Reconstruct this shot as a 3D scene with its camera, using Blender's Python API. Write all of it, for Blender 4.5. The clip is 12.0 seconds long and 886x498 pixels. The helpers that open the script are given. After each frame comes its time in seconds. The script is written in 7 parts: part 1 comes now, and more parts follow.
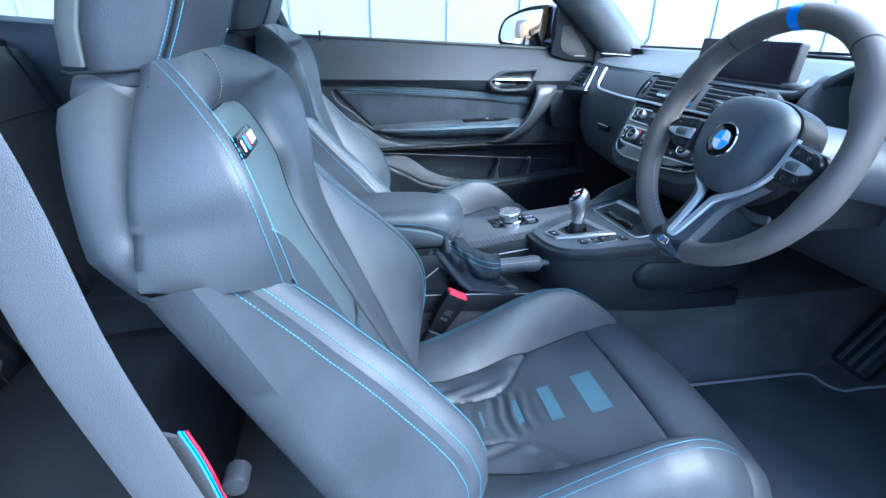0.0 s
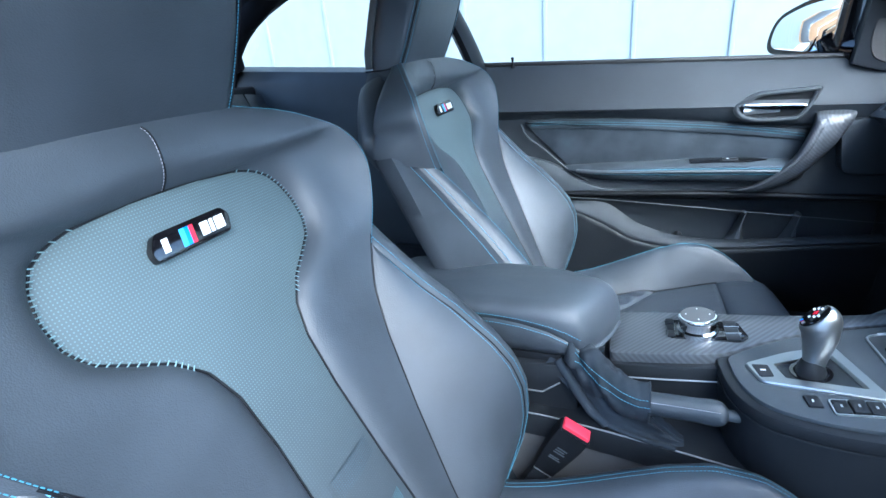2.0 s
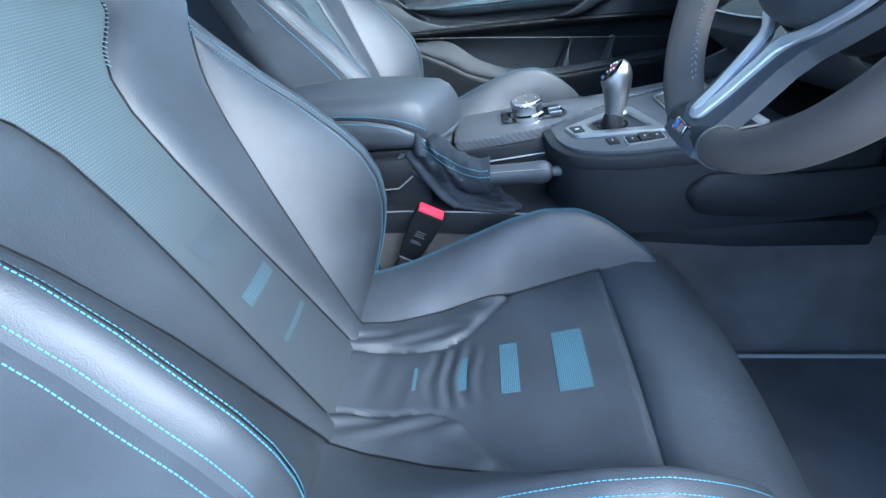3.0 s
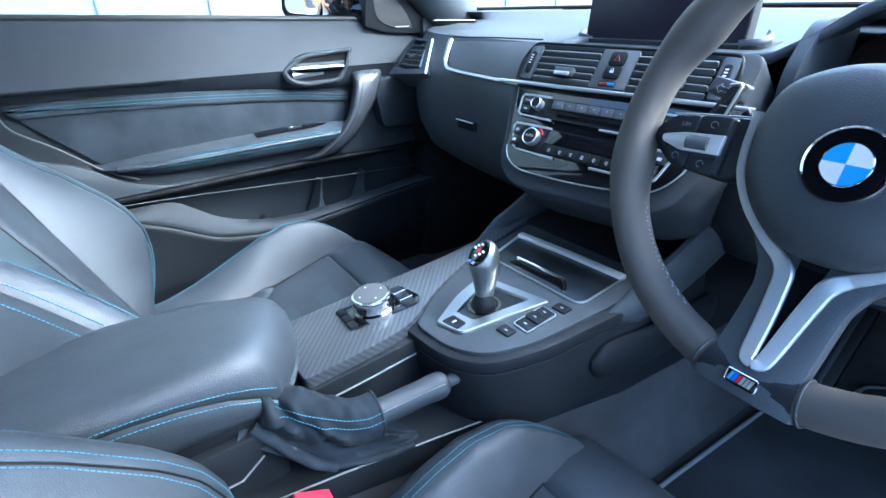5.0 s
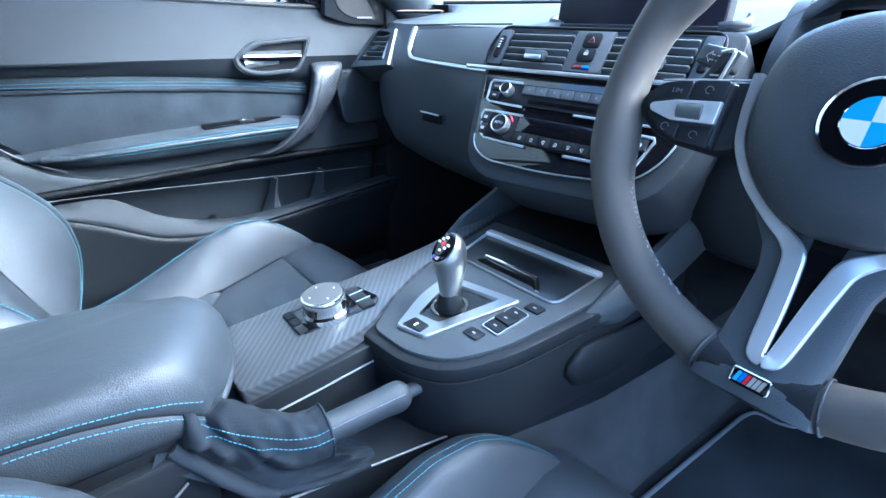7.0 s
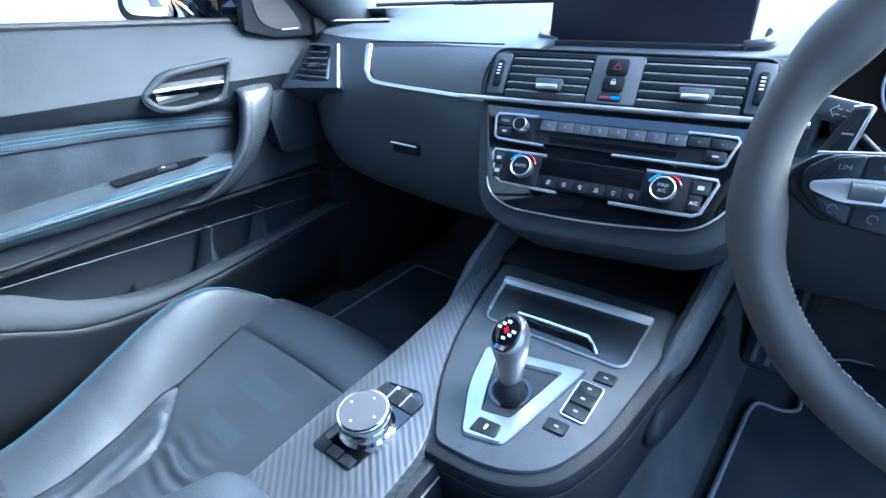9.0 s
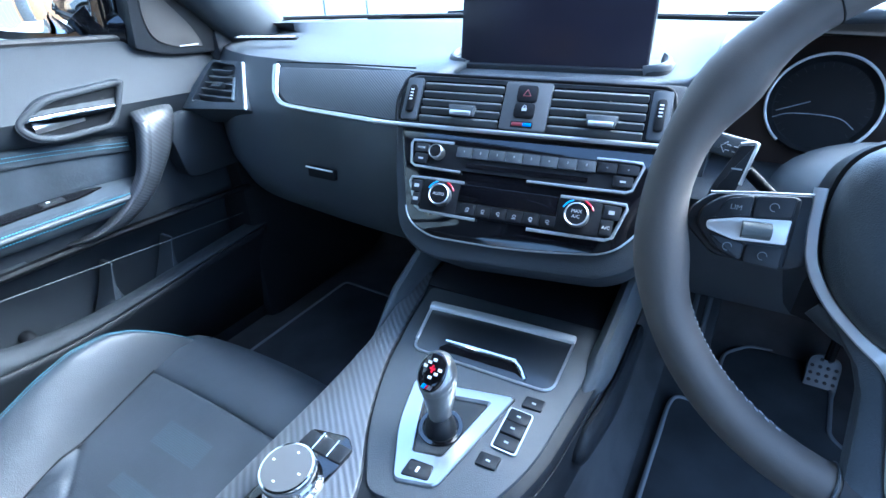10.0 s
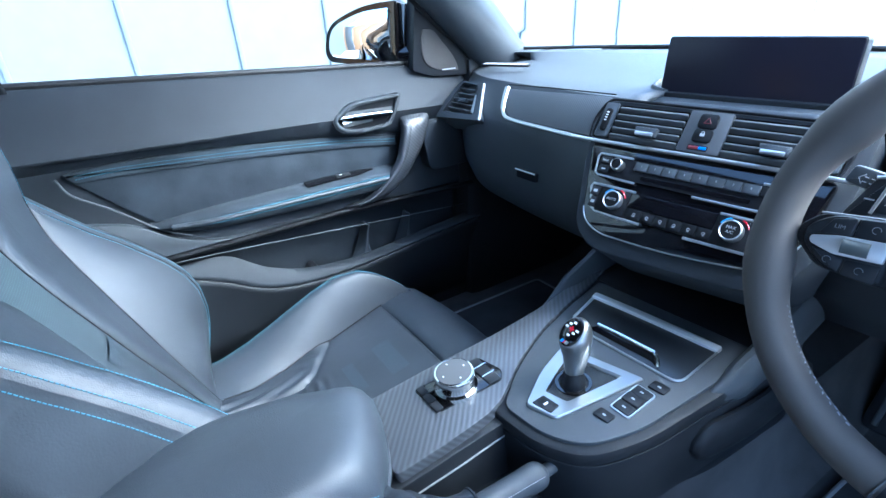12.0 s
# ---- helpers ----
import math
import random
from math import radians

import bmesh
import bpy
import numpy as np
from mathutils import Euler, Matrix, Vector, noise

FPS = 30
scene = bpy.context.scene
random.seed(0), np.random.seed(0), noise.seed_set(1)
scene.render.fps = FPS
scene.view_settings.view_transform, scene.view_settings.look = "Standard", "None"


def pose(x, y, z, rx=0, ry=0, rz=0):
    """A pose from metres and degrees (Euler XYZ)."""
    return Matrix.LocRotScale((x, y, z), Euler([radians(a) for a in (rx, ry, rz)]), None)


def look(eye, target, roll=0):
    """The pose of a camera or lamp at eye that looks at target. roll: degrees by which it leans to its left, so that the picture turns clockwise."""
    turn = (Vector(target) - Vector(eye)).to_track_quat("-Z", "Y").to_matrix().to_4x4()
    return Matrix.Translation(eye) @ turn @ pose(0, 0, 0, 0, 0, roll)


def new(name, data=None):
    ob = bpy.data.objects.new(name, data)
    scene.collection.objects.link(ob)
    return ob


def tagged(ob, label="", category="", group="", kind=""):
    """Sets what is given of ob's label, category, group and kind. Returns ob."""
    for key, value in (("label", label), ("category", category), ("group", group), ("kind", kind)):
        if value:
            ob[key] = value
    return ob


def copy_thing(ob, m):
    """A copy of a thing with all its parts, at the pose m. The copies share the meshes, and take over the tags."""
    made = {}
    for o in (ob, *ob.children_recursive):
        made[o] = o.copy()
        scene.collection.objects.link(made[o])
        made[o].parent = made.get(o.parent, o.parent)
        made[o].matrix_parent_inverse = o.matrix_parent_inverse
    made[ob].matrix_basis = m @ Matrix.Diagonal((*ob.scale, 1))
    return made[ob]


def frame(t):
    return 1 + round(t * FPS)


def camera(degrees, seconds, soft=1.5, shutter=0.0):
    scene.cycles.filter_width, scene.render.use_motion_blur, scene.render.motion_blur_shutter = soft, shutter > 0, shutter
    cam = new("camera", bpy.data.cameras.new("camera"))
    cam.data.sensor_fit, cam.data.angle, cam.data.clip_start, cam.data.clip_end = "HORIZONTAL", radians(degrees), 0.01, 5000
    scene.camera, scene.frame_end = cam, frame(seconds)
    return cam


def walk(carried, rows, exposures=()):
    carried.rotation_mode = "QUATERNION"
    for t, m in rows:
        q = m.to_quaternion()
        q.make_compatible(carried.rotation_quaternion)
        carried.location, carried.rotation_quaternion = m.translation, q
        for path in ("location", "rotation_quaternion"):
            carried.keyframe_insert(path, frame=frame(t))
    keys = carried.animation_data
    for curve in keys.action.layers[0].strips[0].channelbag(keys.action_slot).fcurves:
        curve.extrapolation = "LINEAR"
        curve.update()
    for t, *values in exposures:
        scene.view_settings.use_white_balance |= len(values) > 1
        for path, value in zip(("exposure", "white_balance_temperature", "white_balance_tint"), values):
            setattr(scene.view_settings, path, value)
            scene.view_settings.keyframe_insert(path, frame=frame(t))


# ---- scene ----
cam = camera(83.6, 12.0)
PATH = [
    (0, (0.954, -0.365, 1.039), (-0.825, -0.015, 0.195), 0.4),
    (0.2, (0.884, -0.354, 1.069), (-0.937, -0.144, 0.27), -0.7),
    (0.5, (0.804, -0.331, 1.085), (-1.048, -0.36, 0.33), -2.6),
    (1, (0.732, -0.261, 1.078), (-1.099, -0.683, 0.392), -4.4),
    (1.5, (0.683, -0.138, 1.054), (-1.081, -0.808, 0.392), -4.8),
    (2, (0.667, -0.112, 1.045), (-1.05, -0.808, 0.293), -5.5),
    (2.2, (0.678, -0.101, 0.965), (-1.031, -0.695, 0.114), -4.9),
    (2.3, (0.706, -0.057, 0.903), (-1.007, -0.689, 0.087), -7.6),
    (2.5, (0.741, -0.071, 0.9), (-0.94, -0.538, -0.078), -6.2),
    (2.8, (0.762, -0.071, 0.903), (-0.881, -0.391, -0.189), -6.7),
    (3, (0.766, -0.071, 0.909), (-0.881, -0.278, -0.207), -6.7),
    (3.2, (0.746, -0.077, 0.919), (-0.958, -0.17, -0.123), -5.3),
    (3.5, (0.612, -0.125, 0.99), (-1.112, -0.047, -0.021), -6.3),
    (3.7, (0.523, -0.19, 0.996), (-1.184, 0.051, -0.018), -4.9),
    (5.3, (0.452, -0.232, 0.988), (-1.006, 0.774, 0.06), -2.3),
    (5.5, (0.443, -0.205, 0.965), (-0.996, 0.771, -0.024), -3.1),
    (6, (0.448, -0.182, 0.927), (-0.977, 0.845, -0.029), -2.3),
    (6.5, (0.442, -0.199, 0.918), (-0.987, 0.855, -0.003), -1.1),
    (7, (0.428, -0.199, 0.943), (-1.013, 0.884, 0.077), -0.1),
    (7.2, (0.418, -0.216, 0.963), (-1.014, 0.879, 0.096), 0.1),
    (8.8, (0.25, -0.24, 0.982), (-0.945, 1.047, 0.025), -2.5),
    (9, (0.223, -0.22, 1.003), (-0.914, 1.12, 0.048), -2.4),
    (9.5, (0.214, -0.193, 1.039), (-0.801, 1.244, 0.087), -2.2),
    (10, (0.217, -0.188, 1.029), (-0.697, 1.306, 0.063), -1.6),
    (10.5, (0.219, -0.178, 1.031), (-0.683, 1.328, 0.073), -1.5),
    (11, (0.222, -0.191, 1.035), (-0.793, 1.249, 0.088), -2.3),
    (11.5, (0.292, -0.251, 1.037), (-0.976, 0.989, 0.113), -3.6),
    (12, (0.361, -0.274, 1.059), (-1.175, 0.665, 0.187), -3.6),
]
walk(cam, [(t, look(eye, target, roll)) for t, eye, target, roll in PATH],
     exposures=((0, 3.3, 5300, 4), (1, 3.32, 5350, 4), (1.5, 3.26, 5400, 4), (2.5, 3.22, 5650, 4), (3.5, 3.45, 5650, 4), (5.5, 3.52, 5400, 4), (6, 3.64, 5350, 4), (7, 3.78, 5350, 4), (9.5, 3.74, 5250, 4), (10.5, 3.76, 5250, 4), (11.5, 3.66, 5300, 4), (12, 3.40, 5350, 4)))

# ---- world and light ----
world = bpy.data.worlds.new("sky")
scene.world = world
world.use_nodes = True
wn = world.node_tree
sky = wn.nodes.new("ShaderNodeTexSky")
sky.sky_type, sky.sun_disc = "NISHITA", False
sky.sun_elevation, sky.sun_rotation = radians(39), radians(41)
wn.links.new(sky.outputs[0], wn.nodes["Background"].inputs[0])
wn.nodes["Background"].inputs[1].default_value = 0.15
sun = new("sun", bpy.data.lights.new("sun", "SUN"))
sun.data.energy, sun.data.angle, sun.data.color = 1.18, radians(54.0), (0.99, 0.98, 0.96)
sun.matrix_world = look((3.15, 3.6, 3.85), (0, 0, 0))


# ---- materials ----
def material(name, color, rough=0.5, metal=0.0, grain=0.0, scale=800.0, bump=0.0, kind="noise", spec=0.5, tint=0.12, coat=0.0, sheen=0.0):
    """A surface with a fine grain (bump) and a slow drift of colour and gloss."""
    m = bpy.data.materials.new(name)
    m.use_nodes = True
    nt = m.node_tree
    b = nt.nodes["Principled BSDF"]
    b.inputs["Metallic"].default_value = metal
    b.inputs["Specular IOR Level"].default_value = spec
    b.inputs["Coat Weight"].default_value = coat
    b.inputs["Sheen Weight"].default_value = sheen
    co = nt.nodes.new("ShaderNodeTexCoord")
    slow = nt.nodes.new("ShaderNodeTexNoise")
    slow.inputs["Scale"].default_value, slow.inputs["Detail"].default_value = 9.0, 4.0
    nt.links.new(co.outputs["Object"], slow.inputs["Vector"])
    ramp = nt.nodes.new("ShaderNodeMapRange")
    ramp.inputs["From Min"].default_value, ramp.inputs["From Max"].default_value = 0.3, 0.7
    ramp.inputs["To Min"].default_value, ramp.inputs["To Max"].default_value = 1 - tint, 1 + tint
    nt.links.new(slow.outputs["Fac"], ramp.inputs["Value"])
    mul = nt.nodes.new("ShaderNodeVectorMath")
    mul.operation = "SCALE"
    mul.inputs[0].default_value = color
    nt.links.new(ramp.outputs[0], mul.inputs["Scale"])
    nt.links.new(mul.outputs[0], b.inputs["Base Color"])
    rr = nt.nodes.new("ShaderNodeMapRange")
    rr.inputs["To Min"].default_value, rr.inputs["To Max"].default_value = max(0.02, rough * 0.88), min(1, rough * 1.12)
    nt.links.new(slow.outputs["Fac"], rr.inputs["Value"])
    nt.links.new(rr.outputs[0], b.inputs["Roughness"])
    if bump:
        if kind == "noise":
            tex = nt.nodes.new("ShaderNodeTexNoise")
            tex.inputs["Detail"].default_value = 3.0
        else:
            tex = nt.nodes.new("ShaderNodeTexVoronoi")
        tex.inputs["Scale"].default_value = scale
        nt.links.new(co.outputs["Object"], tex.inputs["Vector"])
        bp = nt.nodes.new("ShaderNodeBump")
        bp.inputs["Strength"].default_value, bp.inputs["Distance"].default_value = bump, 0.001
        nt.links.new(tex.outputs[0], bp.inputs["Height"])
        nt.links.new(bp.outputs[0], b.inputs["Normal"])
        m["bump"] = bump
    return m


def leather(name, color):
    """Hide: fine pebbled grain, soft creases and a changing polish."""
    m = material(name, color, 0.49, scale=760, bump=0.18, kind="voronoi", spec=0.52, tint=0.20)
    nt = m.node_tree
    b = nt.nodes["Principled BSDF"]
    co = nt.nodes.new("ShaderNodeTexCoord")
    mp = nt.nodes.new("ShaderNodeMapping")
    mp.inputs["Scale"].default_value = (1.0, 0.45, 0.7)
    nt.links.new(co.outputs["Object"], mp.inputs["Vector"])
    crease = nt.nodes.new("ShaderNodeTexNoise")
    crease.inputs["Scale"].default_value, crease.inputs["Detail"].default_value, crease.inputs["Distortion"].default_value = 38.0, 5.0, 0.6
    nt.links.new(mp.outputs[0], crease.inputs["Vector"])
    bp = nt.nodes.new("ShaderNodeBump")
    bp.inputs["Strength"].default_value, bp.inputs["Distance"].default_value = 0.18, 0.003
    nt.links.new(crease.outputs["Fac"], bp.inputs["Height"])
    nt.links.new(b.inputs["Normal"].links[0].from_socket, bp.inputs["Normal"])
    nt.links.new(bp.outputs[0], b.inputs["Normal"])
    return m


def perforated(name, color, dot, scale, size, rough=0.45, fade=None, plain=None):
    """Leather pierced by rows of small holes with coloured backing."""
    m = material(name, color, rough)
    nt = m.node_tree
    b = nt.nodes["Principled BSDF"]
    co = nt.nodes.new("ShaderNodeTexCoord")
    sc = nt.nodes.new("ShaderNodeVectorMath")
    sc.operation = "SCALE"
    sc.inputs["Scale"].default_value = scale
    nt.links.new(co.outputs["UV"], sc.inputs[0])
    fr = nt.nodes.new("ShaderNodeVectorMath")
    fr.operation = "FRACTION"
    nt.links.new(sc.outputs[0], fr.inputs[0])
    di = nt.nodes.new("ShaderNodeVectorMath")
    di.operation = "DISTANCE"
    di.inputs[1].default_value = (0.5, 0.5, 0.0)
    nt.links.new(fr.outputs[0], di.inputs[0])
    lt = nt.nodes.new("ShaderNodeMath")
    lt.operation, lt.inputs[1].default_value = "LESS_THAN", size
    nt.links.new(di.outputs["Value"], lt.inputs[0])
    mix = nt.nodes.new("ShaderNodeMix")
    mix.data_type = "RGBA"
    old = b.inputs["Base Color"].links[0].from_socket
    nt.links.new(old, mix.inputs["A"])
    mix.inputs["B"].default_value = (*dot, 1)
    nt.links.new(lt.outputs[0], mix.inputs["Factor"])
    nt.links.new(mix.outputs["Result"], b.inputs["Base Color"])
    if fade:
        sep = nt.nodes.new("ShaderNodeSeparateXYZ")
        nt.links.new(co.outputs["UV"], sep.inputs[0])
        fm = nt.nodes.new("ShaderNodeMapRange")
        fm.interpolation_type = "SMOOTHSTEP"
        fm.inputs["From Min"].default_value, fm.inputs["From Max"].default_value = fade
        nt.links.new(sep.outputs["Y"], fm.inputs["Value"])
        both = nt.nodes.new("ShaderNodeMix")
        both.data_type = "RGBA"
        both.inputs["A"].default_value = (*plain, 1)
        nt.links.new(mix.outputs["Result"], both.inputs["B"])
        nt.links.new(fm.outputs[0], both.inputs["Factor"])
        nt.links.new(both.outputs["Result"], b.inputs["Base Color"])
    bp = nt.nodes.new("ShaderNodeBump")
    bp.inputs["Strength"].default_value, bp.inputs["Distance"].default_value, bp.invert = 0.5, 0.0006, True
    nt.links.new(lt.outputs[0], bp.inputs["Height"])
    nt.links.new(bp.outputs[0], b.inputs["Normal"])
    return m


def carbon(name, color, pitch, lo, hi):
    """Twill weave of dark fibres under a satin coat."""
    m = material(name, color, 0.38, spec=0.55)
    nt = m.node_tree
    b = nt.nodes["Principled BSDF"]
    co = nt.nodes.new("ShaderNodeTexCoord")
    wave = nt.nodes.new("ShaderNodeTexWave")
    wave.wave_type, wave.bands_direction = "BANDS", "DIAGONAL"
    wave.inputs["Scale"].default_value, wave.inputs["Distortion"].default_value = pitch, 0.6
    nt.links.new(co.outputs["Object"], wave.inputs["Vector"])
    mr = nt.nodes.new("ShaderNodeMapRange")
    mr.inputs["To Min"].default_value, mr.inputs["To Max"].default_value = lo, hi
    nt.links.new(wave.outputs["Fac"], mr.inputs["Value"])
    sc = nt.nodes.new("ShaderNodeVectorMath")
    sc.operation = "SCALE"
    nt.links.new(b.inputs["Base Color"].links[0].from_socket, sc.inputs[0])
    nt.links.new(mr.outputs[0], sc.inputs["Scale"])
    nt.links.new(sc.outputs[0], b.inputs["Base Color"])
    bp = nt.nodes.new("ShaderNodeBump")
    bp.inputs["Strength"].default_value, bp.inputs["Distance"].default_value = 0.35, 0.0006
    nt.links.new(wave.outputs["Fac"], bp.inputs["Height"])
    nt.links.new(bp.outputs[0], b.inputs["Normal"])
    return m


def glass(name, color=(1, 1, 1), rough=0.0):
    m = bpy.data.materials.new(name)
    m.use_nodes = True
    nt = m.node_tree
    b = nt.nodes["Principled BSDF"]
    b.inputs["Base Color"].default_value = (*color, 1)
    b.inputs["Roughness"].default_value = rough
    b.inputs["Transmission Weight"].default_value = 1.0
    b.inputs["IOR"].default_value = 1.02
    return m


LEATHER = leather("dark_leather", (0.031, 0.038, 0.046))
# front seat hide with the rear cabin's shade put into its colour
BENCHHIDE = leather("shaded_rear_leather", (0.012, 0.014, 0.017))
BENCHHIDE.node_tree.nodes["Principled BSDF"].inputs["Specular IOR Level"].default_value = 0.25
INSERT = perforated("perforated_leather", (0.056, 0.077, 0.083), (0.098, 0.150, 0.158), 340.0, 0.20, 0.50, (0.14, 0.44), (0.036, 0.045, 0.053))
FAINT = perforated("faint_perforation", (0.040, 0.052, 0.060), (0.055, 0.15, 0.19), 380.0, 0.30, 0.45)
MUTED = perforated("muted_perforation", (0.035, 0.043, 0.051), (0.037, 0.066, 0.080), 380.0, 0.28, 0.5)
ACCENT = perforated("blue_perforation", (0.042, 0.062, 0.072), (0.05, 0.17, 0.23), 450.0, 0.34, 0.5)
SUEDE = material("suede", (0.022, 0.028, 0.036), 0.95, scale=900, bump=0.4, spec=0.15, tint=0.5, sheen=0.02)
DOORSUEDE = material("door_suede", (0.029, 0.037, 0.046), 0.92, scale=260, bump=0.3, spec=0.15, tint=0.5, sheen=0.03)
SEATSUEDE = material("seat_side_suede", (0.031, 0.038, 0.046), 0.85, scale=420, bump=0.3, spec=0.2, tint=0.28, sheen=0.03)
SOFT = material("soft_touch_plastic", (0.046, 0.054, 0.062), 0.46, scale=1100, bump=0.25, kind="voronoi", spec=0.45)
SHELLM = material("seat_shell_plastic", (0.075, 0.086, 0.086), 0.5, scale=1100, bump=0.2, spec=0.4)
LIDM = material("satin_black_lid", (0.018, 0.021, 0.025), 0.30, scale=1100, bump=0.1, spec=0.5)
GEARM = material("grey_satin_silver", (0.37, 0.385, 0.39), 0.36, metal=1.0, scale=500, bump=0.05, tint=0.10)
VENTM = material("vent_plastic", (0.058, 0.063, 0.068), 0.5, scale=1100, bump=0.2, spec=0.4)
DOORM = material("door_lining", (0.026, 0.031, 0.037), 0.62, scale=1100, bump=0.3, kind="voronoi", spec=0.26)
HARD = material("hard_plastic", (0.013, 0.015, 0.018), 0.47, scale=1200, bump=0.2, spec=0.25)
BROWNBLACK = material("brown_black_plastic", (0.020, 0.013, 0.011), 0.35, scale=900, bump=0.1, spec=0.4)
GLAZED = material("dark_glazing", (0.05, 0.055, 0.06), 0.25, tint=0.2)
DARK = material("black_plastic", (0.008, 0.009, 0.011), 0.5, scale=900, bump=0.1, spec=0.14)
WHEELM = material("wheel_leather", (0.072, 0.065, 0.060), 0.62, scale=900, bump=0.12, spec=0.45)
GLOSS = material("gloss_black", (0.004, 0.004, 0.005), 0.06, spec=0.6)
SPOKEM = material("satin_spoke_paint", (0.60, 0.62, 0.64), 0.42, metal=0.65, scale=700, bump=0.03, tint=0.05)
SATIN = material("satin_silver", (0.60, 0.62, 0.63), 0.38, metal=1.0, scale=700, bump=0.04, tint=0.05)
CHROME = material("chrome", (0.75, 0.77, 0.79), 0.10, metal=1.0, tint=0.03)
DIALTOP = material("dial_surface", (0.085, 0.088, 0.092), 0.5, metal=0.3, tint=0.04)
CARBON = carbon("carbon_weave", (0.048, 0.053, 0.060), 64.0, 0.70, 1.30)
FINECARBON = carbon("fine_carbon_weave", (0.092, 0.098, 0.104), 125.0, 0.84, 1.16)
HANDLECARBON = carbon("handle_carbon_weave", (0.038, 0.042, 0.048), 80.0, 0.74, 1.26)
CARPET = material("carpet", (0.075, 0.074, 0.076), 0.97, scale=1500, bump=1.0, spec=0.1, tint=0.35, sheen=0.06)
MATM = material("mat_velour", (0.055, 0.058, 0.062), 0.97, scale=1300, bump=1.0, spec=0.1, tint=0.3, sheen=0.05)
# rear trim near black, the dim rear cabin's shade put into its colour
BENCHM = material("shaded_rear_trim", (0.010, 0.011, 0.013), 0.7, scale=800, bump=0.2, spec=0.14)
PEARL = material("silver_paint", (0.80, 0.81, 0.82), 0.34, metal=0.35, tint=0.04)
DULL = material("dull_silver", (0.30, 0.31, 0.32), 0.45, metal=0.6, tint=0.05)
PEDALM = material("scuffed_pedal_metal", (0.14, 0.145, 0.15), 0.5, metal=0.6, scale=300, bump=0.2, tint=0.3)
BINDING = material("grey_binding", (0.22, 0.22, 0.23), 0.7, scale=900, bump=0.3)
TAUPE = material("speaker_grille", (0.050, 0.047, 0.045), 0.7, scale=1400, bump=0.6)
RUBBER = material("rubber", (0.015, 0.015, 0.016), 0.6, scale=600, bump=0.15)
THREAD = material("blue_thread", (0.058, 0.215, 0.30), 0.6, tint=0.1)
EDGETHREAD = material("pale_blue_thread", (0.13, 0.21, 0.23), 0.7)
GREYTHREAD = material("grey_thread", (0.30, 0.30, 0.33), 0.7)
REDP = material("red_plastic", (0.62, 0.03, 0.06), 0.35)
DARKRED = material("dark_red_plastic", (0.16, 0.015, 0.02), 0.4)
BLUE = material("blue_enamel", (0.01, 0.17, 0.60), 0.25, tint=0.05)
LBLUE = material("light_blue_enamel", (0.06, 0.35, 0.75), 0.25, tint=0.05)
RED = material("red_enamel", (0.55, 0.01, 0.03), 0.25, tint=0.05)
WHITE = material("white_print", (0.72, 0.73, 0.74), 0.4, tint=0.03)
DIMMARK = material("dim_print", (0.16, 0.17, 0.18), 0.45, tint=0.03)
GREYMARK = material("grey_print", (0.40, 0.42, 0.44), 0.4, tint=0.03)
SCREENM = material("display_glass", (0.010, 0.009, 0.016), 0.30, spec=0.35)
WEBBING = material("belt_webbing", (0.066, 0.071, 0.078), 0.42, scale=1600, bump=0.6, spec=0.5)
HEADLINER = material("headliner", (0.012, 0.012, 0.014), 0.95, scale=900, bump=0.3, spec=0.05)
WHITEWALL = material("white_wall_paint", (0.80, 0.82, 0.82), 0.6, scale=40, bump=0.05, tint=0.04)
RENDERED = material("white_render", (0.80, 0.79, 0.77), 0.85, scale=90, bump=0.3, tint=0.15)
# white cladding dimmed through its base colour to hold it below clipping
PANELS = material("dimmed_cladding", (0.172, 0.202, 0.202), 0.6, scale=40, bump=0.05, tint=0.05)
GROUND = material("concrete", (0.60, 0.60, 0.59), 0.85, scale=120, bump=0.4, tint=0.2)
BODY = material("car_paint", (0.012, 0.013, 0.016), 0.15, coat=0.8)
# boards kept dark: the wall's shade is put into this brown
TIMBER = material("timber", (0.20, 0.112, 0.052), 0.55, scale=60, bump=0.2, tint=0.35)
TINTED = glass("tinted_glass", (0.30, 0.32, 0.33))
GLASS = glass("window_glass", (0.97, 1.0, 1.0))
MIRROR = material("mirror_glass", (0.85, 0.87, 0.88), 0.01, metal=1.0, tint=0.0)


# ---- shape helpers ----
OFF = {}


def thing(name, at, label, category, group="", kind=""):
    """A top-level Empty at the thing's base."""
    ob = new(name)
    ob.empty_display_size = 0.05
    ob.location = at
    OFF[ob.name] = Vector(at)
    return tagged(ob, label, category, group, kind)


def part(name, bm, mat, parent=None, label="", smooth=True, angle=40.0):
    """Links a bmesh, given in world metres, as one mesh object under a thing or part."""
    off = OFF[parent.name] if parent else Vector((0, 0, 0))
    if off.length:
        bmesh.ops.translate(bm, verts=bm.verts, vec=-off)
    bmesh.ops.recalc_face_normals(bm, faces=bm.faces)
    me = bpy.data.meshes.new(name)
    bm.to_mesh(me)
    bm.free()
    me.materials.append(mat)
    if smooth:
        me.polygons.foreach_set("use_smooth", [True] * len(me.polygons))
        me.set_sharp_from_angle(angle=radians(angle))
    ob = new(name, me)
    if parent:
        ob.parent = parent
    OFF[ob.name] = off
    if label:
        tagged(ob, label)
    return ob


def piece(name, bm, mat, label, category, kind="structure"):
    """A setting piece or one-mesh thing at top level."""
    ob = part(name, bm, mat)
    return tagged(ob, label, category, kind=kind)


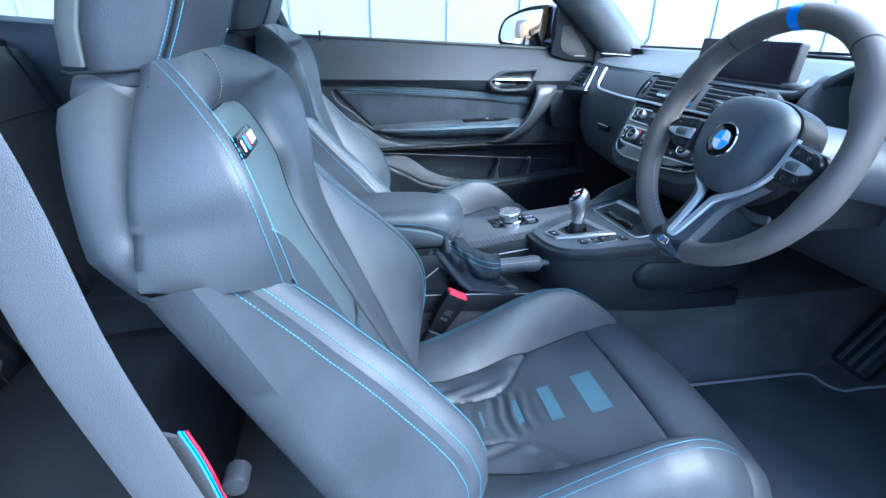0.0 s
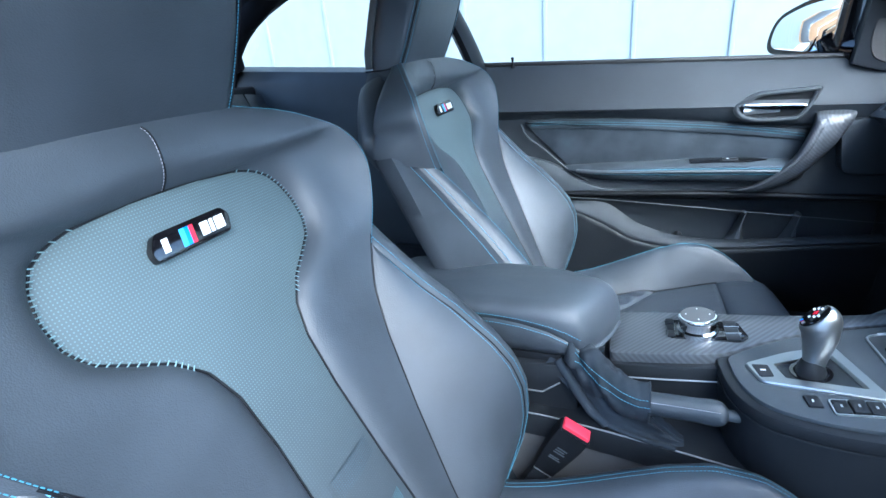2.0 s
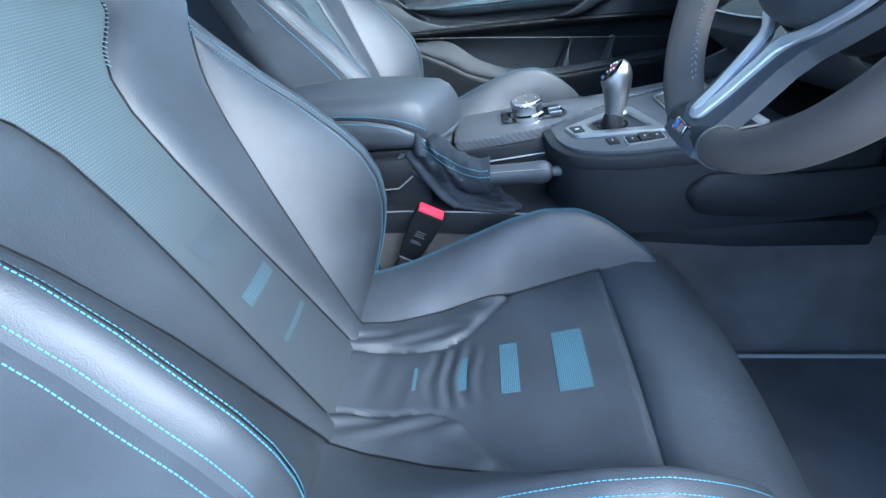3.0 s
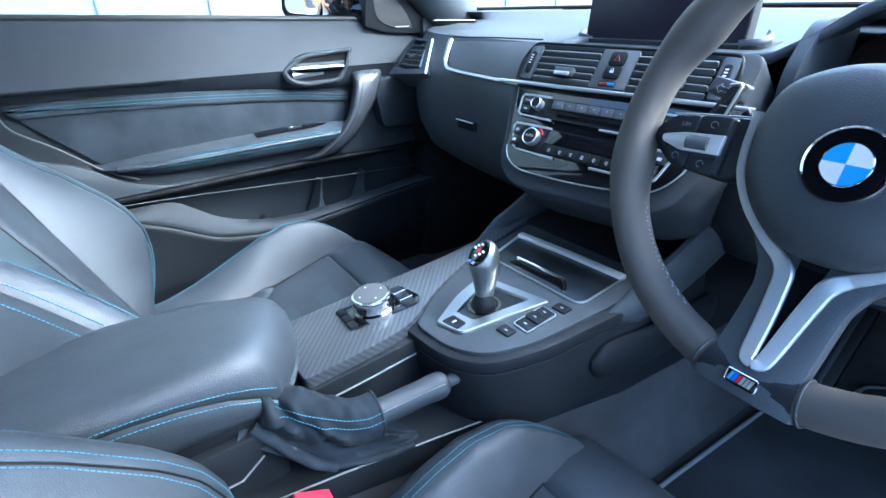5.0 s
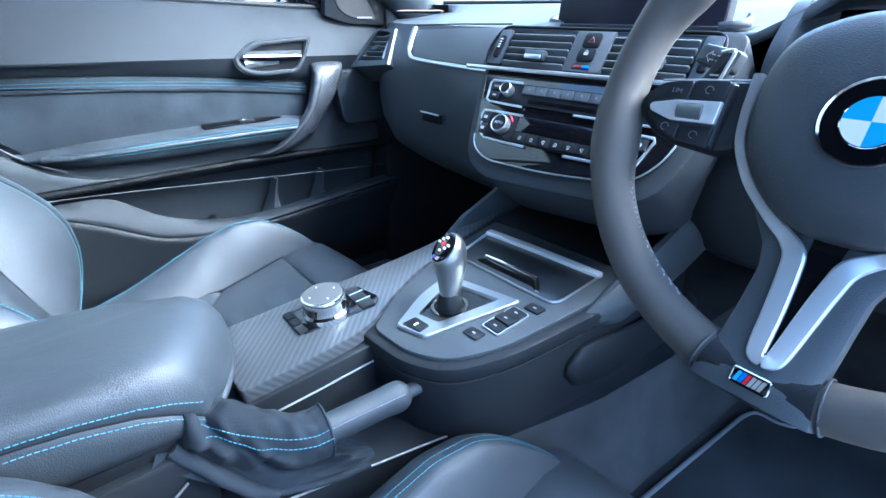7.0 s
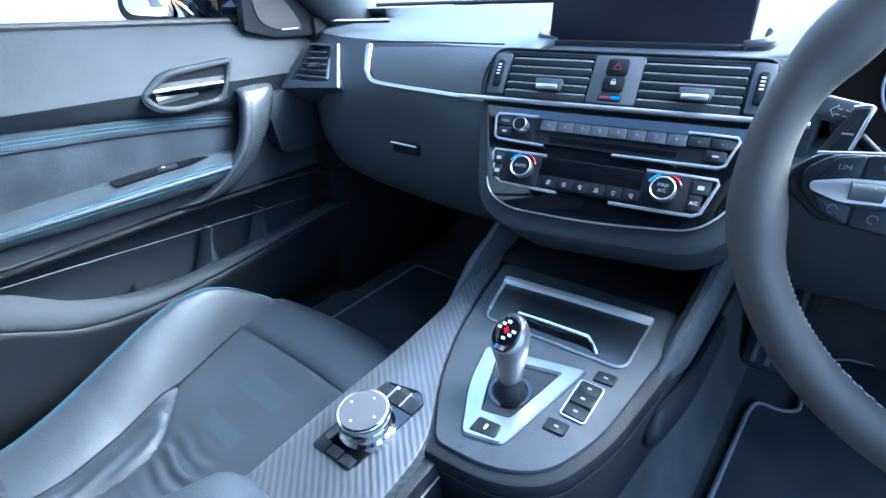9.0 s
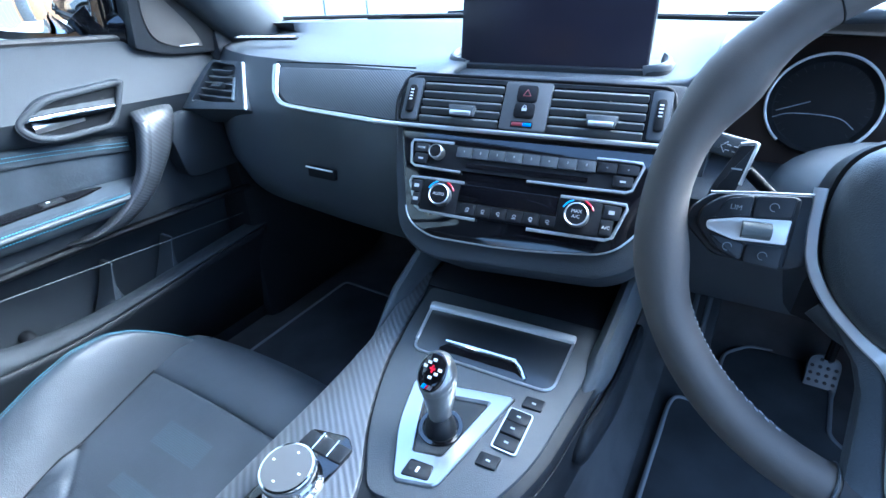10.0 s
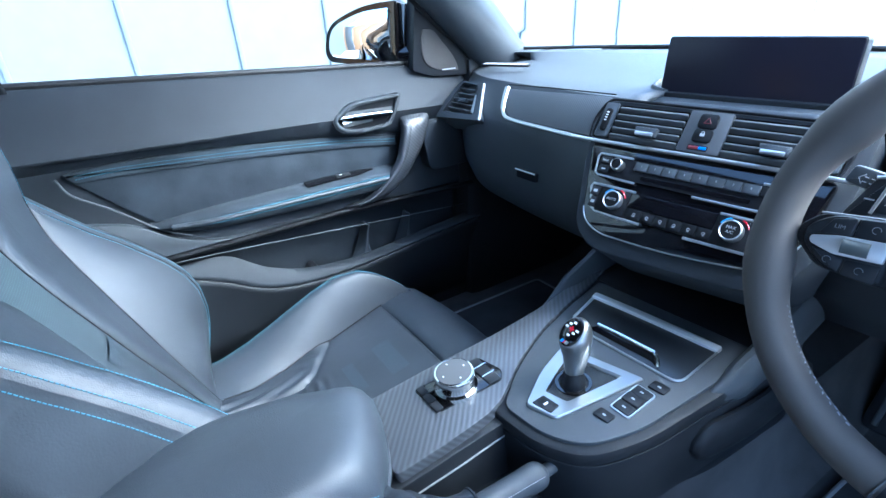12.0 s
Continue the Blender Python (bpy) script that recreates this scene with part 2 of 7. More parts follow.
def thick(ob, t, offset=-1.0, bev=0.0):
    """Gives a sheet its thickness."""
    mod = ob.modifiers.new("thickness", "SOLIDIFY")
    mod.thickness, mod.offset = t, offset
    if bev:
        b = ob.modifiers.new("edge", "BEVEL")
        b.width, b.segments, b.limit_method, b.angle_limit = bev, 2, "ANGLE", radians(50)
    return ob


class Frame:
    """A local frame: u right, v up, w out of the surface."""

    def __init__(self, o, r, u):
        self.o, self.r = Vector(o), Vector(r).normalized()
        self.n = self.r.cross(Vector(u)).normalized()
        self.u = self.n.cross(self.r).normalized()

    def __call__(self, a, b, c=0.0):
        return self.o + self.r * a + self.u * b + self.n * c


def grid(rows, closed=False, uv=None):
    """A sheet of quads through rows of points."""
    bm = bmesh.new()
    vs = [[bm.verts.new(p) for p in row] for row in rows]
    lay = bm.loops.layers.uv.new("UVMap") if uv else None
    n = len(vs[0])
    for j in range(len(vs) - 1):
        for i in range(n if closed else n - 1):
            k = (i + 1) % n
            quad = (vs[j][i], vs[j][k], vs[j + 1][k], vs[j + 1][i])
            f = bm.faces.new(quad)
            if uv:
                for loop, (a, b) in zip(f.loops, ((j, i), (j, k), (j + 1, k), (j + 1, i))):
                    loop[lay].uv = uv[a][b]
    bmesh.ops.remove_doubles(bm, verts=bm.verts, dist=1e-6)
    return bm


def skin(rings, cap=True):
    """A closed tube through rings of points, with end caps."""
    bm = bmesh.new()
    vs = [[bm.verts.new(p) for p in r] for r in rings]
    n = len(vs[0])
    for a, b in zip(vs, vs[1:]):
        for i in range(n):
            bm.faces.new((a[i], a[(i + 1) % n], b[(i + 1) % n], b[i]))
    if cap:
        bm.faces.new(vs[0])
        bm.faces.new(vs[-1])
    return bm


def rounded(poly, r, seg=4):
    """The polygon with its corners rounded; r: one radius or one per corner."""
    out, n = [], len(poly)
    rs = r if isinstance(r, (list, tuple)) else [r] * n
    for i in range(n):
        p, a, b = Vector(poly[i]), Vector(poly[i - 1]), Vector(poly[(i + 1) % n])
        da, db = a - p, b - p
        d = min(rs[i], da.length * 0.48, db.length * 0.48)
        if d < 1e-5:
            out.append(p)
            continue
        s, e = p + da.normalized() * d, p + db.normalized() * d
        for k in range(seg + 1):
            t = k / seg
            out.append((1 - t) ** 2 * s + 2 * t * (1 - t) * p + t * t * e)
    return [tuple(q) for q in out]


def plate(fr, poly, w0, w1, bev=0.0, hole=None):
    """A slab with that outline in a frame, from depth w0 to w1, its outer rim bevelled; hole: an inner outline with as many points."""
    bm = bmesh.new()
    if hole:
        lv = [[bm.verts.new(fr(x, y, w)) for x, y in p] for p, w in ((poly, w0), (poly, w1), (hole, w1), (hole, w0))]
        n = len(poly)
        for a, b in zip(lv, lv[1:] + lv[:1]):
            for i in range(n):
                k = (i + 1) % n
                bm.faces.new((a[i], a[k], b[k], b[i]))
        return bm
    n = len(poly)
    area = sum(poly[i - 1][0] * poly[i][1] - poly[i][0] * poly[i - 1][1] for i in range(n))
    steps = [(w0, 0.0)]
    steps += [(w1 - bev, 0.0), (w1 - bev * 0.3, bev * 0.3), (w1, bev)] if bev else [(w1, 0.0)]
    lv = []
    for w, ins in steps:
        ring = []
        for i in range(n):
            p = Vector(poly[i])
            if ins:
                a, b = Vector(poly[i - 1]), Vector(poly[(i + 1) % n])
                t = (b - a)
                nrm = Vector((-t.y, t.x)).normalized() if t.length else Vector((0, 0))
                if area < 0:
                    nrm = -nrm
                p = p + nrm * ins
            ring.append(bm.verts.new(fr(p.x, p.y, w)))
        lv.append(ring)
    for a, b in zip(lv, lv[1:]):
        for i in range(n):
            k = (i + 1) % n
            bm.faces.new((a[i], a[k], b[k], b[i]))
    bm.faces.new(lv[0])
    bm.faces.new(lv[-1])
    return bm


def rect(x0, x1, y0, y1, r=0.0, seg=3):
    p = [(x0, y0), (x1, y0), (x1, y1), (x0, y1)]
    return rounded(p, r, seg) if r else p


def disc(cx, cy, r, n=32, ry=None):
    return [(cx + r * math.cos(2 * math.pi * i / n), cy + (ry or r) * math.sin(2 * math.pi * i / n)) for i in range(n)]


def box(x0, x1, y0, y1, z0, z1, bev=0.003):
    bm = plate(Frame((0, 0, 0), (1, 0, 0), (0, 1, 0)), rounded(rect(x0, x1, y0, y1), bev * 1.5, 2), z0, z1, bev)
    return bm


def lathe(fr, profile, n=32, cx=0.0, cy=0.0):
    """Turns (radius, height) pairs round the frame's normal."""
    return skin([[fr(cx + r * math.cos(2 * math.pi * i / n), cy + r * math.sin(2 * math.pi * i / n), w) for i in range(n)] for r, w in profile])


def spline(pts, n):
    """n points along a smooth curve through the given ones."""
    ps = [Vector(p) for p in pts]
    ps = [2 * ps[0] - ps[1]] + ps + [2 * ps[-1] - ps[-2]]
    seg = len(ps) - 3
    out = []
    for i in range(n):
        t = i / (n - 1) * seg
        k = min(int(t), seg - 1)
        t -= k
        a, b, c, d = ps[k:k + 4]
        out.append(0.5 * (2 * b + (c - a) * t + (2 * a - 5 * b + 4 * c - d) * t * t + (3 * b - a - 3 * c + d) * t ** 3))
    return out


def tube(pts, r, n=10, ry=None, up=(0, 0, 1), closed=False):
    """A rod along points; r one radius or one per point, ry its other half-axis."""
    ps = [Vector(p) for p in pts]
    rings = []
    for i, p in enumerate(ps):
        a = ps[i - 1] if (i or closed) else p
        b = ps[(i + 1) % len(ps)] if (i + 1 < len(ps) or closed) else p
        t = (b - a).normalized()
        s = t.cross(Vector(up))
        s = s.normalized() if s.length > 1e-4 else t.orthogonal().normalized()
        q = s.cross(t).normalized()
        ra = r[i] if isinstance(r, (list, tuple)) else r
        rb = (ry[i] if isinstance(ry, (list, tuple)) else ry) if ry else ra
        rings.append([p + s * ra * math.cos(2 * math.pi * k / n) + q * rb * math.sin(2 * math.pi * k / n) for k in range(n)])
    if closed:
        return skin(rings + [rings[0]], False)
    return skin(rings)


def dashes(pts, normals, step=0.0044, length=0.0031, r=0.00045, lift=0.0004):
    """A sewn line: short raised threads along a curve."""
    ps = [Vector(p) for p in pts]
    ns = [Vector(n) for n in normals] if isinstance(normals, list) else [Vector(normals)] * len(ps)
    verts, faces = [], []
    acc = 0.0
    for i in range(len(ps) - 1):
        a, b = ps[i], ps[i + 1]
        d = b - a
        ln = d.length
        if ln < 1e-7:
            continue
        t = d / ln
        n = ns[i].normalized()
        s = t.cross(n).normalized()
        while acc < ln:
            c = a + t * acc + n * lift
            k = len(verts)
            for e, w in ((-0.5, 0.5), (0.5, 0.5)):
                q = c + t * length * e
                verts += [q + s * r, q + n * r, q - s * r, q - n * r * 0.6]
            for m in range(4):
                faces.append((k + m, k + (m + 1) % 4, k + 4 + (m + 1) % 4, k + 4 + m))
            faces += [(k, k + 1, k + 2, k + 3), (k + 7, k + 6, k + 5, k + 4)]
            acc += step
        acc -= ln
    me = bpy.data.meshes.new("threads")
    me.from_pydata([tuple(v) for v in verts], [], faces)
    bm = bmesh.new()
    bm.from_mesh(me)
    bpy.data.meshes.remove(me)
    return bm


def sewn(parent, pts, normals, mat=None, **kw):
    ob = part("stitching", dashes(pts, normals, **kw), mat or THREAD, parent, "blue sewn thread" if mat is None else "", smooth=False)
    return ob


def merged(*bms):
    """Several shapes in one bmesh."""
    out = bmesh.new()
    for bm in bms:
        me = bpy.data.meshes.new("part")
        bm.to_mesh(me)
        bm.free()
        out.from_mesh(me)
        bpy.data.meshes.remove(me)
    return out


def interp(table, x, k):
    """Smoothly reads column k of a table of rows that begin with x."""
    t = sorted(table)
    if x <= t[0][0]:
        return t[0][k]
    for a, b in zip(t, t[1:]):
        if x <= b[0]:
            f = (x - a[0]) / (b[0] - a[0])
            return a[k] + (b[k] - a[k]) * f
    return t[-1][k]


def words(text, fr, x, y, w, size, mat, parent, turn=0.0, name="lettering"):
    """Flat raised lettering in a frame, centred at (x, y)."""
    cu = bpy.data.curves.new("text", "FONT")
    cu.body, cu.size, cu.align_x, cu.align_y, cu.extrude = text, size, "CENTER", "CENTER", 0.0001
    cu.resolution_u = 2
    tmp = new("text", cu)
    me = bpy.data.meshes.new_from_object(tmp.evaluated_get(bpy.context.evaluated_depsgraph_get()))
    bpy.data.objects.remove(tmp)
    bm = bmesh.new()
    bm.from_mesh(me)
    bpy.data.meshes.remove(me)
    ca, sa = math.cos(turn), math.sin(turn)
    for v in bm.verts:
        v.co = fr(x + v.co.x * ca - v.co.y * sa, y + v.co.x * sa + v.co.y * ca, w + v.co.z)
    return part(name, bm, mat, parent, "", smooth=False)


# ---- the place outside ----
def ground_sheet():
    bm = bmesh.new()
    bmesh.ops.create_grid(bm, x_segments=8, y_segments=8, size=400)
    return piece("ground", bm, GROUND, "pale concrete yard under the car", "ground")


ground_sheet()
WALLX = -2.65
wall = thing("wall_west", (WALLX, 2.0, 0), "white ribbed metal cladding wall beside the car", "wall", kind="structure")
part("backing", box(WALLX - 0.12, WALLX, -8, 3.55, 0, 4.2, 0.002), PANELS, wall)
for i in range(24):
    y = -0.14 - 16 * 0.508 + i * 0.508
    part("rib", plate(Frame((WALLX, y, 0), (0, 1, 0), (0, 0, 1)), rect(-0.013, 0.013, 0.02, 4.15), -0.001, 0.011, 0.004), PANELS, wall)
far = thing("wall_north", (0, 9.0, 0), "pale sunlit building wall beyond the windscreen", "wall", kind="structure")
part("backing", box(-14, 14, 9.0, 9.2, 0, 2.6, 0.002), WHITEWALL, far)
for i in range(28):
    x = -13.6 + i
    part("rib", plate(Frame((x, 9.0, 0), (1, 0, 0), (0, 0, 1)), rect(-0.03, 0.03, 0.02, 2.55), -0.001, 0.04, 0.006), WHITEWALL, far)

south = thing("wall_south", (2.0, -6.0, 0), "timber boarded wall behind the car", "wall", kind="structure")
for i in range(16):
    part("board", box(-4.0 + i * 0.75, -3.27 + i * 0.75, -6.1 - 0.01 * (i % 2), -6.0, 0.0, 2.9, 0.006), GLAZED if i % 4 == 2 else TIMBER, south)

# unseen wall added to block low sky and bounce light into the cabin
east = thing("wall_east", (4.6, 0.0, 0), "unseen white wall added to bounce light at the open door", "wall", kind="structure")
part("backing", box(4.6, 4.8, -9, 9, 0, 2.6, 0.004), RENDERED, east)
part("coping", box(4.55, 4.85, -9, 9, 2.6, 2.68, 0.01), RENDERED, east)

# ---- seats ----
TH = radians(25)
CX = 0.35
WI = [(0.0, 0.060), (0.1, 0.056), (0.2, 0.051), (0.3, 0.049), (0.36, 0.052), (0.395, 0.063), (0.42, 0.084), (0.438, 0.112), (0.452, 0.132),
      (0.47, 0.141), (0.495, 0.142), (0.515, 0.137), (0.53, 0.127), (0.54, 0.112), (0.546, 0.090), (0.5495, 0.050), (0.5505, 0.0), (0.61, 0.0)]
WC = [(0.0, 0.095, 0.004), (0.1, 0.110, 0.006), (0.2, 0.126, 0.010), (0.3, 0.150, 0.012), (0.35, 0.168, 0.014), (0.38, 0.186, 0.018), (0.405, 0.202, 0.023),
      (0.43, 0.217, 0.033), (0.45, 0.228, 0.040), (0.47, 0.235, 0.046), (0.49, 0.240, 0.052), (0.51, 0.239, 0.055), (0.53, 0.229, 0.056), (0.55, 0.216, 0.052), (0.57, 0.189, 0.042), (0.59, 0.160, 0.031), (0.607, 0.118, 0.014)]
WO = [(-0.03, 0.205, -0.016), (0.0, 0.213, 0.010), (0.02, 0.220, 0.030), (0.05, 0.229, 0.056), (0.08, 0.236, 0.076), (0.12, 0.240, 0.091), (0.16, 0.240, 0.093), (0.2, 0.237, 0.085), (0.27, 0.226, 0.063),
      (0.315, 0.216, 0.045), (0.36, 0.207, 0.031), (0.405, 0.199, 0.017)]


def back_pt(a, b, n):
    return Vector((CX + a, -0.27 - b * math.sin(TH) + n * math.cos(TH), 0.45 + b * math.cos(TH) + n * math.sin(TH)))


BN = Vector((0, math.cos(TH), math.sin(TH)))


def smooth_table(tab):
    """The table read at many steps, its corners rounded off."""
    xs = [tab[0][0] + (tab[-1][0] - tab[0][0]) * i / 160 for i in range(161)]
    cols = [[interp(tab, x, k) for x in xs] for k in range(1, len(tab[0]))]
    for c in cols:
        for _ in range(6):
            c[1:-1] = [(c[i - 1] + 2 * c[i] + c[i + 1]) / 4 for i in range(1, len(c) - 1)]
    return [(x, *v) for x, *v in zip(xs, *cols)]


WCs, WOs = smooth_table(WC), smooth_table(WO)


def rows_b(b0, b1, n):
    return [b0 + (b1 - b0) * i / (n - 1) for i in range(n)]


OUTLINE = [(0.0, 0.5505)] + [(interp(WI, 0.5505 - 0.0005 - i * 0.004, 1), 0.55 - i * 0.004) for i in range(139)]


def inset(a, b):
    """Distance from the insert's edge."""
    best = 9.0
    for (x0, y0), (x1, y1) in zip(OUTLINE, OUTLINE[1:]):
        dx, dy = x1 - x0, y1 - y0
        t = min(1.0, max(0.0, ((a - x0) * dx + (b - y0) * dy) / (dx * dx + dy * dy + 1e-12)))
        best = min(best, math.hypot(a - x0 - t * dx, b - y0 - t * dy))
    return best


def collar_n(a, b, v):
    k = min(1.0, max(0.5, (b - 0.30) / 0.16))
    n = -0.005 + 0.024 * k * (1 - math.exp(-inset(a, b) / 0.010))
    s = v ** 2.5
    return n * (1 - s) + interp(WCs, b, 2) * s


def seat():
    st = thing("sports_seat", (CX, 0.0, 0.305), "dark leather sports seat with blue stitching, standing on the carpet", "car seat", "front seats")
    bs = sorted(set(rows_b(-0.045, 0.53, 58) + rows_b(0.53, 0.551, 12) + rows_b(0.551, 0.607, 8)))
    # shoulder pad round the insert
    rows = []
    for b in bs:
        wi, wc = interp(WI, b, 1), interp(WCs, b, 1)
        half = [(wi + (wc - wi) * v, collar_n(wi + (wc - wi) * v, b, v)) for v in [0, 0.03, 0.07, 0.12, 0.2, 0.3, 0.42, 0.55, 0.68, 0.8, 0.9, 0.96, 1.0]]
        rows.append(([back_pt(-a, b, n) for a, n in reversed(half)], [back_pt(a, b, n) for a, n in half]))
    pad = merged(grid([r[0] for r in rows]), grid([r[1] for r in rows]))
    bmesh.ops.remove_doubles(pad, verts=pad.verts, dist=2e-5)
    part("shoulder_pad", pad, LEATHER, st, "smooth dark grey leather backrest pad", angle=60)
    # perforated centre
    rows, uv = [], []
    for b in [x for x in bs if x < 0.5502]:
        wi = interp(WI, b, 1)
        cols = [i / 10 - 1 for i in range(21)]
        rows.append([back_pt(u * wi, b, -0.004 + 0.0055 * (1 - u * u) * min(1, wi / 0.1)) for u in cols])
        uv.append([(u * wi, b) for u in cols])
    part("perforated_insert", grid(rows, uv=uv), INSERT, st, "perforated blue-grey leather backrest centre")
    for b0, b1 in ((0.214, 0.236), (0.146, 0.162), (0.088, 0.094)):
        rows, uv = [], []
        for b in rows_b(b0, b1, 4):
            wi = 0.034
            cols = [i / 4 - 1 for i in range(9)]
            rows.append([back_pt(u * wi - 0.006, b, -0.0035 + 0.0055 * (1 - min(1.0, ((u * wi - 0.006) / interp(WI, b, 1)) ** 2))) for u in cols])
            uv.append([(u * wi, b) for u in cols])
        part("accent_patch", grid(rows, uv=uv), MUTED if b0 > 0.2 else FAINT, st, "faint blue perforated accent")
    for sd in (-1, 1):
        teeth = []
        for a, b in [(sd * a, b) for a, b in OUTLINE if 0.405 < b < 0.5495]:
            d = Vector((-a, 0.485 - b)).normalized() * 0.0042
            p, q = back_pt(a, b, -0.0022), back_pt(a + d.x, b + d.y, -0.0022)
            teeth.append(dashes([p, q], BN, step=1.0, length=0.0052, r=0.0006))
        part("edge_stitching", merged(*teeth), EDGETHREAD, st, "pale blue-grey threads round the insert", smooth=False)
    for sd in (-1, 1):
        edge = [back_pt(sd * a, b, -0.0035) for a, b in OUTLINE if b > -0.03]
        part("insert_seam", tube(edge, 0.0013, 6), DARK, st, "dark sewn crease")
        crease = [back_pt(sd * interp(WCs, b, 1), b, interp(WCs, b, 2) - 0.0005) for b in rows_b(-0.03, 0.41, 50)]
        part("bolster_seam", tube(crease, 0.0016, 6), DARK, st, "dark sewn crease")
    # side bolsters, bands and outer panels
    for sd in (-1, 1):
        face, band, side = [], [], []
        for b in rows_b(-0.03, 0.403, 44):
            wc, nc = interp(WCs, b, 1), interp(WCs, b, 2)
            wo, no = interp(WOs, b, 1), interp(WOs, b, 2)
            kb = 1.0
            if sd > 0:
                shift = interp([(-0.03, 0.028), (0.05, 0.033), (0.2, 0.034), (0.25, 0.034), (0.3, 0.030), (0.34, 0.022), (0.38, 0.009), (0.403, 0.0)], b, 1)
                wo -= shift
                kb = 0.63
            f = min(1.0, max(0.0, (no + 0.02) / 0.09))
            pts = []
            for i in range(11):
                v = i / 10
                pts.append(back_pt(sd * (wc + (wo - wc) * v), b, nc - 0.003 + (no - nc + 0.003) * v ** 0.9 + 0.008 * f * math.sin(math.pi * v)))
            face.append(pts)
            g = max(0.0, (b + 0.03) / 0.433) ** 4
            band.append([back_pt(sd * (wo + da * kb), b + 0.036 * g * k / 5, no + dn * (0.3 + 0.7 * kb)) for k, (da, dn) in enumerate(((0, 0), (0.007, 0.0032), (0.021, 0.002), (0.035, -0.006), (0.046, -0.017), (0.053, -0.027)))])
            edge_rows = [b - 0.07, b - 0.05, b - 0.02, b] if b < -0.029 else [b]
            for b in edge_rows:
                side.append([back_pt(sd * a, b + up * g, n) for a, up, n in ((wo + 0.053 * kb, 0.036, no - 0.027 * (0.3 + 0.7 * kb)), (wo + 0.053 * kb + 0.0045, 0.043, min(no - 0.036, no * 0.4 - 0.012) if sd < 0 else no - 0.030), (0.268 + 0.012 * f, 0.062, -0.014), (0.270 + 0.010 * f, 0.070, -0.040), (0.264, 0.074, -0.052), (0.240, 0.074, -0.057))])
        part("side_bolster", grid(face), LEATHER, st, "raised leather side bolster", angle=60)
        part("bolster_band", grid(band), LEATHER, st, "smooth leather edge band", angle=60)
        part("side_panel", grid(side), SEATSUEDE, st, "dark suede outer side panel", angle=60)
        outn = back_pt(sd * 0.5, 0.0, 0.35) - back_pt(0, 0, 0)
        inner = [face[j][9].lerp(face[j][10], 0.55) for j in range(1, len(face))]
        for line in (inner, [r[1] for r in band[1:]], [r[4] for r in band[1:]], [r[1] for r in side[4:]]):
            sewn(st, line, outn, r=0.0006)
        part("band_seam", tube([r[0] for r in band], 0.0012, 6), DARK, st, "dark sewn crease")
        wing = []
        for b in rows_b(0.403, 0.608, 24):
            wc, nc = interp(WCs, b, 1), interp(WCs, b, 2)
            k = (b - 0.403) / 0.205
            out = 0.262 * (1 - k ** 2.2) + 0.132 * k ** 2.2
            m = max(wc + 0.008, out)
            q = (1 - k) ** 2
            be = b + 0.074 * q
            ne = interp([(0.47, -0.050), (0.516, -0.030), (0.554, -0.012), (0.59, 0.000), (0.62, 0.006)], be, 1)
            wing.append([back_pt(sd * a, b + up * q, n) for a, up, n in ((wc, 0.0, nc), (wc + 0.006, 0.004, nc - 0.002), (wc + (m - wc) * 0.40 + 0.008 * (1 - q), 0.018, nc - 0.012), (wc + (m - wc) * 0.80 + 0.006, 0.046, (nc - 0.012) * 0.5 + ne * 0.5), (m + 0.006, 0.070, ne + 0.008), (m + 0.004, 0.074, ne - 0.002), (m - 0.010, 0.074, ne - 0.006))])
        part("side_wing", grid(wing), LEATHER, st, "smooth leather shoulder side", angle=60)
        outw = Vector((sd * 0.6, 0.7, 0.4))
        sewn(st, [w[0] + (w[1] - w[0]) * -0.3 for w in wing], outw)
        sewn(st, [w[1] + (w[2] - w[1]) * 0.25 for w in wing], outw)
        shell = []
        for b in rows_b(0.33, 0.61, 20):
            hw = interp([(-0.03, 0.15), (0.0, 0.16), (0.3, 0.185), (0.40, 0.205), (0.46, 0.236), (0.51, 0.238), (0.56, 0.19), (0.60, 0.14), (0.61, 0.12)], b, 1)
            k = min(1, max(0, (b - 0.2) / 0.2))
            e = interp([(-0.03, 0.35), (0.30, 0.42), (0.42, 0.68), (0.50, 0.95), (0.61, 1.0)], b, 1)
            shell.append([back_pt(sd * (hw - d), b, -0.026 + (n + 0.026) * e) for d, n in ((0.03, -0.026), (0.004, -0.034), (-0.010, -0.046), (-0.012, -0.062), (-0.003, -0.070 - 0.004 * k), (0.004, -0.077 - 0.008 * k), (0.03, -0.083 - 0.012 * k), (0.09, -0.103), (0.25, -0.108))])
        low = [[back_pt(sd * a, b, n) for a, n in ((0.205, -0.034), (0.212, -0.046), (0.20, -0.058), (0.10, -0.066), (0.0, -0.068))] for b in rows_b(-0.03, 0.345, 12)]
        part("lower_back_shell", grid(low), DARK, st, "black plastic lower seat back", angle=60)
        for r in shell:
            r[-1].x = CX
        part("back_shell", grid(shell), SOFT, st, "grey plastic seat back", angle=60)
    # headrest
    rings = []
    prof = ((0.985, 0.117, -0.520, -0.588), (1.0, 0.118, -0.513, -0.588), (1.03, 0.119, -0.498, -0.585), (1.08, 0.1195, -0.477, -0.570), (1.12, 0.118, -0.463, -0.558), (1.18, 0.114, -0.455, -0.545), (1.23, 0.106, -0.460, -0.54), (1.26, 0.088, -0.472, -0.535), (1.272, 0.055, -0.49, -0.525))
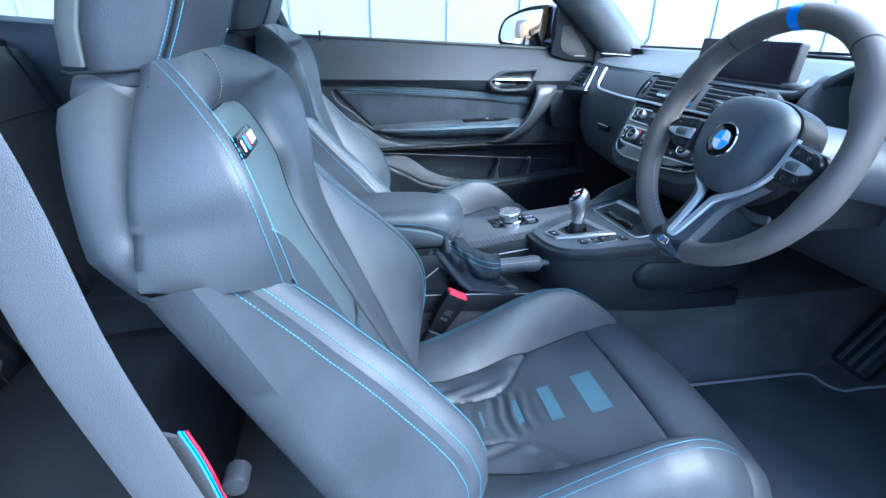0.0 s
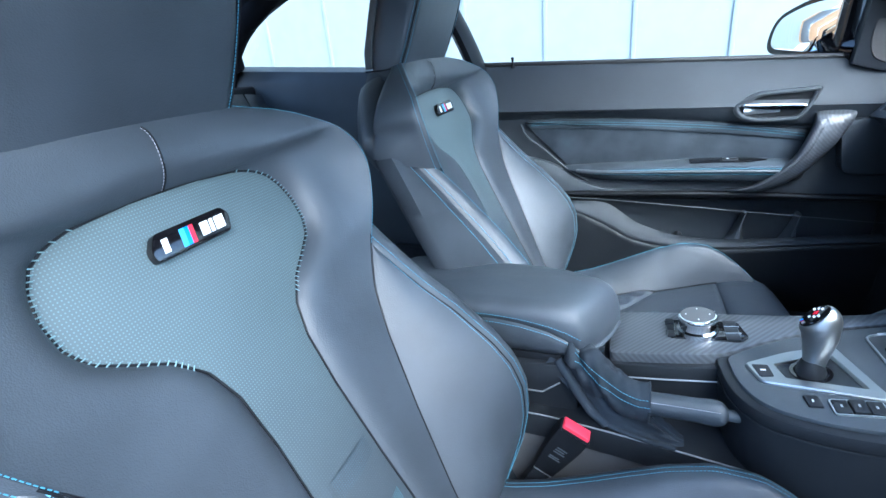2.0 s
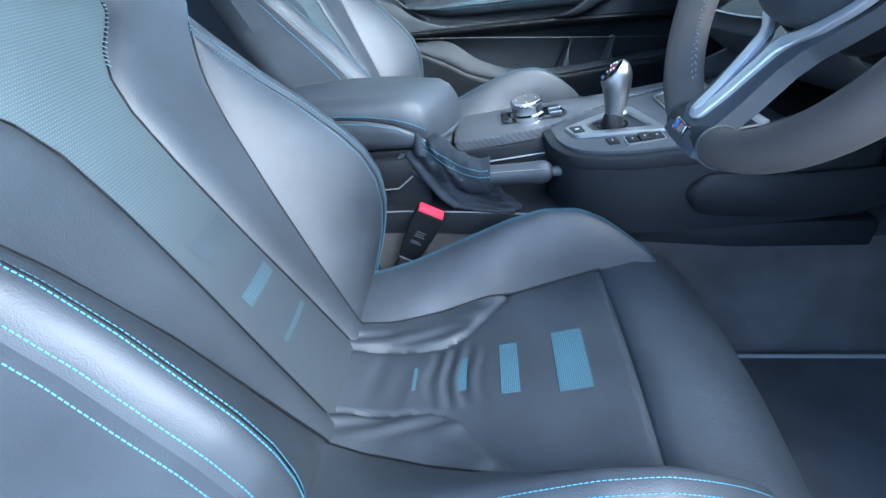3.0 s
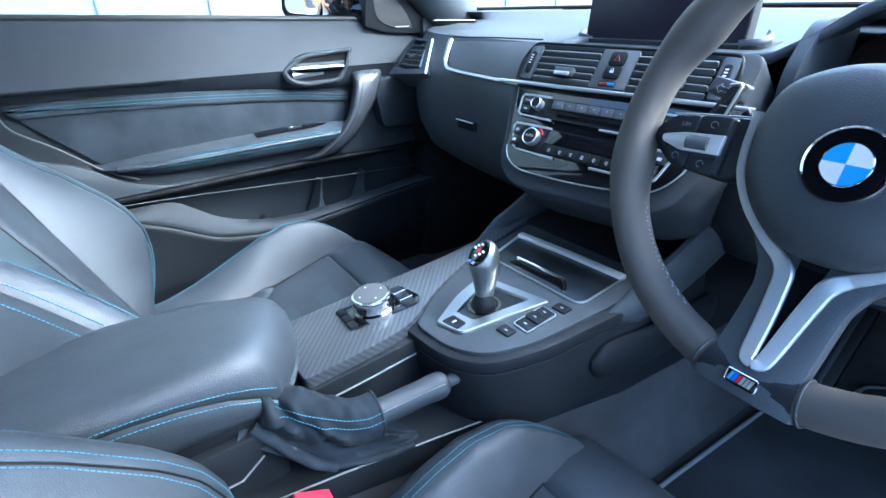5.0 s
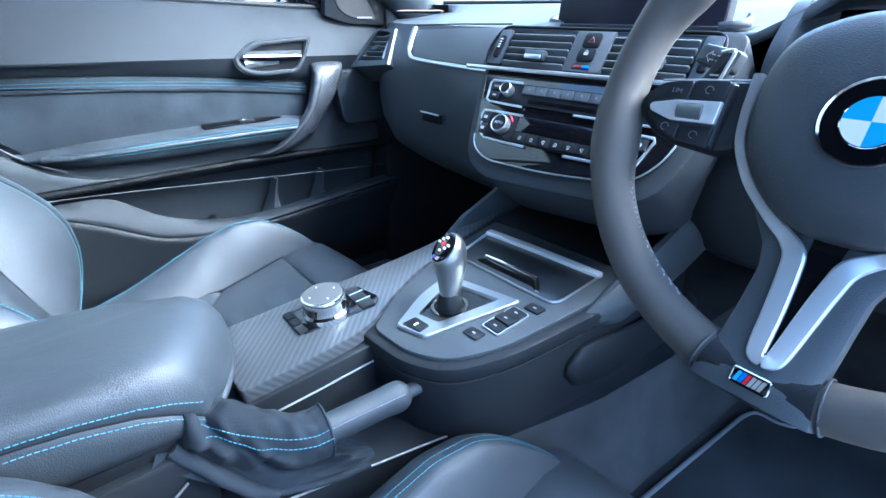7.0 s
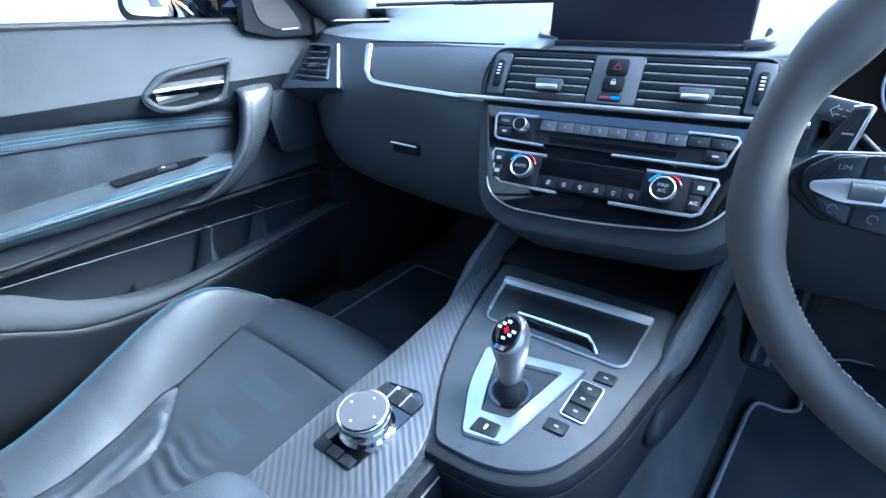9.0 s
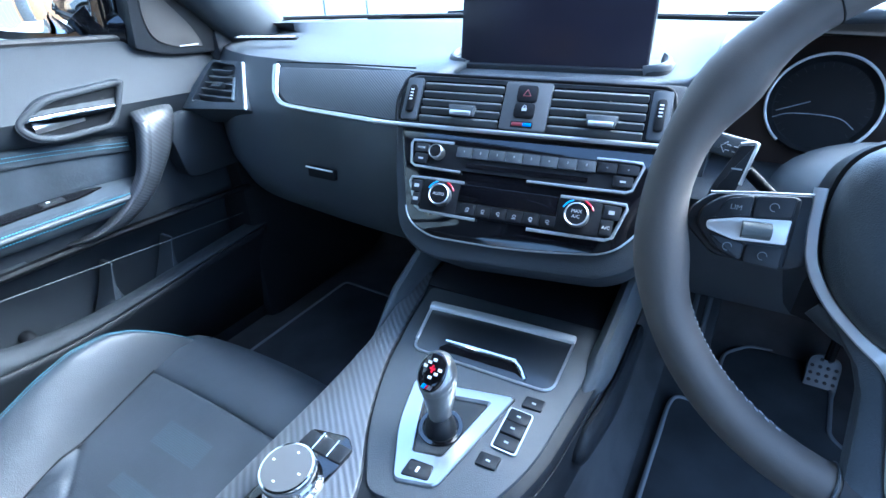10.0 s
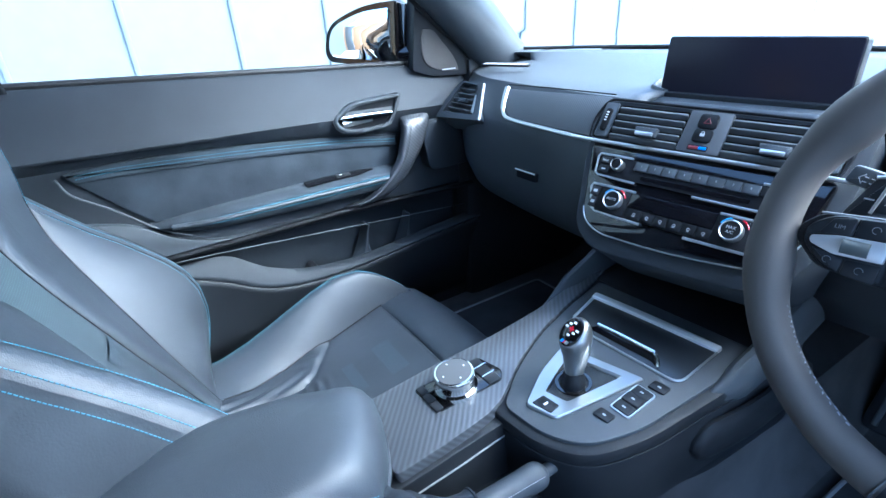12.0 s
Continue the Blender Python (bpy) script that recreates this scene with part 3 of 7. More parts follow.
    for z, hw, yf, yb in prof:
        outline = rounded([(-hw, yf), (hw, yf), (hw + 0.006, yb + 0.022), (hw * 0.8, yb), (-hw * 0.8, yb), (-hw - 0.006, yb + 0.022)], [0.022, 0.022, 0.02, 0.03, 0.03, 0.02], 5)
        rings.append([Vector((CX + x, y, z)) for x, y in outline])
    head = part("headrest", skin(rings), LEATHER, st, "tall leather headrest with sewn edges", angle=60)
    cover = []
    for z, hw, yf, yb in prof[1:8]:
        outline = rounded([(-hw * 0.98, yb + 0.012), (hw * 0.98, yb + 0.012), (hw * 0.90, yb - 0.008), (hw * 0.66, yb - 0.022), (-hw * 0.66, yb - 0.022), (-hw * 0.90, yb - 0.008)], [0.004, 0.004, 0.016, 0.02, 0.02, 0.016], 4)
        cover.append([Vector((CX + x, y, z)) for x, y in outline])
    part("headrest_shell", skin(cover), SHELLM, head, "grey-green plastic rear shell", angle=50)
    for sd in (-1, 1):
        for d, dy in ((-0.0075, -0.0008), (0.0005, -0.0075)):
            line = [Vector((CX + sd * (hw + d - 0.002), yf + dy, z)) for z, hw, yf, yb in prof[1:7]]
            sewn(head, spline(line, 30), (sd * 0.5, 0.85, 0), step=0.0036, length=0.0025, r=0.00055)
        part("headrest_seam", tube(spline([Vector((CX + sd * (hw - 0.0045), yf - 0.0035, z)) for z, hw, yf, yb in prof[1:7]], 30), 0.0013, 6), DARK, head, "dark seam between the threads")
    part("headrest_collar", box(CX - 0.125, CX + 0.125, -0.598, -0.528, 0.87, 0.997, 0.018), LEATHER, st, "leather collar under the headrest", angle=60)
    for sd in (-1, 1):
        part("collar_seam", tube([(CX + sd * 0.108, -0.597, 0.996), (CX + sd * 0.1245, -0.585, 0.996), (CX + sd * 0.1245, -0.545, 0.997), (CX + sd * 0.119, -0.522, 1.000)], 0.0015, 6), DARK, st, "dark sewn crease")
    top = []
    for b in rows_b(0.5515, 0.607, 14):
        top.append(back_pt(0.0, b, collar_n(0.0, b, (b - 0.5505) / 0.0565) + 0.0004))
    part("centre_seam", tube(top, 0.0010, 6), DARK, st, "dark sewn seam")
    sewn(st, [p + Vector((0.0016, 0, 0)) for p in top], BN, GREYTHREAD, step=0.0034, length=0.0022, r=0.0004)
    # badge
    fr = Frame(back_pt(0.006, 0.505, 0.004), (-1, 0, 0), back_pt(0, 1, 0) - back_pt(0, 0, 0))
    badge = part("badge", plate(fr, rounded([(-0.045, -0.011), (0.038, -0.012), (0.046, 0.004), (0.040, 0.0125), (-0.036, 0.0125), (-0.046, 0.0)], 0.004, 3), -0.004, 0.005, 0.0012), GLOSS, st, "gloss black badge with red and blue bars")
    for k, (m, x) in enumerate(((LBLUE, -0.013), (BLUE, -0.008), (RED, -0.003))):
        part("badge_bar", plate(fr, [(x - 0.004, -0.008), (x + 0.001, -0.008), (x + 0.005, 0.008), (x, 0.008)], 0.0049, 0.0056), m, badge, smooth=False)
    for x, w in ((-0.036, 0.006), (0.006, 0.009), (0.017, 0.004), (0.023, 0.011)):
        part("badge_bar", plate(fr, [(x, -0.006), (x + w, -0.006), (x + w + 0.003, 0.006), (x + 0.003, 0.006)], 0.0049, 0.0056), WHITE, badge, smooth=False)
    # cushion
    zc = [(-0.30, 0.450), (-0.27, 0.436), (-0.22, 0.426), (-0.15, 0.429), (-0.08, 0.443), (0.0, 0.457), (0.06, 0.470), (0.10, 0.477), (0.14, 0.478), (0.175, 0.468), (0.20, 0.452), (0.22, 0.428), (0.232, 0.395), (0.232, 0.34)]
    wiy = smooth_table([(-0.30, 0.088), (-0.2, 0.108), (-0.1, 0.132), (0.0, 0.150), (0.07, 0.159), (0.16, 0.166), (0.24, 0.166)])
    seam = spline([(0.050, -0.31), (0.051, -0.22), (0.051, -0.155), (0.062, -0.122), (0.090, -0.095), (0.140, -0.055)], 30)
    zcs = smooth_table(zc[:-1])

    def cz(y):
        return interp(zcs, y, 1) if y < 0.2 else interp(zc, y, 1)

    def wedge(a, y):
        """Signed distance from the seam of the side pads; positive on the pad."""
        best, sg = 9.0, 1
        for p, q in zip(seam, seam[1:]):
            d = q - p
            t = min(1.0, max(0.0, ((a - p.x) * d.x + (y - p.y) * d.y) / (d.x * d.x + d.y * d.y)))
            e = math.hypot(a - p.x - t * d.x, y - p.y - t * d.y)
            if e < best:
                best, sg = e, 1 if (a - p.x) * d.y - (y - p.y) * d.x > 0 else -1
        return best * sg
    rows, uv = [], []
    for y in rows_b(-0.30, 0.078, 100):
        wi = interp(wiy, y, 1)
        r, q = [], []
        for i in range(61):
            u = i / 30 - 1
            a = u * wi
            z = cz(y) - 0.006 * u * u + 0.004
            if y < 0.0:
                w = wedge(abs(a), y)
                z += 0.009 * (1 - math.exp(-w / 0.010)) if w > 0 else 0.0
                z -= 0.0035 * math.exp(-(w / 0.0035) ** 2)
                z += 0.0022 * math.exp(-((w - 0.02) / 0.02) ** 2) * math.sin(70 * y + 40 * a + 2.5 * math.sin(90 * a)) * (w > 0)
                gather = math.exp(-((y + 0.128) / 0.030) ** 2) * max(0.0, 1 - (abs(a) / 0.052) ** 4)
                z += 0.0034 * gather * math.sin(y * 300 + 1.2 * math.sin(a * 60 + 1) + 0.8)
                z += 0.0012 * max(0.0, 1 - (a / 0.05) ** 2) * max(0.0, 1 - ((y + 0.2) / 0.06) ** 2) * math.sin(y * 170 + a * 30)
            if y > 0.068:
                z -= 0.006 * ((y - 0.068) / 0.010) ** 2
            r.append(Vector((CX + a, y, z)))
            q.append((a, y))
        rows.append(r)
        uv.append(q)
    part("seat_centre", grid(rows, uv=uv), LEATHER, st, "dark leather seat centre with gathered pleats", angle=70)
    for y0, y1, wd in ((-0.006, 0.030, 0.046), (-0.071, -0.049, 0.039), (-0.126, -0.112, 0.026), (-0.180, -0.175, 0.018)):
        pr, pu = [], []
        for y in rows_b(y0, y1, 5):
            pr.append([Vector((CX + i / 4 * wd - wd, y, cz(y) + 0.0050 - 0.006 * ((i / 4 - 1) * wd / 0.15) ** 2)) for i in range(9)])
            pu.append([(i / 4 * wd, y) for i in range(9)])
        part("accent_patch", grid(pr, uv=pu), ACCENT, st, "blue perforated accent")
    for sd in (-1, 1):
        part("cushion_seam", tube([Vector((CX + sd * interp(wiy, y, 1), y, cz(y) - 0.0005 + 0.008 * min(1, max(0, (-0.05 - y) / 0.03)))) for y in rows_b(-0.27, 0.076, 50)], 0.0014, 6), DARK, st, "dark sewn crease")
    # thigh pad
    rows = []
    prof = [(0.076, 0.462), (0.0775, 0.472), (0.082, 0.479), (0.10, 0.484), (0.13, 0.486), (0.16, 0.480), (0.185, 0.468), (0.205, 0.450), (0.220, 0.426), (0.228, 0.40), (0.228, 0.34)]
    for y, z in prof:
        hw = 0.163 + 0.066 * min(1, max(0, (y - 0.085) / 0.07)) ** 1.3
        r = []
        for i in range(25):
            u = i / 12 - 1
            r.append(Vector((CX + u * hw, y - 0.014 * u * u * (0.3 + (y - 0.07) * 5), z - 0.010 * u * u - 0.055 * max(0, abs(u) - 0.86) / 0.14 * min(1, max(0, (y - 0.12) / 0.05)))))
        rows.append(r)
    part("thigh_pad", grid(rows), LEATHER, st, "smooth leather front of the seat", angle=60)
    # cushion bolsters
    rz = smooth_table([(-0.36, 0.452, 0.190), (-0.30, 0.450, 0.188), (-0.25, 0.456, 0.188), (-0.2, 0.470, 0.190), (-0.15, 0.490, 0.192), (-0.1, 0.512, 0.194), (-0.05, 0.533, 0.196), (0.0, 0.548, 0.196), (0.05, 0.548, 0.193), (0.085, 0.533, 0.188), (0.115, 0.512, 0.180), (0.145, 0.486, 0.172), (0.165, 0.462, 0.164), (0.20, 0.42, 0.155)])
    for sd in (-1, 1):
        rows = []
        for y in rows_b(-0.350, 0.185, 66):
            wi, z0 = interp(wiy, y, 1), cz(y) - 0.002 + 0.008 * min(1, max(0, (-0.05 - y) / 0.03))
            h, ra = interp(rz, y, 1), interp(rz, y, 2)
            ctl = [(wi, z0), (wi + (ra - wi) * 0.35, z0 + (h - z0) * 0.52), (wi + (ra - wi) * 0.75, z0 + (h - z0) * 0.90), (ra, h), *(((ra + 0.020, h - 0.005), (ra + 0.042, h - 0.024), (ra + 0.058, h - 0.06), (ra + 0.070, max(0.36, h - 0.11)), (ra + 0.066, 0.33)) if sd > 0 else ((ra + 0.018, h - 0.004), (ra + 0.038, h - 0.020), (ra + 0.050, h - 0.05), (ra + 0.053, max(0.36, h - 0.10)), (ra + 0.05, 0.33)))]
            rows.append([Vector((CX + sd * p.x, y, p.y)) for p in spline([Vector((a, z)) for a, z in ctl], 22)])
        part("cushion_bolster", grid(rows), LEATHER, st, "raised leather cushion bolster", angle=60)
        sewn(st, [r[9].lerp(r[8], 0.3) + Vector((0, 0, 0.0004)) for r in rows], (0, 0, 1))
        sewn(st, [r[10] for r in rows], (sd * 0.5, 0, 1))
    part("seat_base", box(CX - 0.22, CX + 0.22, -0.30, 0.19, 0.325, 0.40, 0.02), HARD, st)
    for x in (-0.17, 0.17):
        part("seat_rail", box(CX + x - 0.02, CX + x + 0.02, -0.32, 0.22, 0.305, 0.33, 0.004), DARK, st)
    return st


driver_seat = seat()
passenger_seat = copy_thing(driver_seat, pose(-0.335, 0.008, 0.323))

# the passenger backrest stands a notch further back
for ob in passenger_seat.children:
    if sum(v.co.y for v in ob.data.vertices) / len(ob.data.vertices) < -0.25:
        ob.location.y -= 0.012
# passenger patches match the driver's; fading from view angle is put in their colour
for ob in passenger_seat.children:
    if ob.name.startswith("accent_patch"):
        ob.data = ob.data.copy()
        ob.data.materials[0] = MUTED

# ---- cabin shell ----
def carpet_floor():
    rows = []
    for y, z in ((-1.0, 0.30), (0.50, 0.299), (0.66, 0.30), (0.84, 0.301), (0.90, 0.33), (0.96, 0.45), (1.0, 0.75)):
        rows.append([Vector((x, y, z + dz)) for x, dz in ((-0.74, 0.06), (-0.70, 0.0), (-0.4, 0.0), (-0.14, 0.0), (0.14, 0.0), (0.4, 0.0), (0.66, 0.0), (0.70, 0.06))])
    ob = piece("floor", grid(rows), CARPET, "dark carpeted cabin floor rising into the footwells", "floor")
    thick(ob, 0.02, 1.0)


carpet_floor()
FLOOR = Frame((0, 0, 0.302), (1, 0, 0), (0, 1, 0))


def floor_mat(poly, label):
    edge = rounded(poly, 0.016, 4)
    ob = thing("floor_mat", (sum(p[0] for p in poly) / len(poly), 0.4, 0.302), label, "floor mat", "floor mats")
    part("mat", plate(FLOOR, edge, 0.0, 0.009, 0.003), MATM, ob)
    part("border", tube([FLOOR(x, y, 0.008) for x, y in edge], 0.0042, 8, closed=True), BINDING, ob, "grey sewn border")


floor_mat([(0.208, 0.20), (0.222, 0.60), (0.230, 0.634), (0.268, 0.632), (0.292, 0.650), (0.290, 0.70), (0.300, 0.81), (0.343, 0.861), (0.466, 0.879), (0.486, 0.787), (0.474, 0.66), (0.53, 0.60), (0.60, 0.59), (0.60, 0.20)], "dark velour floor mat with notched edge and grey border on carpet")
floor_mat([(-0.60, 0.20), (-0.20, 0.20), (-0.20, 0.64), (-0.60, 0.64)], "dark velour floor mat with sewn border lying on the carpet")

roof = thing("roof", (0, -0.35, 1.34), "dark car roof lining", "roof", kind="structure")
rows = []
for y in [-1.05 + i * 0.12 for i in range(11)]:
    k = max(0.0, (y + 0.1) / 0.4)
    rows.append([Vector((x, y, 1.345 - 0.05 * (x / 0.55) ** 4 - 0.05 * k * k - 0.03 * max(0, (-0.5 - y) / 0.5) ** 2)) for x in [i / 8 * 0.56 - 0.56 for i in range(17)]])
thick(part("lining", grid(rows), HEADLINER, roof), 0.03, 1.0)

# pillars and window frames of both sides
for sd, nm in ((-1, "left"), (1, "right")):
    ap = thing("windscreen_pillar", (sd * 0.66, 0.6, 0.95), "dark trimmed windscreen pillar", "pillar", kind="structure")
    line = spline([(sd * 0.690, 0.60, 0.90), (sd * 0.672, 0.455, 1.03), (sd * 0.64, 0.31, 1.145), (sd * 0.60, 0.14, 1.24), (sd * 0.555, -0.04, 1.31)], 14)
    part("trim", tube([p + Vector((-sd * 0.014, 0.01, 0.0)) for p in line], 0.062, 18, 0.052, up=(sd, 0.5, 0.3)), SOFT, ap)
    seal = [p + Vector((sd * 0.012, -0.045, -0.022)) for p in line]
    part("seal", tube(seal, 0.012, 8), RUBBER, ap)
    rl = thing("roof_rail", (sd * 0.57, -0.5, 1.3), "dark roof side rail", "pillar", kind="structure")
    line = spline([(sd * 0.555, -0.05, 1.31), (sd * 0.575, -0.30, 1.335), (sd * 0.58, -0.60, 1.325), (sd * 0.585, -0.85, 1.28), (sd * 0.60, -1.10, 1.20), (sd * 0.63, -1.26, 1.10), (sd * 0.65, -1.29, 1.04)], 22)
    part("trim", tube(line, 0.035, 10), HEADLINER, rl)
    py = -0.50 if sd < 0 else -0.68
    bp = thing("door_pillar", (sd * 0.67, py, 0.95), "black door pillar between the side windows", "pillar", kind="structure")
    part("trim", tube(spline([(sd * 0.715, py, 0.93), (sd * 0.675, py - 0.06, 1.10), (sd * 0.61, py - 0.16, 1.30)], 8), 0.022, 10, 0.045, up=(sd, 0, 0)), DARK, bp)

# left rear side panel under the quarter window
rq = thing("rear_side_trim", (-0.66, -0.95, 0.6), "dark plastic trim beside the rear seat", "trim", kind="structure")
rows = []
for y in (-1.32, -1.1, -0.9, -0.7, -0.52):
    zt = 0.982 - 0.074 * (y + 0.465)
    rows.append([Vector((x, y, z)) for x, z in ((-0.72, zt - 0.004), (-0.70, zt), (-0.665, zt - 0.012), (-0.645, zt - 0.05), (-0.635, 0.80), (-0.60, 0.62), (-0.60, 0.35))])
thick(part("panel", grid(rows), SOFT, rq), 0.02)
part("quarter_glass", plate(Frame((-0.695, 0, 0), (0, 1, 0), (0, 0, 1)), [(-1.27, 1.03), (-0.56, 0.985), (-0.60, 1.10), (-0.68, 1.30), (-0.95, 1.26), (-1.15, 1.17)], -0.002, 0.002), GLASS, rq).visible_shadow = False

# right door opening: sill and pillar seen beside the camera
jamb = thing("door_sill", (0.72, -0.1, 0.2), "black door sill with painted edge", "door sill", kind="structure")
part("sill", box(0.66, 0.80, -0.55, 0.55, 0.24, 0.36, 0.02), DARK, jamb)
part("sill_paint", box(0.80, 0.86, -0.60, 0.60, 0.18, 0.33, 0.02), BODY, jamb)
part("rear_panel", box(0.63, 0.70, -1.3, -0.74, 0.30, 0.96, 0.03), BENCHM, jamb)

# seat belt beside the driver seat
belt = thing("seat_belt", (0.70, -0.5, 0.4), "grey woven seat belt hanging from the door pillar", "seat belt")
line = spline([(0.66, -0.61, 1.25), (0.682, -0.572, 1.10), (0.704, -0.530, 0.98), (0.714, -0.512, 0.88), (0.714, -0.487, 0.76), (0.706, -0.46, 0.60), (0.69, -0.44, 0.42)], 30)
part("webbing", tube(line, 0.0022, 12, 0.023, up=(0.25, 1, 0.1)), WEBBING, belt)
line2 = spline([(0.705, -0.492, 0.815), (0.703, -0.485, 0.78), (0.70, -0.475, 0.70), (0.69, -0.46, 0.55), (0.68, -0.45, 0.42)], 20)
low = part("lower_webbing", tube(line2, 0.002, 12, 0.022, up=(0.5, 1, 0.1)), WEBBING, belt)
for k, m in ((0.0195, RED), (0.0175, BLUE), (0.0155, LBLUE)):
    part("stripe", tube([p + Vector((0.0026, 0.001, 0)) + Vector((0.0, k, 0)) for p in line2], 0.0010, 6, 0.0010), m, belt)
part("belt_stop", plate(Frame((0.700, -0.452, 0.765), (0, 1, 0), (0, 0, 1)), disc(0, 0, 0.008), -0.006, 0.010, 0.002), HARD, belt)

# rear bench
bench = thing("rear_bench", (0.0, -1.0, 0.3), "dark rear bench behind the front seats", "car seat")
for x in (-0.34, 0.34):
    rows = [[Vector((x + a * 0.27, -0.98 - 0.20 * t + 0.03 * math.cos(a * 1.3), 0.48 + 0.50 * t - 0.02 * a * a)) for a in [i / 6 - 1 for i in range(13)]] for t in [j / 10 for j in range(11)]]
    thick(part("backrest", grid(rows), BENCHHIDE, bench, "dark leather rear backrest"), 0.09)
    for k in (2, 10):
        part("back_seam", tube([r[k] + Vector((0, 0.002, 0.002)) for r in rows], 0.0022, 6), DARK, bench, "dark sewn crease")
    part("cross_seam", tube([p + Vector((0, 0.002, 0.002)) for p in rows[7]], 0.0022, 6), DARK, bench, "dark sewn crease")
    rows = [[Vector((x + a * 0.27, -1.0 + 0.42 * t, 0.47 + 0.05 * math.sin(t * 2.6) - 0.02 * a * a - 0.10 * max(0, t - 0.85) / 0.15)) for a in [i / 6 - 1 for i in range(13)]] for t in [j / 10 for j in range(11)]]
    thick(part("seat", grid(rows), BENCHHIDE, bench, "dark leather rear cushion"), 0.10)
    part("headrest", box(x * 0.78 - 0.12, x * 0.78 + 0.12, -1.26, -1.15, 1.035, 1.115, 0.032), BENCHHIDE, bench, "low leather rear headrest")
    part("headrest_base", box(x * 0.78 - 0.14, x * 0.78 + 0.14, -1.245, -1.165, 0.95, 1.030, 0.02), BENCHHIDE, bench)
part("centre_tray", box(-0.07, 0.07, -1.15, -0.6, 0.40, 0.50, 0.02), HARD, bench)
shelf = thing("parcel_shelf", (0, -1.45, 0.98), "dark rear parcel shelf", "shelf", kind="structure")
part("board", box(-0.68, 0.68, -1.75, -1.22, 0.95, 0.985, 0.01), BENCHM, shelf)
part("rear_bulkhead", box(-0.68, 0.68, -1.30, -1.26, 0.30, 0.97, 0.01), BENCHM, shelf)
rw = thing("rear_window", (0, -1.5, 1.15), "rear window with dark rim", "window", kind="structure")
part("glass", grid([[Vector((x * (1 + 0.12 * t), -1.07 - 0.68 * t, 1.285 - 0.28 * t - 0.05 * (x / 0.6) ** 2)) for x in (-0.58, -0.3, 0.0, 0.3, 0.58)] for t in (0, 0.5, 1)]), TINTED, rw, "tinted rear glass").visible_shadow = False
part("roof_edge", tube([(-0.60, -1.08, 1.25), (0, -1.05, 1.315), (0.60, -1.08, 1.25)], 0.05, 10), HEADLINER, rw)
for sd in (-1, 1):
    part("pillar", tube([(sd * 0.60, -1.05, 1.26), (sd * 0.66, -1.35, 1.12), (sd * 0.68, -1.70, 0.99)], 0.05, 10), HEADLINER, rw)
    part("rear_quarter_panel", plate(Frame((sd * 0.64, 0, 0), (0, 1, 0), (0, 0, 1)), [(-1.29, 0.98), (-1.27, 1.04), (-1.15, 1.18), (-1.0, 1.25), (-1.05, 1.30), (-1.35, 1.245), (-1.49, 1.185), (-1.80, 1.06), (-1.80, 0.98)], -0.008, 0.008, 0.003), HEADLINER, rw, "dark panel between the rear windows")

# buckle by the driver seat
bk = thing("belt_buckle", (0.10, -0.22, 0.30), "black belt buckle with a red release button, tilted beside the console", "seat belt buckle")
BK = Frame((0.0985, -0.166, 0.529), (0, 0.87, -0.49), (0, 0.38, 0.925))
part("housing", plate(BK, rounded([(-0.0235, -0.001), (0.0235, -0.001), (0.0235, -0.030), (0.0160, -0.095), (-0.0175, -0.095), (-0.0235, -0.040)], [0.004, 0.004, 0.02, 0.005, 0.005, 0.02], 4), -0.0115, 0.0115, 0.004), DARK, bk, "black plastic housing")
part("button", plate(BK, rect(-0.0205, 0.0205, -0.006, 0.0035, 0.003), -0.0085, 0.0100, 0.002), REDP, bk, "red release button")
part("button_surround", plate(BK, [(-0.0225, -0.004), (0.0225, -0.004), (0.0225, 0.0005), (-0.0225, 0.0005)], -0.0108, -0.0088, 0.0006), DARK, bk)
part("sleeve", plate(BK, rounded([(-0.0145, -0.094), (0.0130, -0.094), (0.0105, -0.165), (-0.0145, -0.165)], 0.003, 3), -0.0085, 0.0085, 0.003), HARD, bk, "grey fabric sleeve")
part("sleeve_edge", plate(BK, rect(-0.015, 0.0135, -0.0975, -0.0945), -0.009, 0.0095, 0.0008), DULL, bk, smooth=False)
part("stalk", tube([BK(-0.002, -0.160, 0), BK(-0.004, -0.235, 0)], 0.007, 8), DARK, bk)
for x, y, w in ((-0.008, -0.038, 0.016), (-0.0085, -0.0425, 0.014), (-0.009, -0.047, 0.017), (-0.010, -0.057, 0.015), (-0.010, -0.0605, 0.018)):
    part("print_bar", plate(BK, rect(x, x + w, y, y + 0.0022), 0.0114, 0.0119), SOFT, bk, smooth=False)

kick = thing("kick_panels", (0, 0.7, 0.3), "dark plastic panels closing the footwell sides", "trim", kind="structure")
part("left_panel", box(-0.760, -0.665, 0.44, 1.0, 0.28, 0.90, 0.02), HARD, kick)
part("dash_end", box(-0.760, -0.668, 0.46, 0.66, 0.84, 0.952, 0.012), HARD, kick)
part("right_panel", box(0.665, 0.745, 0.44, 1.0, 0.28, 0.90, 0.02), HARD, kick)
# unseen panels added to stop light leaking in behind the dash
part("dash_underside", box(-0.70, 0.15, 0.52, 1.0, 0.640, 0.655, 0.004), DARK, kick)
part("pedal_box_top", box(0.15, 0.70, 0.66, 1.0, 0.790, 0.805, 0.004), DARK, kick)
part("scuttle", box(-0.70, 0.70, 0.60, 1.0, 0.905, 0.925, 0.004), DARK, kick)
part("sill_trim", box(-0.77, -0.69, -0.6, 0.5, 0.28, 0.37, 0.015), HARD, kick)

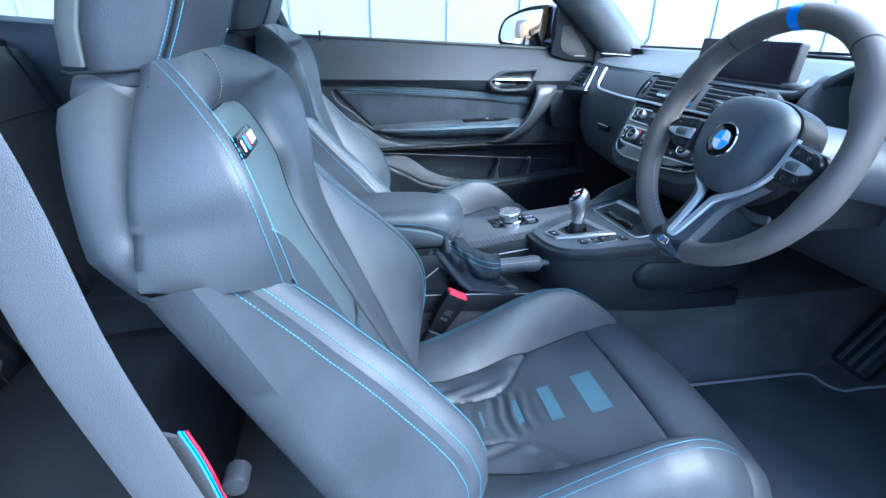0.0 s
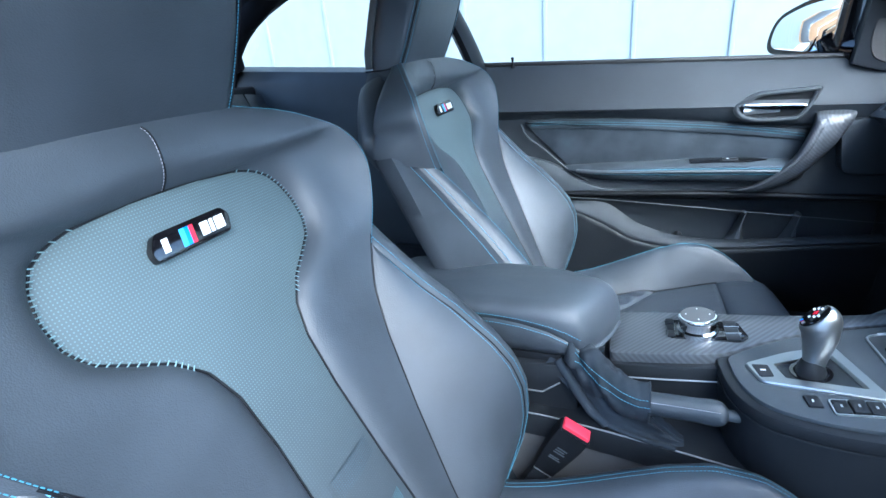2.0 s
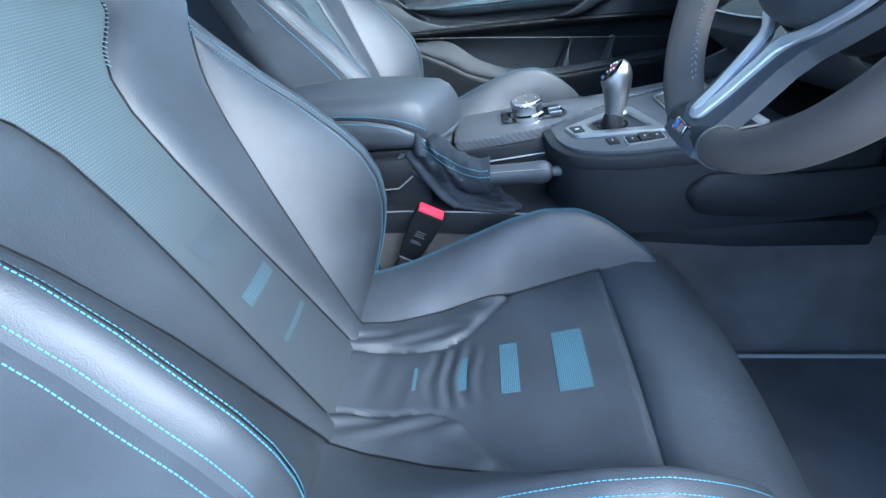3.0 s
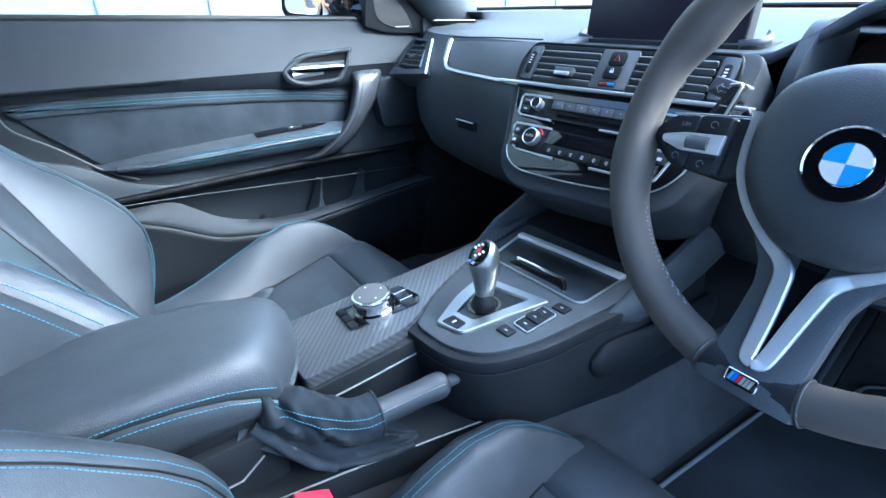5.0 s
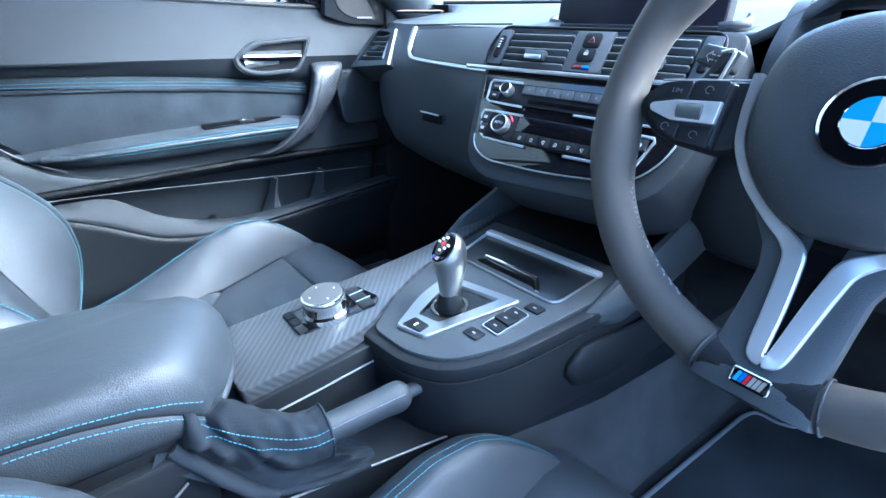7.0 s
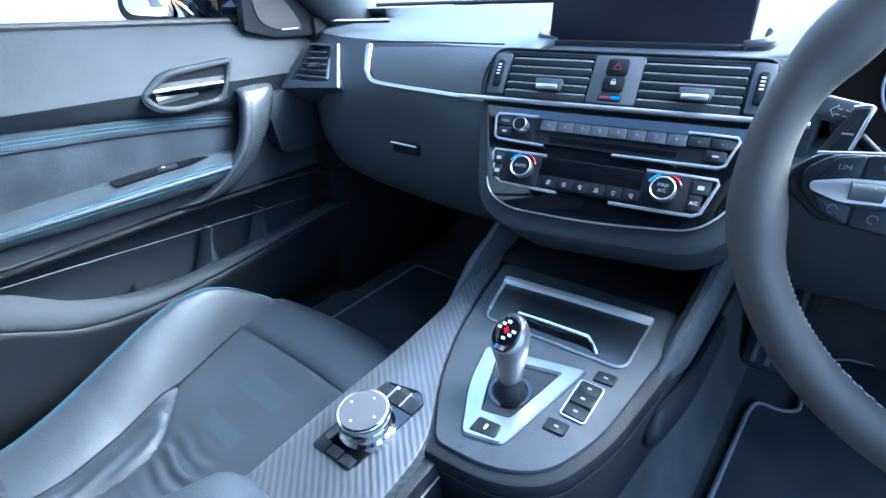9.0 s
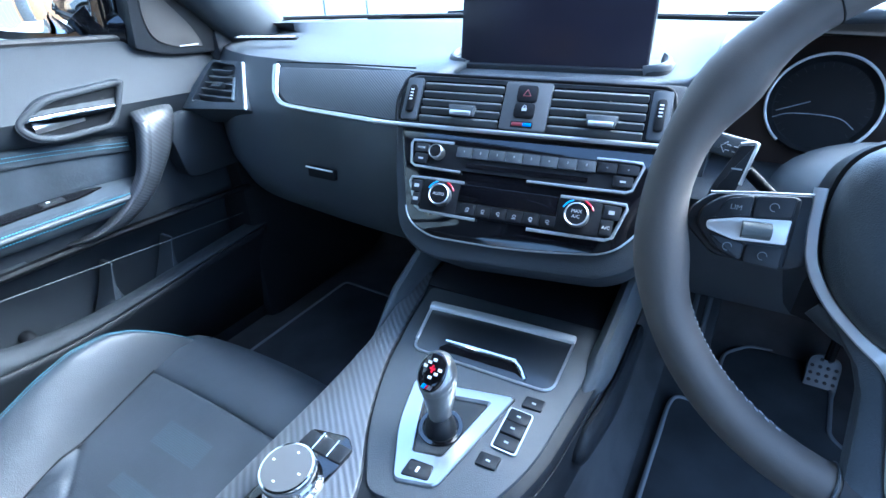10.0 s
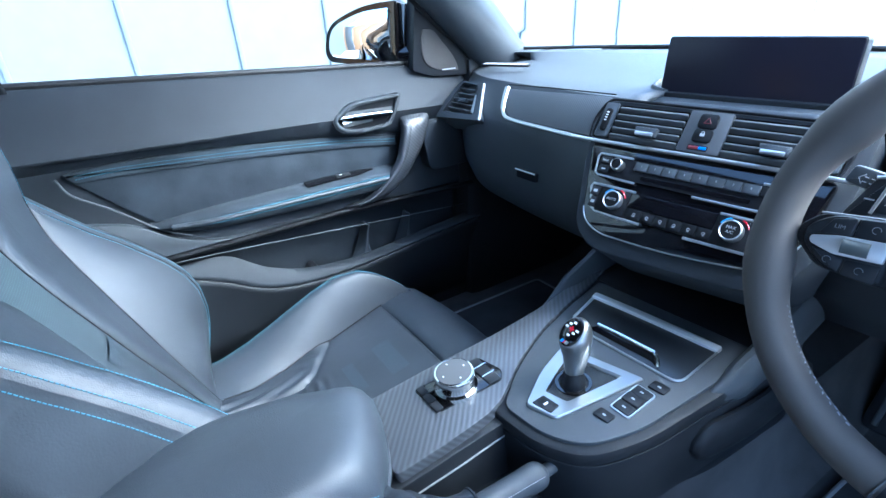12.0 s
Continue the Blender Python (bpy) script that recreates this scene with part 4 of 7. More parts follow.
rb = thing("rear_belt_buckle", (0.19, -1.0, 0.50), "grey belt buckle with a red button on the rear bench", "seat belt buckle")
RBF = Frame((0.172, -0.985, 0.50), (0.9, 0.4, 0), (-0.3, 0.6, 0.55))
part("housing", plate(RBF, rounded([(-0.018, -0.035), (0.018, -0.035), (0.020, 0.030), (-0.020, 0.030)], 0.008, 4), -0.012, 0.010, 0.004), SOFT, rb)
part("button", plate(RBF, rect(-0.015, 0.015, 0.012, 0.026, 0.003), 0.009, 0.0125, 0.001), REDP, rb, "red release button")
part("stalk", tube([RBF(0, -0.03, -0.002), RBF(0, -0.08, -0.02)], 0.010, 10), DARK, rb)

# folding cover on the rear bench
rc = thing("bench_cover_flap", (0.225, -0.98, 0.50), "grey plastic cover flap on the rear cushion", "cover flap")
RCF = Frame((0.225, -0.985, 0.525), (0.85, 0.5, 0.1), (-0.35, 0.55, 0.75))
part("flap", plate(RCF, rect(-0.034, 0.034, -0.030, 0.030, 0.008), -0.012, 0.006, 0.003), SHELLM, rc)
part("flap_edge", plate(RCF, rect(-0.034, 0.034, -0.042, -0.031, 0.004), -0.012, 0.004, 0.003), PEARL, rc, "pale edge")
part("catch", lathe(RCF, [(0.004, 0.004), (0.004, 0.0075), (0.001, 0.008)], 12, 0.004, 0.006), DARK, rc)

# ---- centre console ----
TOP = Frame((0, 0, 0.605), (1, 0, 0), (0, 1, 0.1))
con = thing("centre_console", (0.0, 0.0, 0.30), "dark plastic centre console between the seats", "console")
body = rounded([(-0.135, -0.58), (0.040, -0.58), (0.056, -0.217), (0.068, -0.122), (0.085, -0.02), (0.104, 0.095), (0.140, 0.28), (0.15, 0.46), (-0.155, 0.46), (-0.135, 0.20), (-0.128, 0.0)], 0.01, 2)
part("lower_body", plate(Frame((0, 0, 0.30), (1, 0, 0), (0, 1, 0)), body, 0.165, 0.205, 0.006), HARD, con)
floor_body = [(x, 1.0 if y > 0.42 else y) for x, y in body]
tun = [[Vector((x * k + (0.02 * (k - 0.975) * 4 if x > 0 else -0.01), y, z)) for x, y in floor_body] for k, z in ((1.22, 0.299), (1.10, 0.325), (1.03, 0.375), (0.99, 0.43), (0.975, 0.472))]
part("tunnel_carpet", skin(tun), CARPET, con, "carpeted tunnel side")
part("edge_trim", tube([(0.045, -0.50, 0.507), (0.056, -0.217, 0.507), (0.068, -0.122, 0.507), (0.085, -0.02, 0.507), (0.104, 0.095, 0.506)], 0.0013, 8), DULL, con, "thin bright edge line")
# raised block under the gear panel
gp = rounded([(-0.128, 0.02), (-0.012, 0.012), (0.06, 0.020), (0.108, 0.048), (0.134, 0.115), (0.150, 0.26), (0.155, 0.42), (-0.150, 0.42), (-0.125, 0.20)], [0.01, 0.02, 0.05, 0.05, 0.05, 0.02, 0.01, 0.01, 0.02], 6)
part("gear_block", plate(TOP, gp, -0.125, -0.020, 0.004), HARD, con)
part("gear_rim", plate(TOP, gp, -0.020, -0.003, 0.006), HARD, con)
part("rim_line", tube([TOP(x + (0.0012 if x > 0 else 0), y - 0.0006, -0.021) for x, y in gp if x > -0.02 and y < 0.41], 0.0009, 6), HARD, con, "fine bright line")
inner = rounded([(-0.006, 0.026), (0.055, 0.032), (0.098, 0.057), (0.122, 0.118), (0.133, 0.24), (0.135, 0.33), (-0.110, 0.315), (-0.098, 0.24), (-0.078, 0.155), (-0.045, 0.080)], [0.012, 0.03, 0.035, 0.03, 0.02, 0.01, 0.01, 0.02, 0.03, 0.03], 5)
panel = part("gear_panel", plate(TOP, inner, -0.004, 0.002, 0.0015), SOFT, con, "matt dark grey gear panel")
# carbon trim: broad rear field with a narrow arm running forward
carb = [(-0.004, -0.130), (-0.004, -0.06), (-0.008, 0.020), (-0.050, 0.084), (-0.081, 0.155), (-0.102, 0.24), (-0.118, 0.32), (-0.142, 0.375), (-0.160, 0.36), (-0.140, 0.30), (-0.124, 0.20), (-0.122, 0.10), (-0.128, 0.0), (-0.130, -0.135)]
part("carbon_trim", plate(TOP, rounded(carb, [0.008, 0.02, 0.03, 0.04, 0.04, 0.04, 0.03, 0.005, 0.005, 0.04, 0.04, 0.04, 0.04, 0.008], 5), -0.03, 0.004, 0.003), CARBON, con, "grey carbon fibre trim")
part("trim_side", plate(TOP, rounded([(0.002, -0.14), (0.004, 0.018), (-0.010, 0.020), (-0.13, 0.02), (-0.13, -0.14)], 0.004, 2), -0.11, -0.012, 0.003), HARD, con)
part("trim_line", tube([TOP(0.0035, -0.14, -0.034), TOP(0.005, -0.05, -0.034), TOP(0.004, 0.014, -0.034)], 0.0013, 6), DULL, con)
# storage tray
tray = rounded([(-0.066, 0.199), (0.108, 0.208), (0.106, 0.292), (-0.084, 0.274)], [0.012, 0.016, 0.004, 0.004], 5)
lid = part("tray_lid", plate(TOP, tray, 0.0, 0.0035, 0.001), LIDM, con, "sliding storage lid with silver rim")
rim_pts = [TOP(x, y, 0.0036) for x, y in tray]
part("tray_line", tube(rim_pts + [rim_pts[0]], 0.0017, 6), SATIN, lid)
part("tray_bar", plate(TOP, rounded([(-0.087, 0.270), (0.0, 0.2805), (0.107, 0.2890), (0.107, 0.3015), (0.0, 0.2935), (-0.088, 0.2835)], [0.004, 0.05, 0.004, 0.004, 0.05, 0.004], 4), 0.0, 0.0085, 0.003), PEARL, lid, "broad satin silver bar")
part("tray_side", plate(TOP, rounded([(-0.0885, 0.2835), (-0.0835, 0.2700), (-0.0680, 0.2150), (-0.0725, 0.2140)], 0.002, 3), 0.0, 0.0060, 0.0015), PEARL, lid, "satin silver side edge")
sl = rounded([(-0.040, 0.210), (0.062, 0.217), (0.078, 0.210), (0.060, 0.232), (-0.030, 0.226)], [0.01, 0.004, 0.004, 0.012, 0.008], 4)
part("finger_slot", plate(TOP, sl, 0.0036, 0.0042), GLOSS, lid)
part("slot_bar", tube([TOP(-0.034, 0.226, 0.005), TOP(0.0, 0.2285, 0.006), TOP(0.055, 0.232, 0.006), TOP(0.066, 0.224, 0.006), TOP(0.076, 0.212, 0.005)], 0.0026, 8), CHROME, lid, "bright slot edge")
# bay ahead of the tray
part("bay_floor", plate(TOP, rect(-0.125, 0.135, 0.32, 0.47), -0.02, 0.0, 0.003), DARK, con)
for sd in (-1, 1):
    ln = spline([(sd * 0.134, 0.20, 0.606), (sd * 0.142, 0.28, 0.622), (sd * 0.147, 0.37, 0.652), (sd * 0.152, 0.46, 0.70)], 16)
    part("bay_side", tube(ln, [0.002 + 0.014 * min(1, i / 5) for i in range(16)], 14, [0.003 + 0.020 * min(1, i / 5) + 0.020 * i / 15 for i in range(16)]), SOFT, con)
kp = spline([(0.143, 0.195, 0.562), (0.150, 0.23, 0.560), (0.158, 0.30, 0.558), (0.160, 0.38, 0.560), (0.160, 0.45, 0.565)], 20)
part("knee_pad", tube(kp, [0.004] + [0.010] * 18 + [0.004], 14, [0.008, 0.018, 0.025, 0.029, 0.031] + [0.032] * 13 + [0.026, 0.012]), HARD, con, "padded knee rest")
# silver gear surround
so = rounded([(0.012, 0.044), (0.052, 0.056), (0.078, 0.186), (-0.036, 0.158), (-0.020, 0.10)], [0.006, 0.008, 0.006, 0.006, 0.02], 4)
si = rounded([(0.013, 0.080), (0.041, 0.087), (0.055, 0.164), (-0.013, 0.146), (0.000, 0.11)], [0.003, 0.005, 0.004, 0.004, 0.02], 4)
bm = bmesh.new()
lv = []
for pl, cx_, k, w in ((so, 1.0, 0, 0.001), (so, 0.985, 0, 0.0045), (so, 0.955, 0, 0.0062), (si, 1.07, 1, 0.0062), (si, 1.0, 1, 0.0035), (si, 0.98, 1, 0.0005)):
    mx, my = sum(p[0] for p in pl) / len(pl), sum(p[1] for p in pl) / len(pl)
    lv.append([bm.verts.new(TOP(mx + (x - mx) * cx_, my + (y - my) * cx_, w)) for x, y in pl])
for u, v in zip(lv, lv[1:]):
    for i in range(len(so)):
        k = (i + 1) % len(so)
        bm.faces.new((u[i], u[k], v[k], v[i]))
part("gear_surround", bm, GEARM, con, "satin silver gear lever surround", angle=25)
part("gear_well", plate(TOP, si, 0.0005, 0.0020), HARD, con)
part("lever_ring", lathe(TOP, [(0.023, 0.002), (0.023, 0.0035), (0.019, 0.0035), (0.018, 0.001)], 28, 0.022, 0.117), GLOSS, con)
part("drive_button", plate(TOP, rounded([(0.0155, 0.052), (0.043, 0.058), (0.041, 0.074), (0.016, 0.071)], 0.003, 3), 0.0050, 0.0072, 0.001), HARD, con)
part("button_mark", plate(TOP, rect(0.0272, 0.0298, 0.0605, 0.0665), 0.0072, 0.0076), WHITE, con, smooth=False)
bar = Frame(TOP(0.090, 0.148, 0.002), (0.98, 0.02, 0), (-0.12, 1, 0.1))
part("button_frame", plate(bar, rect(-0.0135, 0.0135, -0.028, 0.024, 0.004), 0.0, 0.0022, hole=rect(-0.012, 0.012, -0.0265, 0.0225, 0.003)), SATIN, con)
for k in range(3):
    b = part("button", plate(bar, rect(-0.0115, 0.0115, -0.0262 + k * 0.0166, -0.0105 + k * 0.0166, 0.002), 0.0, 0.0036 + (0.0015 if k == 1 else 0), 0.001), HARD, con)
    part("button_mark", plate(bar, rect(-0.0022, 0.0022, -0.0195 + k * 0.0166, -0.0175 + k * 0.0166), 0.0036, 0.0041 + (0.0015 if k == 1 else 0)), GREYMARK, b, smooth=False)
for x, y in ((0.097, 0.186), (0.083, 0.104)):
    b = part("button", plate(TOP, rounded([(x - 0.011, y - 0.008), (x + 0.010, y - 0.006), (x + 0.010, y + 0.009), (x - 0.011, y + 0.007)], 0.002, 3), 0.001, 0.0045, 0.001), HARD, con)
    part("button_mark", plate(TOP, rect(x - 0.0022, x + 0.0022, y - 0.001, y + 0.001), 0.0045, 0.0050), GREYMARK, b, smooth=False)

# gear lever
lev = thing("gear_lever", (0.022, 0.117, 0.60), "satin silver gear lever with a black top plate", "gear lever")
rings = []
for k in range(34):
    t = k / 33
    c = Vector((0.022 - 0.0015 * t, interp([(0, 0.117), (0.35, 0.1175), (0.6, 0.119), (0.8, 0.117), (0.92, 0.1125), (1, 0.1085)], t, 1), interp([(0, 0.600), (0.3, 0.634), (0.6, 0.667), (0.8, 0.687), (0.92, 0.6955), (1, 0.6995)], t, 1)))
    tilt = radians(46) * max(0.0, min(1.0, (t - 0.25) / 0.75)) ** 1.4
    rx = interp([(0, 0.0100), (0.2, 0.0098), (0.35, 0.0112), (0.55, 0.0150), (0.75, 0.0180), (0.87, 0.0184), (0.95, 0.0170), (1, 0.0148)], t, 1)
    ry = interp([(0, 0.0110), (0.2, 0.0112), (0.35, 0.0135), (0.55, 0.0180), (0.75, 0.0222), (0.87, 0.0232), (0.95, 0.0222), (1, 0.0200)], t, 1)
    up = Vector((0, math.cos(tilt), math.sin(tilt)))
    rings.append([c + Vector((1, 0, 0)) * rx * math.cos(2 * math.pi * i / 28) + up * ry * math.sin(2 * math.pi * i / 28) for i in range(28)])
part("grip", skin(rings), GEARM, lev, "satin silver curved grip", angle=60)
part("collar", lathe(TOP, [(0.0165, 0.002), (0.0155, 0.010), (0.0125, 0.018), (0.0105, 0.022)], 24, 0.022, 0.117), HARD, lev)
cap = Frame((0.0205, 0.1085, 0.6995), (1, 0, 0), (0, math.cos(radians(46)), math.sin(radians(46))))
tp = part("top_plate", skin([[cap(rx * math.cos(2 * math.pi * i / 28), ry * math.sin(2 * math.pi * i / 28), w) for i in range(28)] for rx, ry, w in ((0.0140, 0.0192, -0.002), (0.0138, 0.0190, 0.0012), (0.0120, 0.0172, 0.0026), (0.0070, 0.011, 0.0034), (0.001, 0.0015, 0.0036))]), GLOSS, lev, "gloss black gear plate with marks")
part("plate_mark", plate(cap, rect(-0.003, 0.003, 0.002, 0.0045), 0.0030, 0.0041), RED, tp, smooth=False)
part("plate_mark", plate(cap, rect(-0.001, 0.001, -0.0005, 0.007), 0.0030, 0.0041), RED, tp, smooth=False)
for x, y in ((-0.0078, 0.004), (0.0078, 0.004), (0.0, 0.0118), (0.0, -0.0050), (-0.0045, 0.0085), (0.0050, -0.0005)):
    part("plate_mark", plate(cap, rect(x - 0.0019, x + 0.0019, y - 0.0014, y + 0.0014), 0.0028, 0.0040), WHITE, tp, smooth=False)
for k, m in enumerate((LBLUE, BLUE, RED, SATIN, SATIN)):
    part("plate_mark", plate(cap, [(-0.006 + k * 0.0022, -0.0165), (-0.0043 + k * 0.0022, -0.0165), (-0.0028 + k * 0.0022, -0.0122), (-0.0045 + k * 0.0022, -0.0122)], 0.0015, 0.0032), m, tp, smooth=False)

# rotary controller
rot = thing("rotary_controller", (-0.078, 0.0, 0.61), "silver rotary controller dial with buttons round it", "control dial")
part("base_plate", plate(TOP, rounded([(-0.102, -0.050), (-0.048, -0.044), (-0.040, 0.050), (-0.054, 0.062), (-0.096, 0.052)], 0.006, 3), 0.003, 0.0065, 0.002), GLOSS, rot)
DX, DY = -0.068, -0.004
part("dial", lathe(TOP, [(0.0285, 0.005), (0.0285, 0.012), (0.0255, 0.0145), (0.0255, 0.024), (0.0265, 0.026), (0.0265, 0.0325), (0.0255, 0.0340), (0.0235, 0.0344)], 48, DX, DY), CHROME, rot, "bright ribbed dial")
part("dial_top", lathe(TOP, [(0.0236, 0.033), (0.0236, 0.0346), (0.012, 0.0348), (0.001, 0.0349)], 40, DX, DY), DIALTOP, rot, "grey touch surface")
for x, y in ((0, 0.016), (0, -0.016), (0.016, 0), (-0.016, 0)):
    part("dial_mark", plate(TOP, rect(DX + x - 0.0012, DX + x + 0.0012, DY + y - 0.0008, DY + y + 0.0008), 0.0349, 0.0353), WHITE, rot, smooth=False)
for k in range(3):
    part("button", plate(TOP, rounded([(-0.096 + k * 0.0185, 0.032), (-0.0785 + k * 0.0185, 0.032), (-0.0775 + k * 0.0185, 0.050), (-0.094 + k * 0.0185, 0.050)], 0.002, 2), 0.005, 0.0085, 0.001), HARD, rot)
    part("button", plate(TOP, rounded([(-0.100 + k * 0.0175, -0.048), (-0.084 + k * 0.0175, -0.047), (-0.084 + k * 0.0175, -0.036), (-0.100 + k * 0.0175, -0.037)], 0.002, 2), 0.005, 0.0085, 0.001), HARD, rot)
part("button_rib", plate(TOP, rect(-0.0595, -0.0575, 0.032, 0.052), 0.005, 0.0095, 0.0005), CHROME, rot)
part("button_rib", plate(TOP, rect(-0.0785, -0.0765, 0.032, 0.052), 0.005, 0.0095, 0.0005), CHROME, rot)

# armrest box
arm = thing("armrest", (-0.05, -0.32, 0.5), "padded leather armrest lid with blue stitching on the console", "armrest")
plan = rounded([(-0.132, -0.50), (0.043, -0.50), (0.046, -0.30), (0.046, -0.20), (0.041, -0.166), (0.012, -0.142), (-0.03, -0.124), (-0.070, -0.114), (-0.095, -0.126), (-0.113, -0.22)], [0.03, 0.03, 0.05, 0.03, 0.008, 0.03, 0.03, 0.016, 0.014, 0.05], 6)


def seam_z(y):
    return interp([(-0.50, 0.662), (-0.38, 0.667), (-0.29, 0.665), (-0.25, 0.660), (-0.213, 0.651), (-0.19, 0.640), (-0.176, 0.630), (-0.166, 0.621), (-0.15, 0.618), (-0.11, 0.618)], y, 1)


def inward(k, d):
    """A plan point moved in by d."""
    p, u, v = Vector(plan[k]), Vector(plan[k - 1]), Vector(plan[(k + 1) % len(plan)])
    t = (v - u).normalized()
    return p + Vector((-t.y, t.x)) * d


rings = []
for d, f, low in ((0.014, 0.0, 1), (0.004, 0.10, 1), (0.0, 0.35, 1), (-0.001, 0.65, 1), (0.0005, 0.93, 1), (0.0025, 1.0, 1), (0.0005, 0.06, 0), (0.0008, 0.26, 0), (0.0030, 0.52, 0), (0.0080, 0.75, 0), (0.0160, 0.91, 0), (0.030, 0.985, 0)):
    ring = []
    for k in range(len(plan)):
        front = min(1.0, max(0.0, (plan[k][1] + 0.19) / 0.05))
        e = d * (1 + (0 if low else 0.6 * front))
        p = Vector((-0.040 + (plan[k][0] + 0.040) * (1 - e / 0.085), -0.32 + (plan[k][1] + 0.32) * (1 - e / 0.19)))
        zs = seam_z(plan[k][1])
        ring.append(Vector((p.x, p.y, 0.608 + (zs - 0.608) * f if low else zs + (0.690 - zs) * f)))
    rings.append(ring)
mid = Vector((-0.04, -0.32, 0.692))
for q, dz in ((0.75, 0.001), (0.4, 0.003), (0.05, 0.0035)):
    rings.append([Vector((mid.x + (p.x - mid.x) * q, mid.y + (p.y - mid.y) * q, 0.6885 + dz)) for p in rings[11]])
lidp = part("lid", skin(rings), LEATHER, arm, "grained black leather armrest lid", angle=70)
for row, dz in ((4, -0.0022), (7, -0.001)):
    ks = [k for k in range(len(plan)) if plan[k][0] > 0.03 and -0.48 < plan[k][1] < -0.165]
    line, nrm = [], []
    for k in ks:
        line.append(rings[row][k] + Vector((0.0, 0.0, dz)) - Vector((*(inward(k, 0.0008) - Vector(plan[k])), 0.0)))
    sewn(lidp, spline(line, 90), (0.9, 0.35, 0.25), r=0.0005)
crease = [rings[5][k] for k in range(len(plan)) if plan[k][0] > 0.03 and -0.48 < plan[k][1] < -0.162]
part("lid_seam", tube(spline(crease, 60), 0.0013, 6), DARK, lidp, "dark sewn crease")
part("lid_frame", box(-0.105, 0.036, -0.50, -0.180, 0.588, 0.607, 0.005), DARK, arm)
part("box", box(-0.100, 0.030, -0.50, -0.170, 0.50, 0.590, 0.006), HARD, arm)
part("latch_plate", plate(Frame((0.034, -0.27, 0.570), (0.02, 1, 0.06), (0, 0, 1)), rounded([(-0.16, -0.026), (0.050, -0.028), (0.082, 0.000), (0.086, 0.022), (-0.16, 0.026)], 0.008, 4), -0.004, 0.012, 0.004), HARD, arm)
part("plate_line", tube([(0.0465, -0.43, 0.5430), (0.0468, -0.30, 0.5430), (0.0472, -0.222, 0.5450), (0.0475, -0.196, 0.566)], 0.0013, 6), DULL, arm)

# handbrake
hb = thing("handbrake", (0.055, -0.08, 0.505), "leather handbrake lever in a suede gaiter", "handbrake")
HB = spline([(0.064, -0.09, 0.566), (0.066, -0.05, 0.568), (0.069, -0.01, 0.570), (0.071, 0.010, 0.571), (0.0715, 0.022, 0.571)], 18)
part("grip", tube(HB, [0.0150] * 10 + [0.0155] * 4 + [0.0150, 0.0135, 0.011, 0.007], 18, [0.0165] * 9 + [0.0175, 0.018, 0.0182, 0.018, 0.017, 0.0155, 0.0135, 0.011, 0.007]), LEATHER, hb, "black leather wrapped grip")
sewn(hb, [p + Vector((0.0125, 0, 0.0105)) for p in HB[2:14]], (0.7, 0, 0.7), GREYTHREAD, step=0.003, length=0.002, r=0.0004)
part("release_button", tube([(0.0715, 0.020, 0.571), (0.072, 0.034, 0.5715), (0.072, 0.039, 0.5715), (0.072, 0.040, 0.5715)], [0.0078, 0.0076, 0.006, 0.002], 16), SOFT, hb, "grey release button")
gait = []
path = spline([(0.022, -0.190, 0.606), (0.031, -0.166, 0.597), (0.043, -0.138, 0.584), (0.055, -0.112, 0.572), (0.062, -0.090, 0.567), (0.064, -0.074, 0.567)], 60)
for k, c in enumerate(path):
    t = k / 59
    wx = interp([(0, 0.026), (0.3, 0.028), (0.6, 0.026), (0.85, 0.0225), (1, 0.0225)], t, 1)
    hz = interp([(0, 0.038), (0.3, 0.034), (0.6, 0.029), (0.85, 0.0275), (1, 0.0290)], t, 1)
    slack = max(0.0, 1 - t * 1.15)
    ring = []
    for i in range(72):
        a = 2 * math.pi * i / 72
        fold = 0.20 * slack * math.sin(17 * t + 1.8 * a + 0.7 * math.sin(3 * a)) + 0.13 * slack * math.sin(33 * t - 2.6 * a + 1.2 * math.sin(2 * a)) + 0.035 * math.sin(46 * t + 3 * a) * (1 - t) + 0.02 * math.sin(4 * a + 7 * t)
        sag = 0.006 * slack * max(0.0, -math.sin(a))
        ring.append(c + Vector((wx * math.cos(a) * (1 + fold), 0.006 * slack * math.sin(2 * a + 9 * t), hz * math.sin(a) * (1 + fold) - sag)))
    gait.append(ring)
gob = part("gaiter", skin(gait), SUEDE, hb, "folded dark suede gaiter", angle=80)
part("gaiter_hem", tube([p + Vector((0, 0.0006, 0)) for p in gait[-1]], 0.0016, 6, closed=True), SUEDE, gob)
for d in (3, 7):
    sewn(gob, [r[d] + Vector((0.0008, 0, 0.0006)) for r in gait[6:]], (0.8, 0, 0.6), r=0.0005)
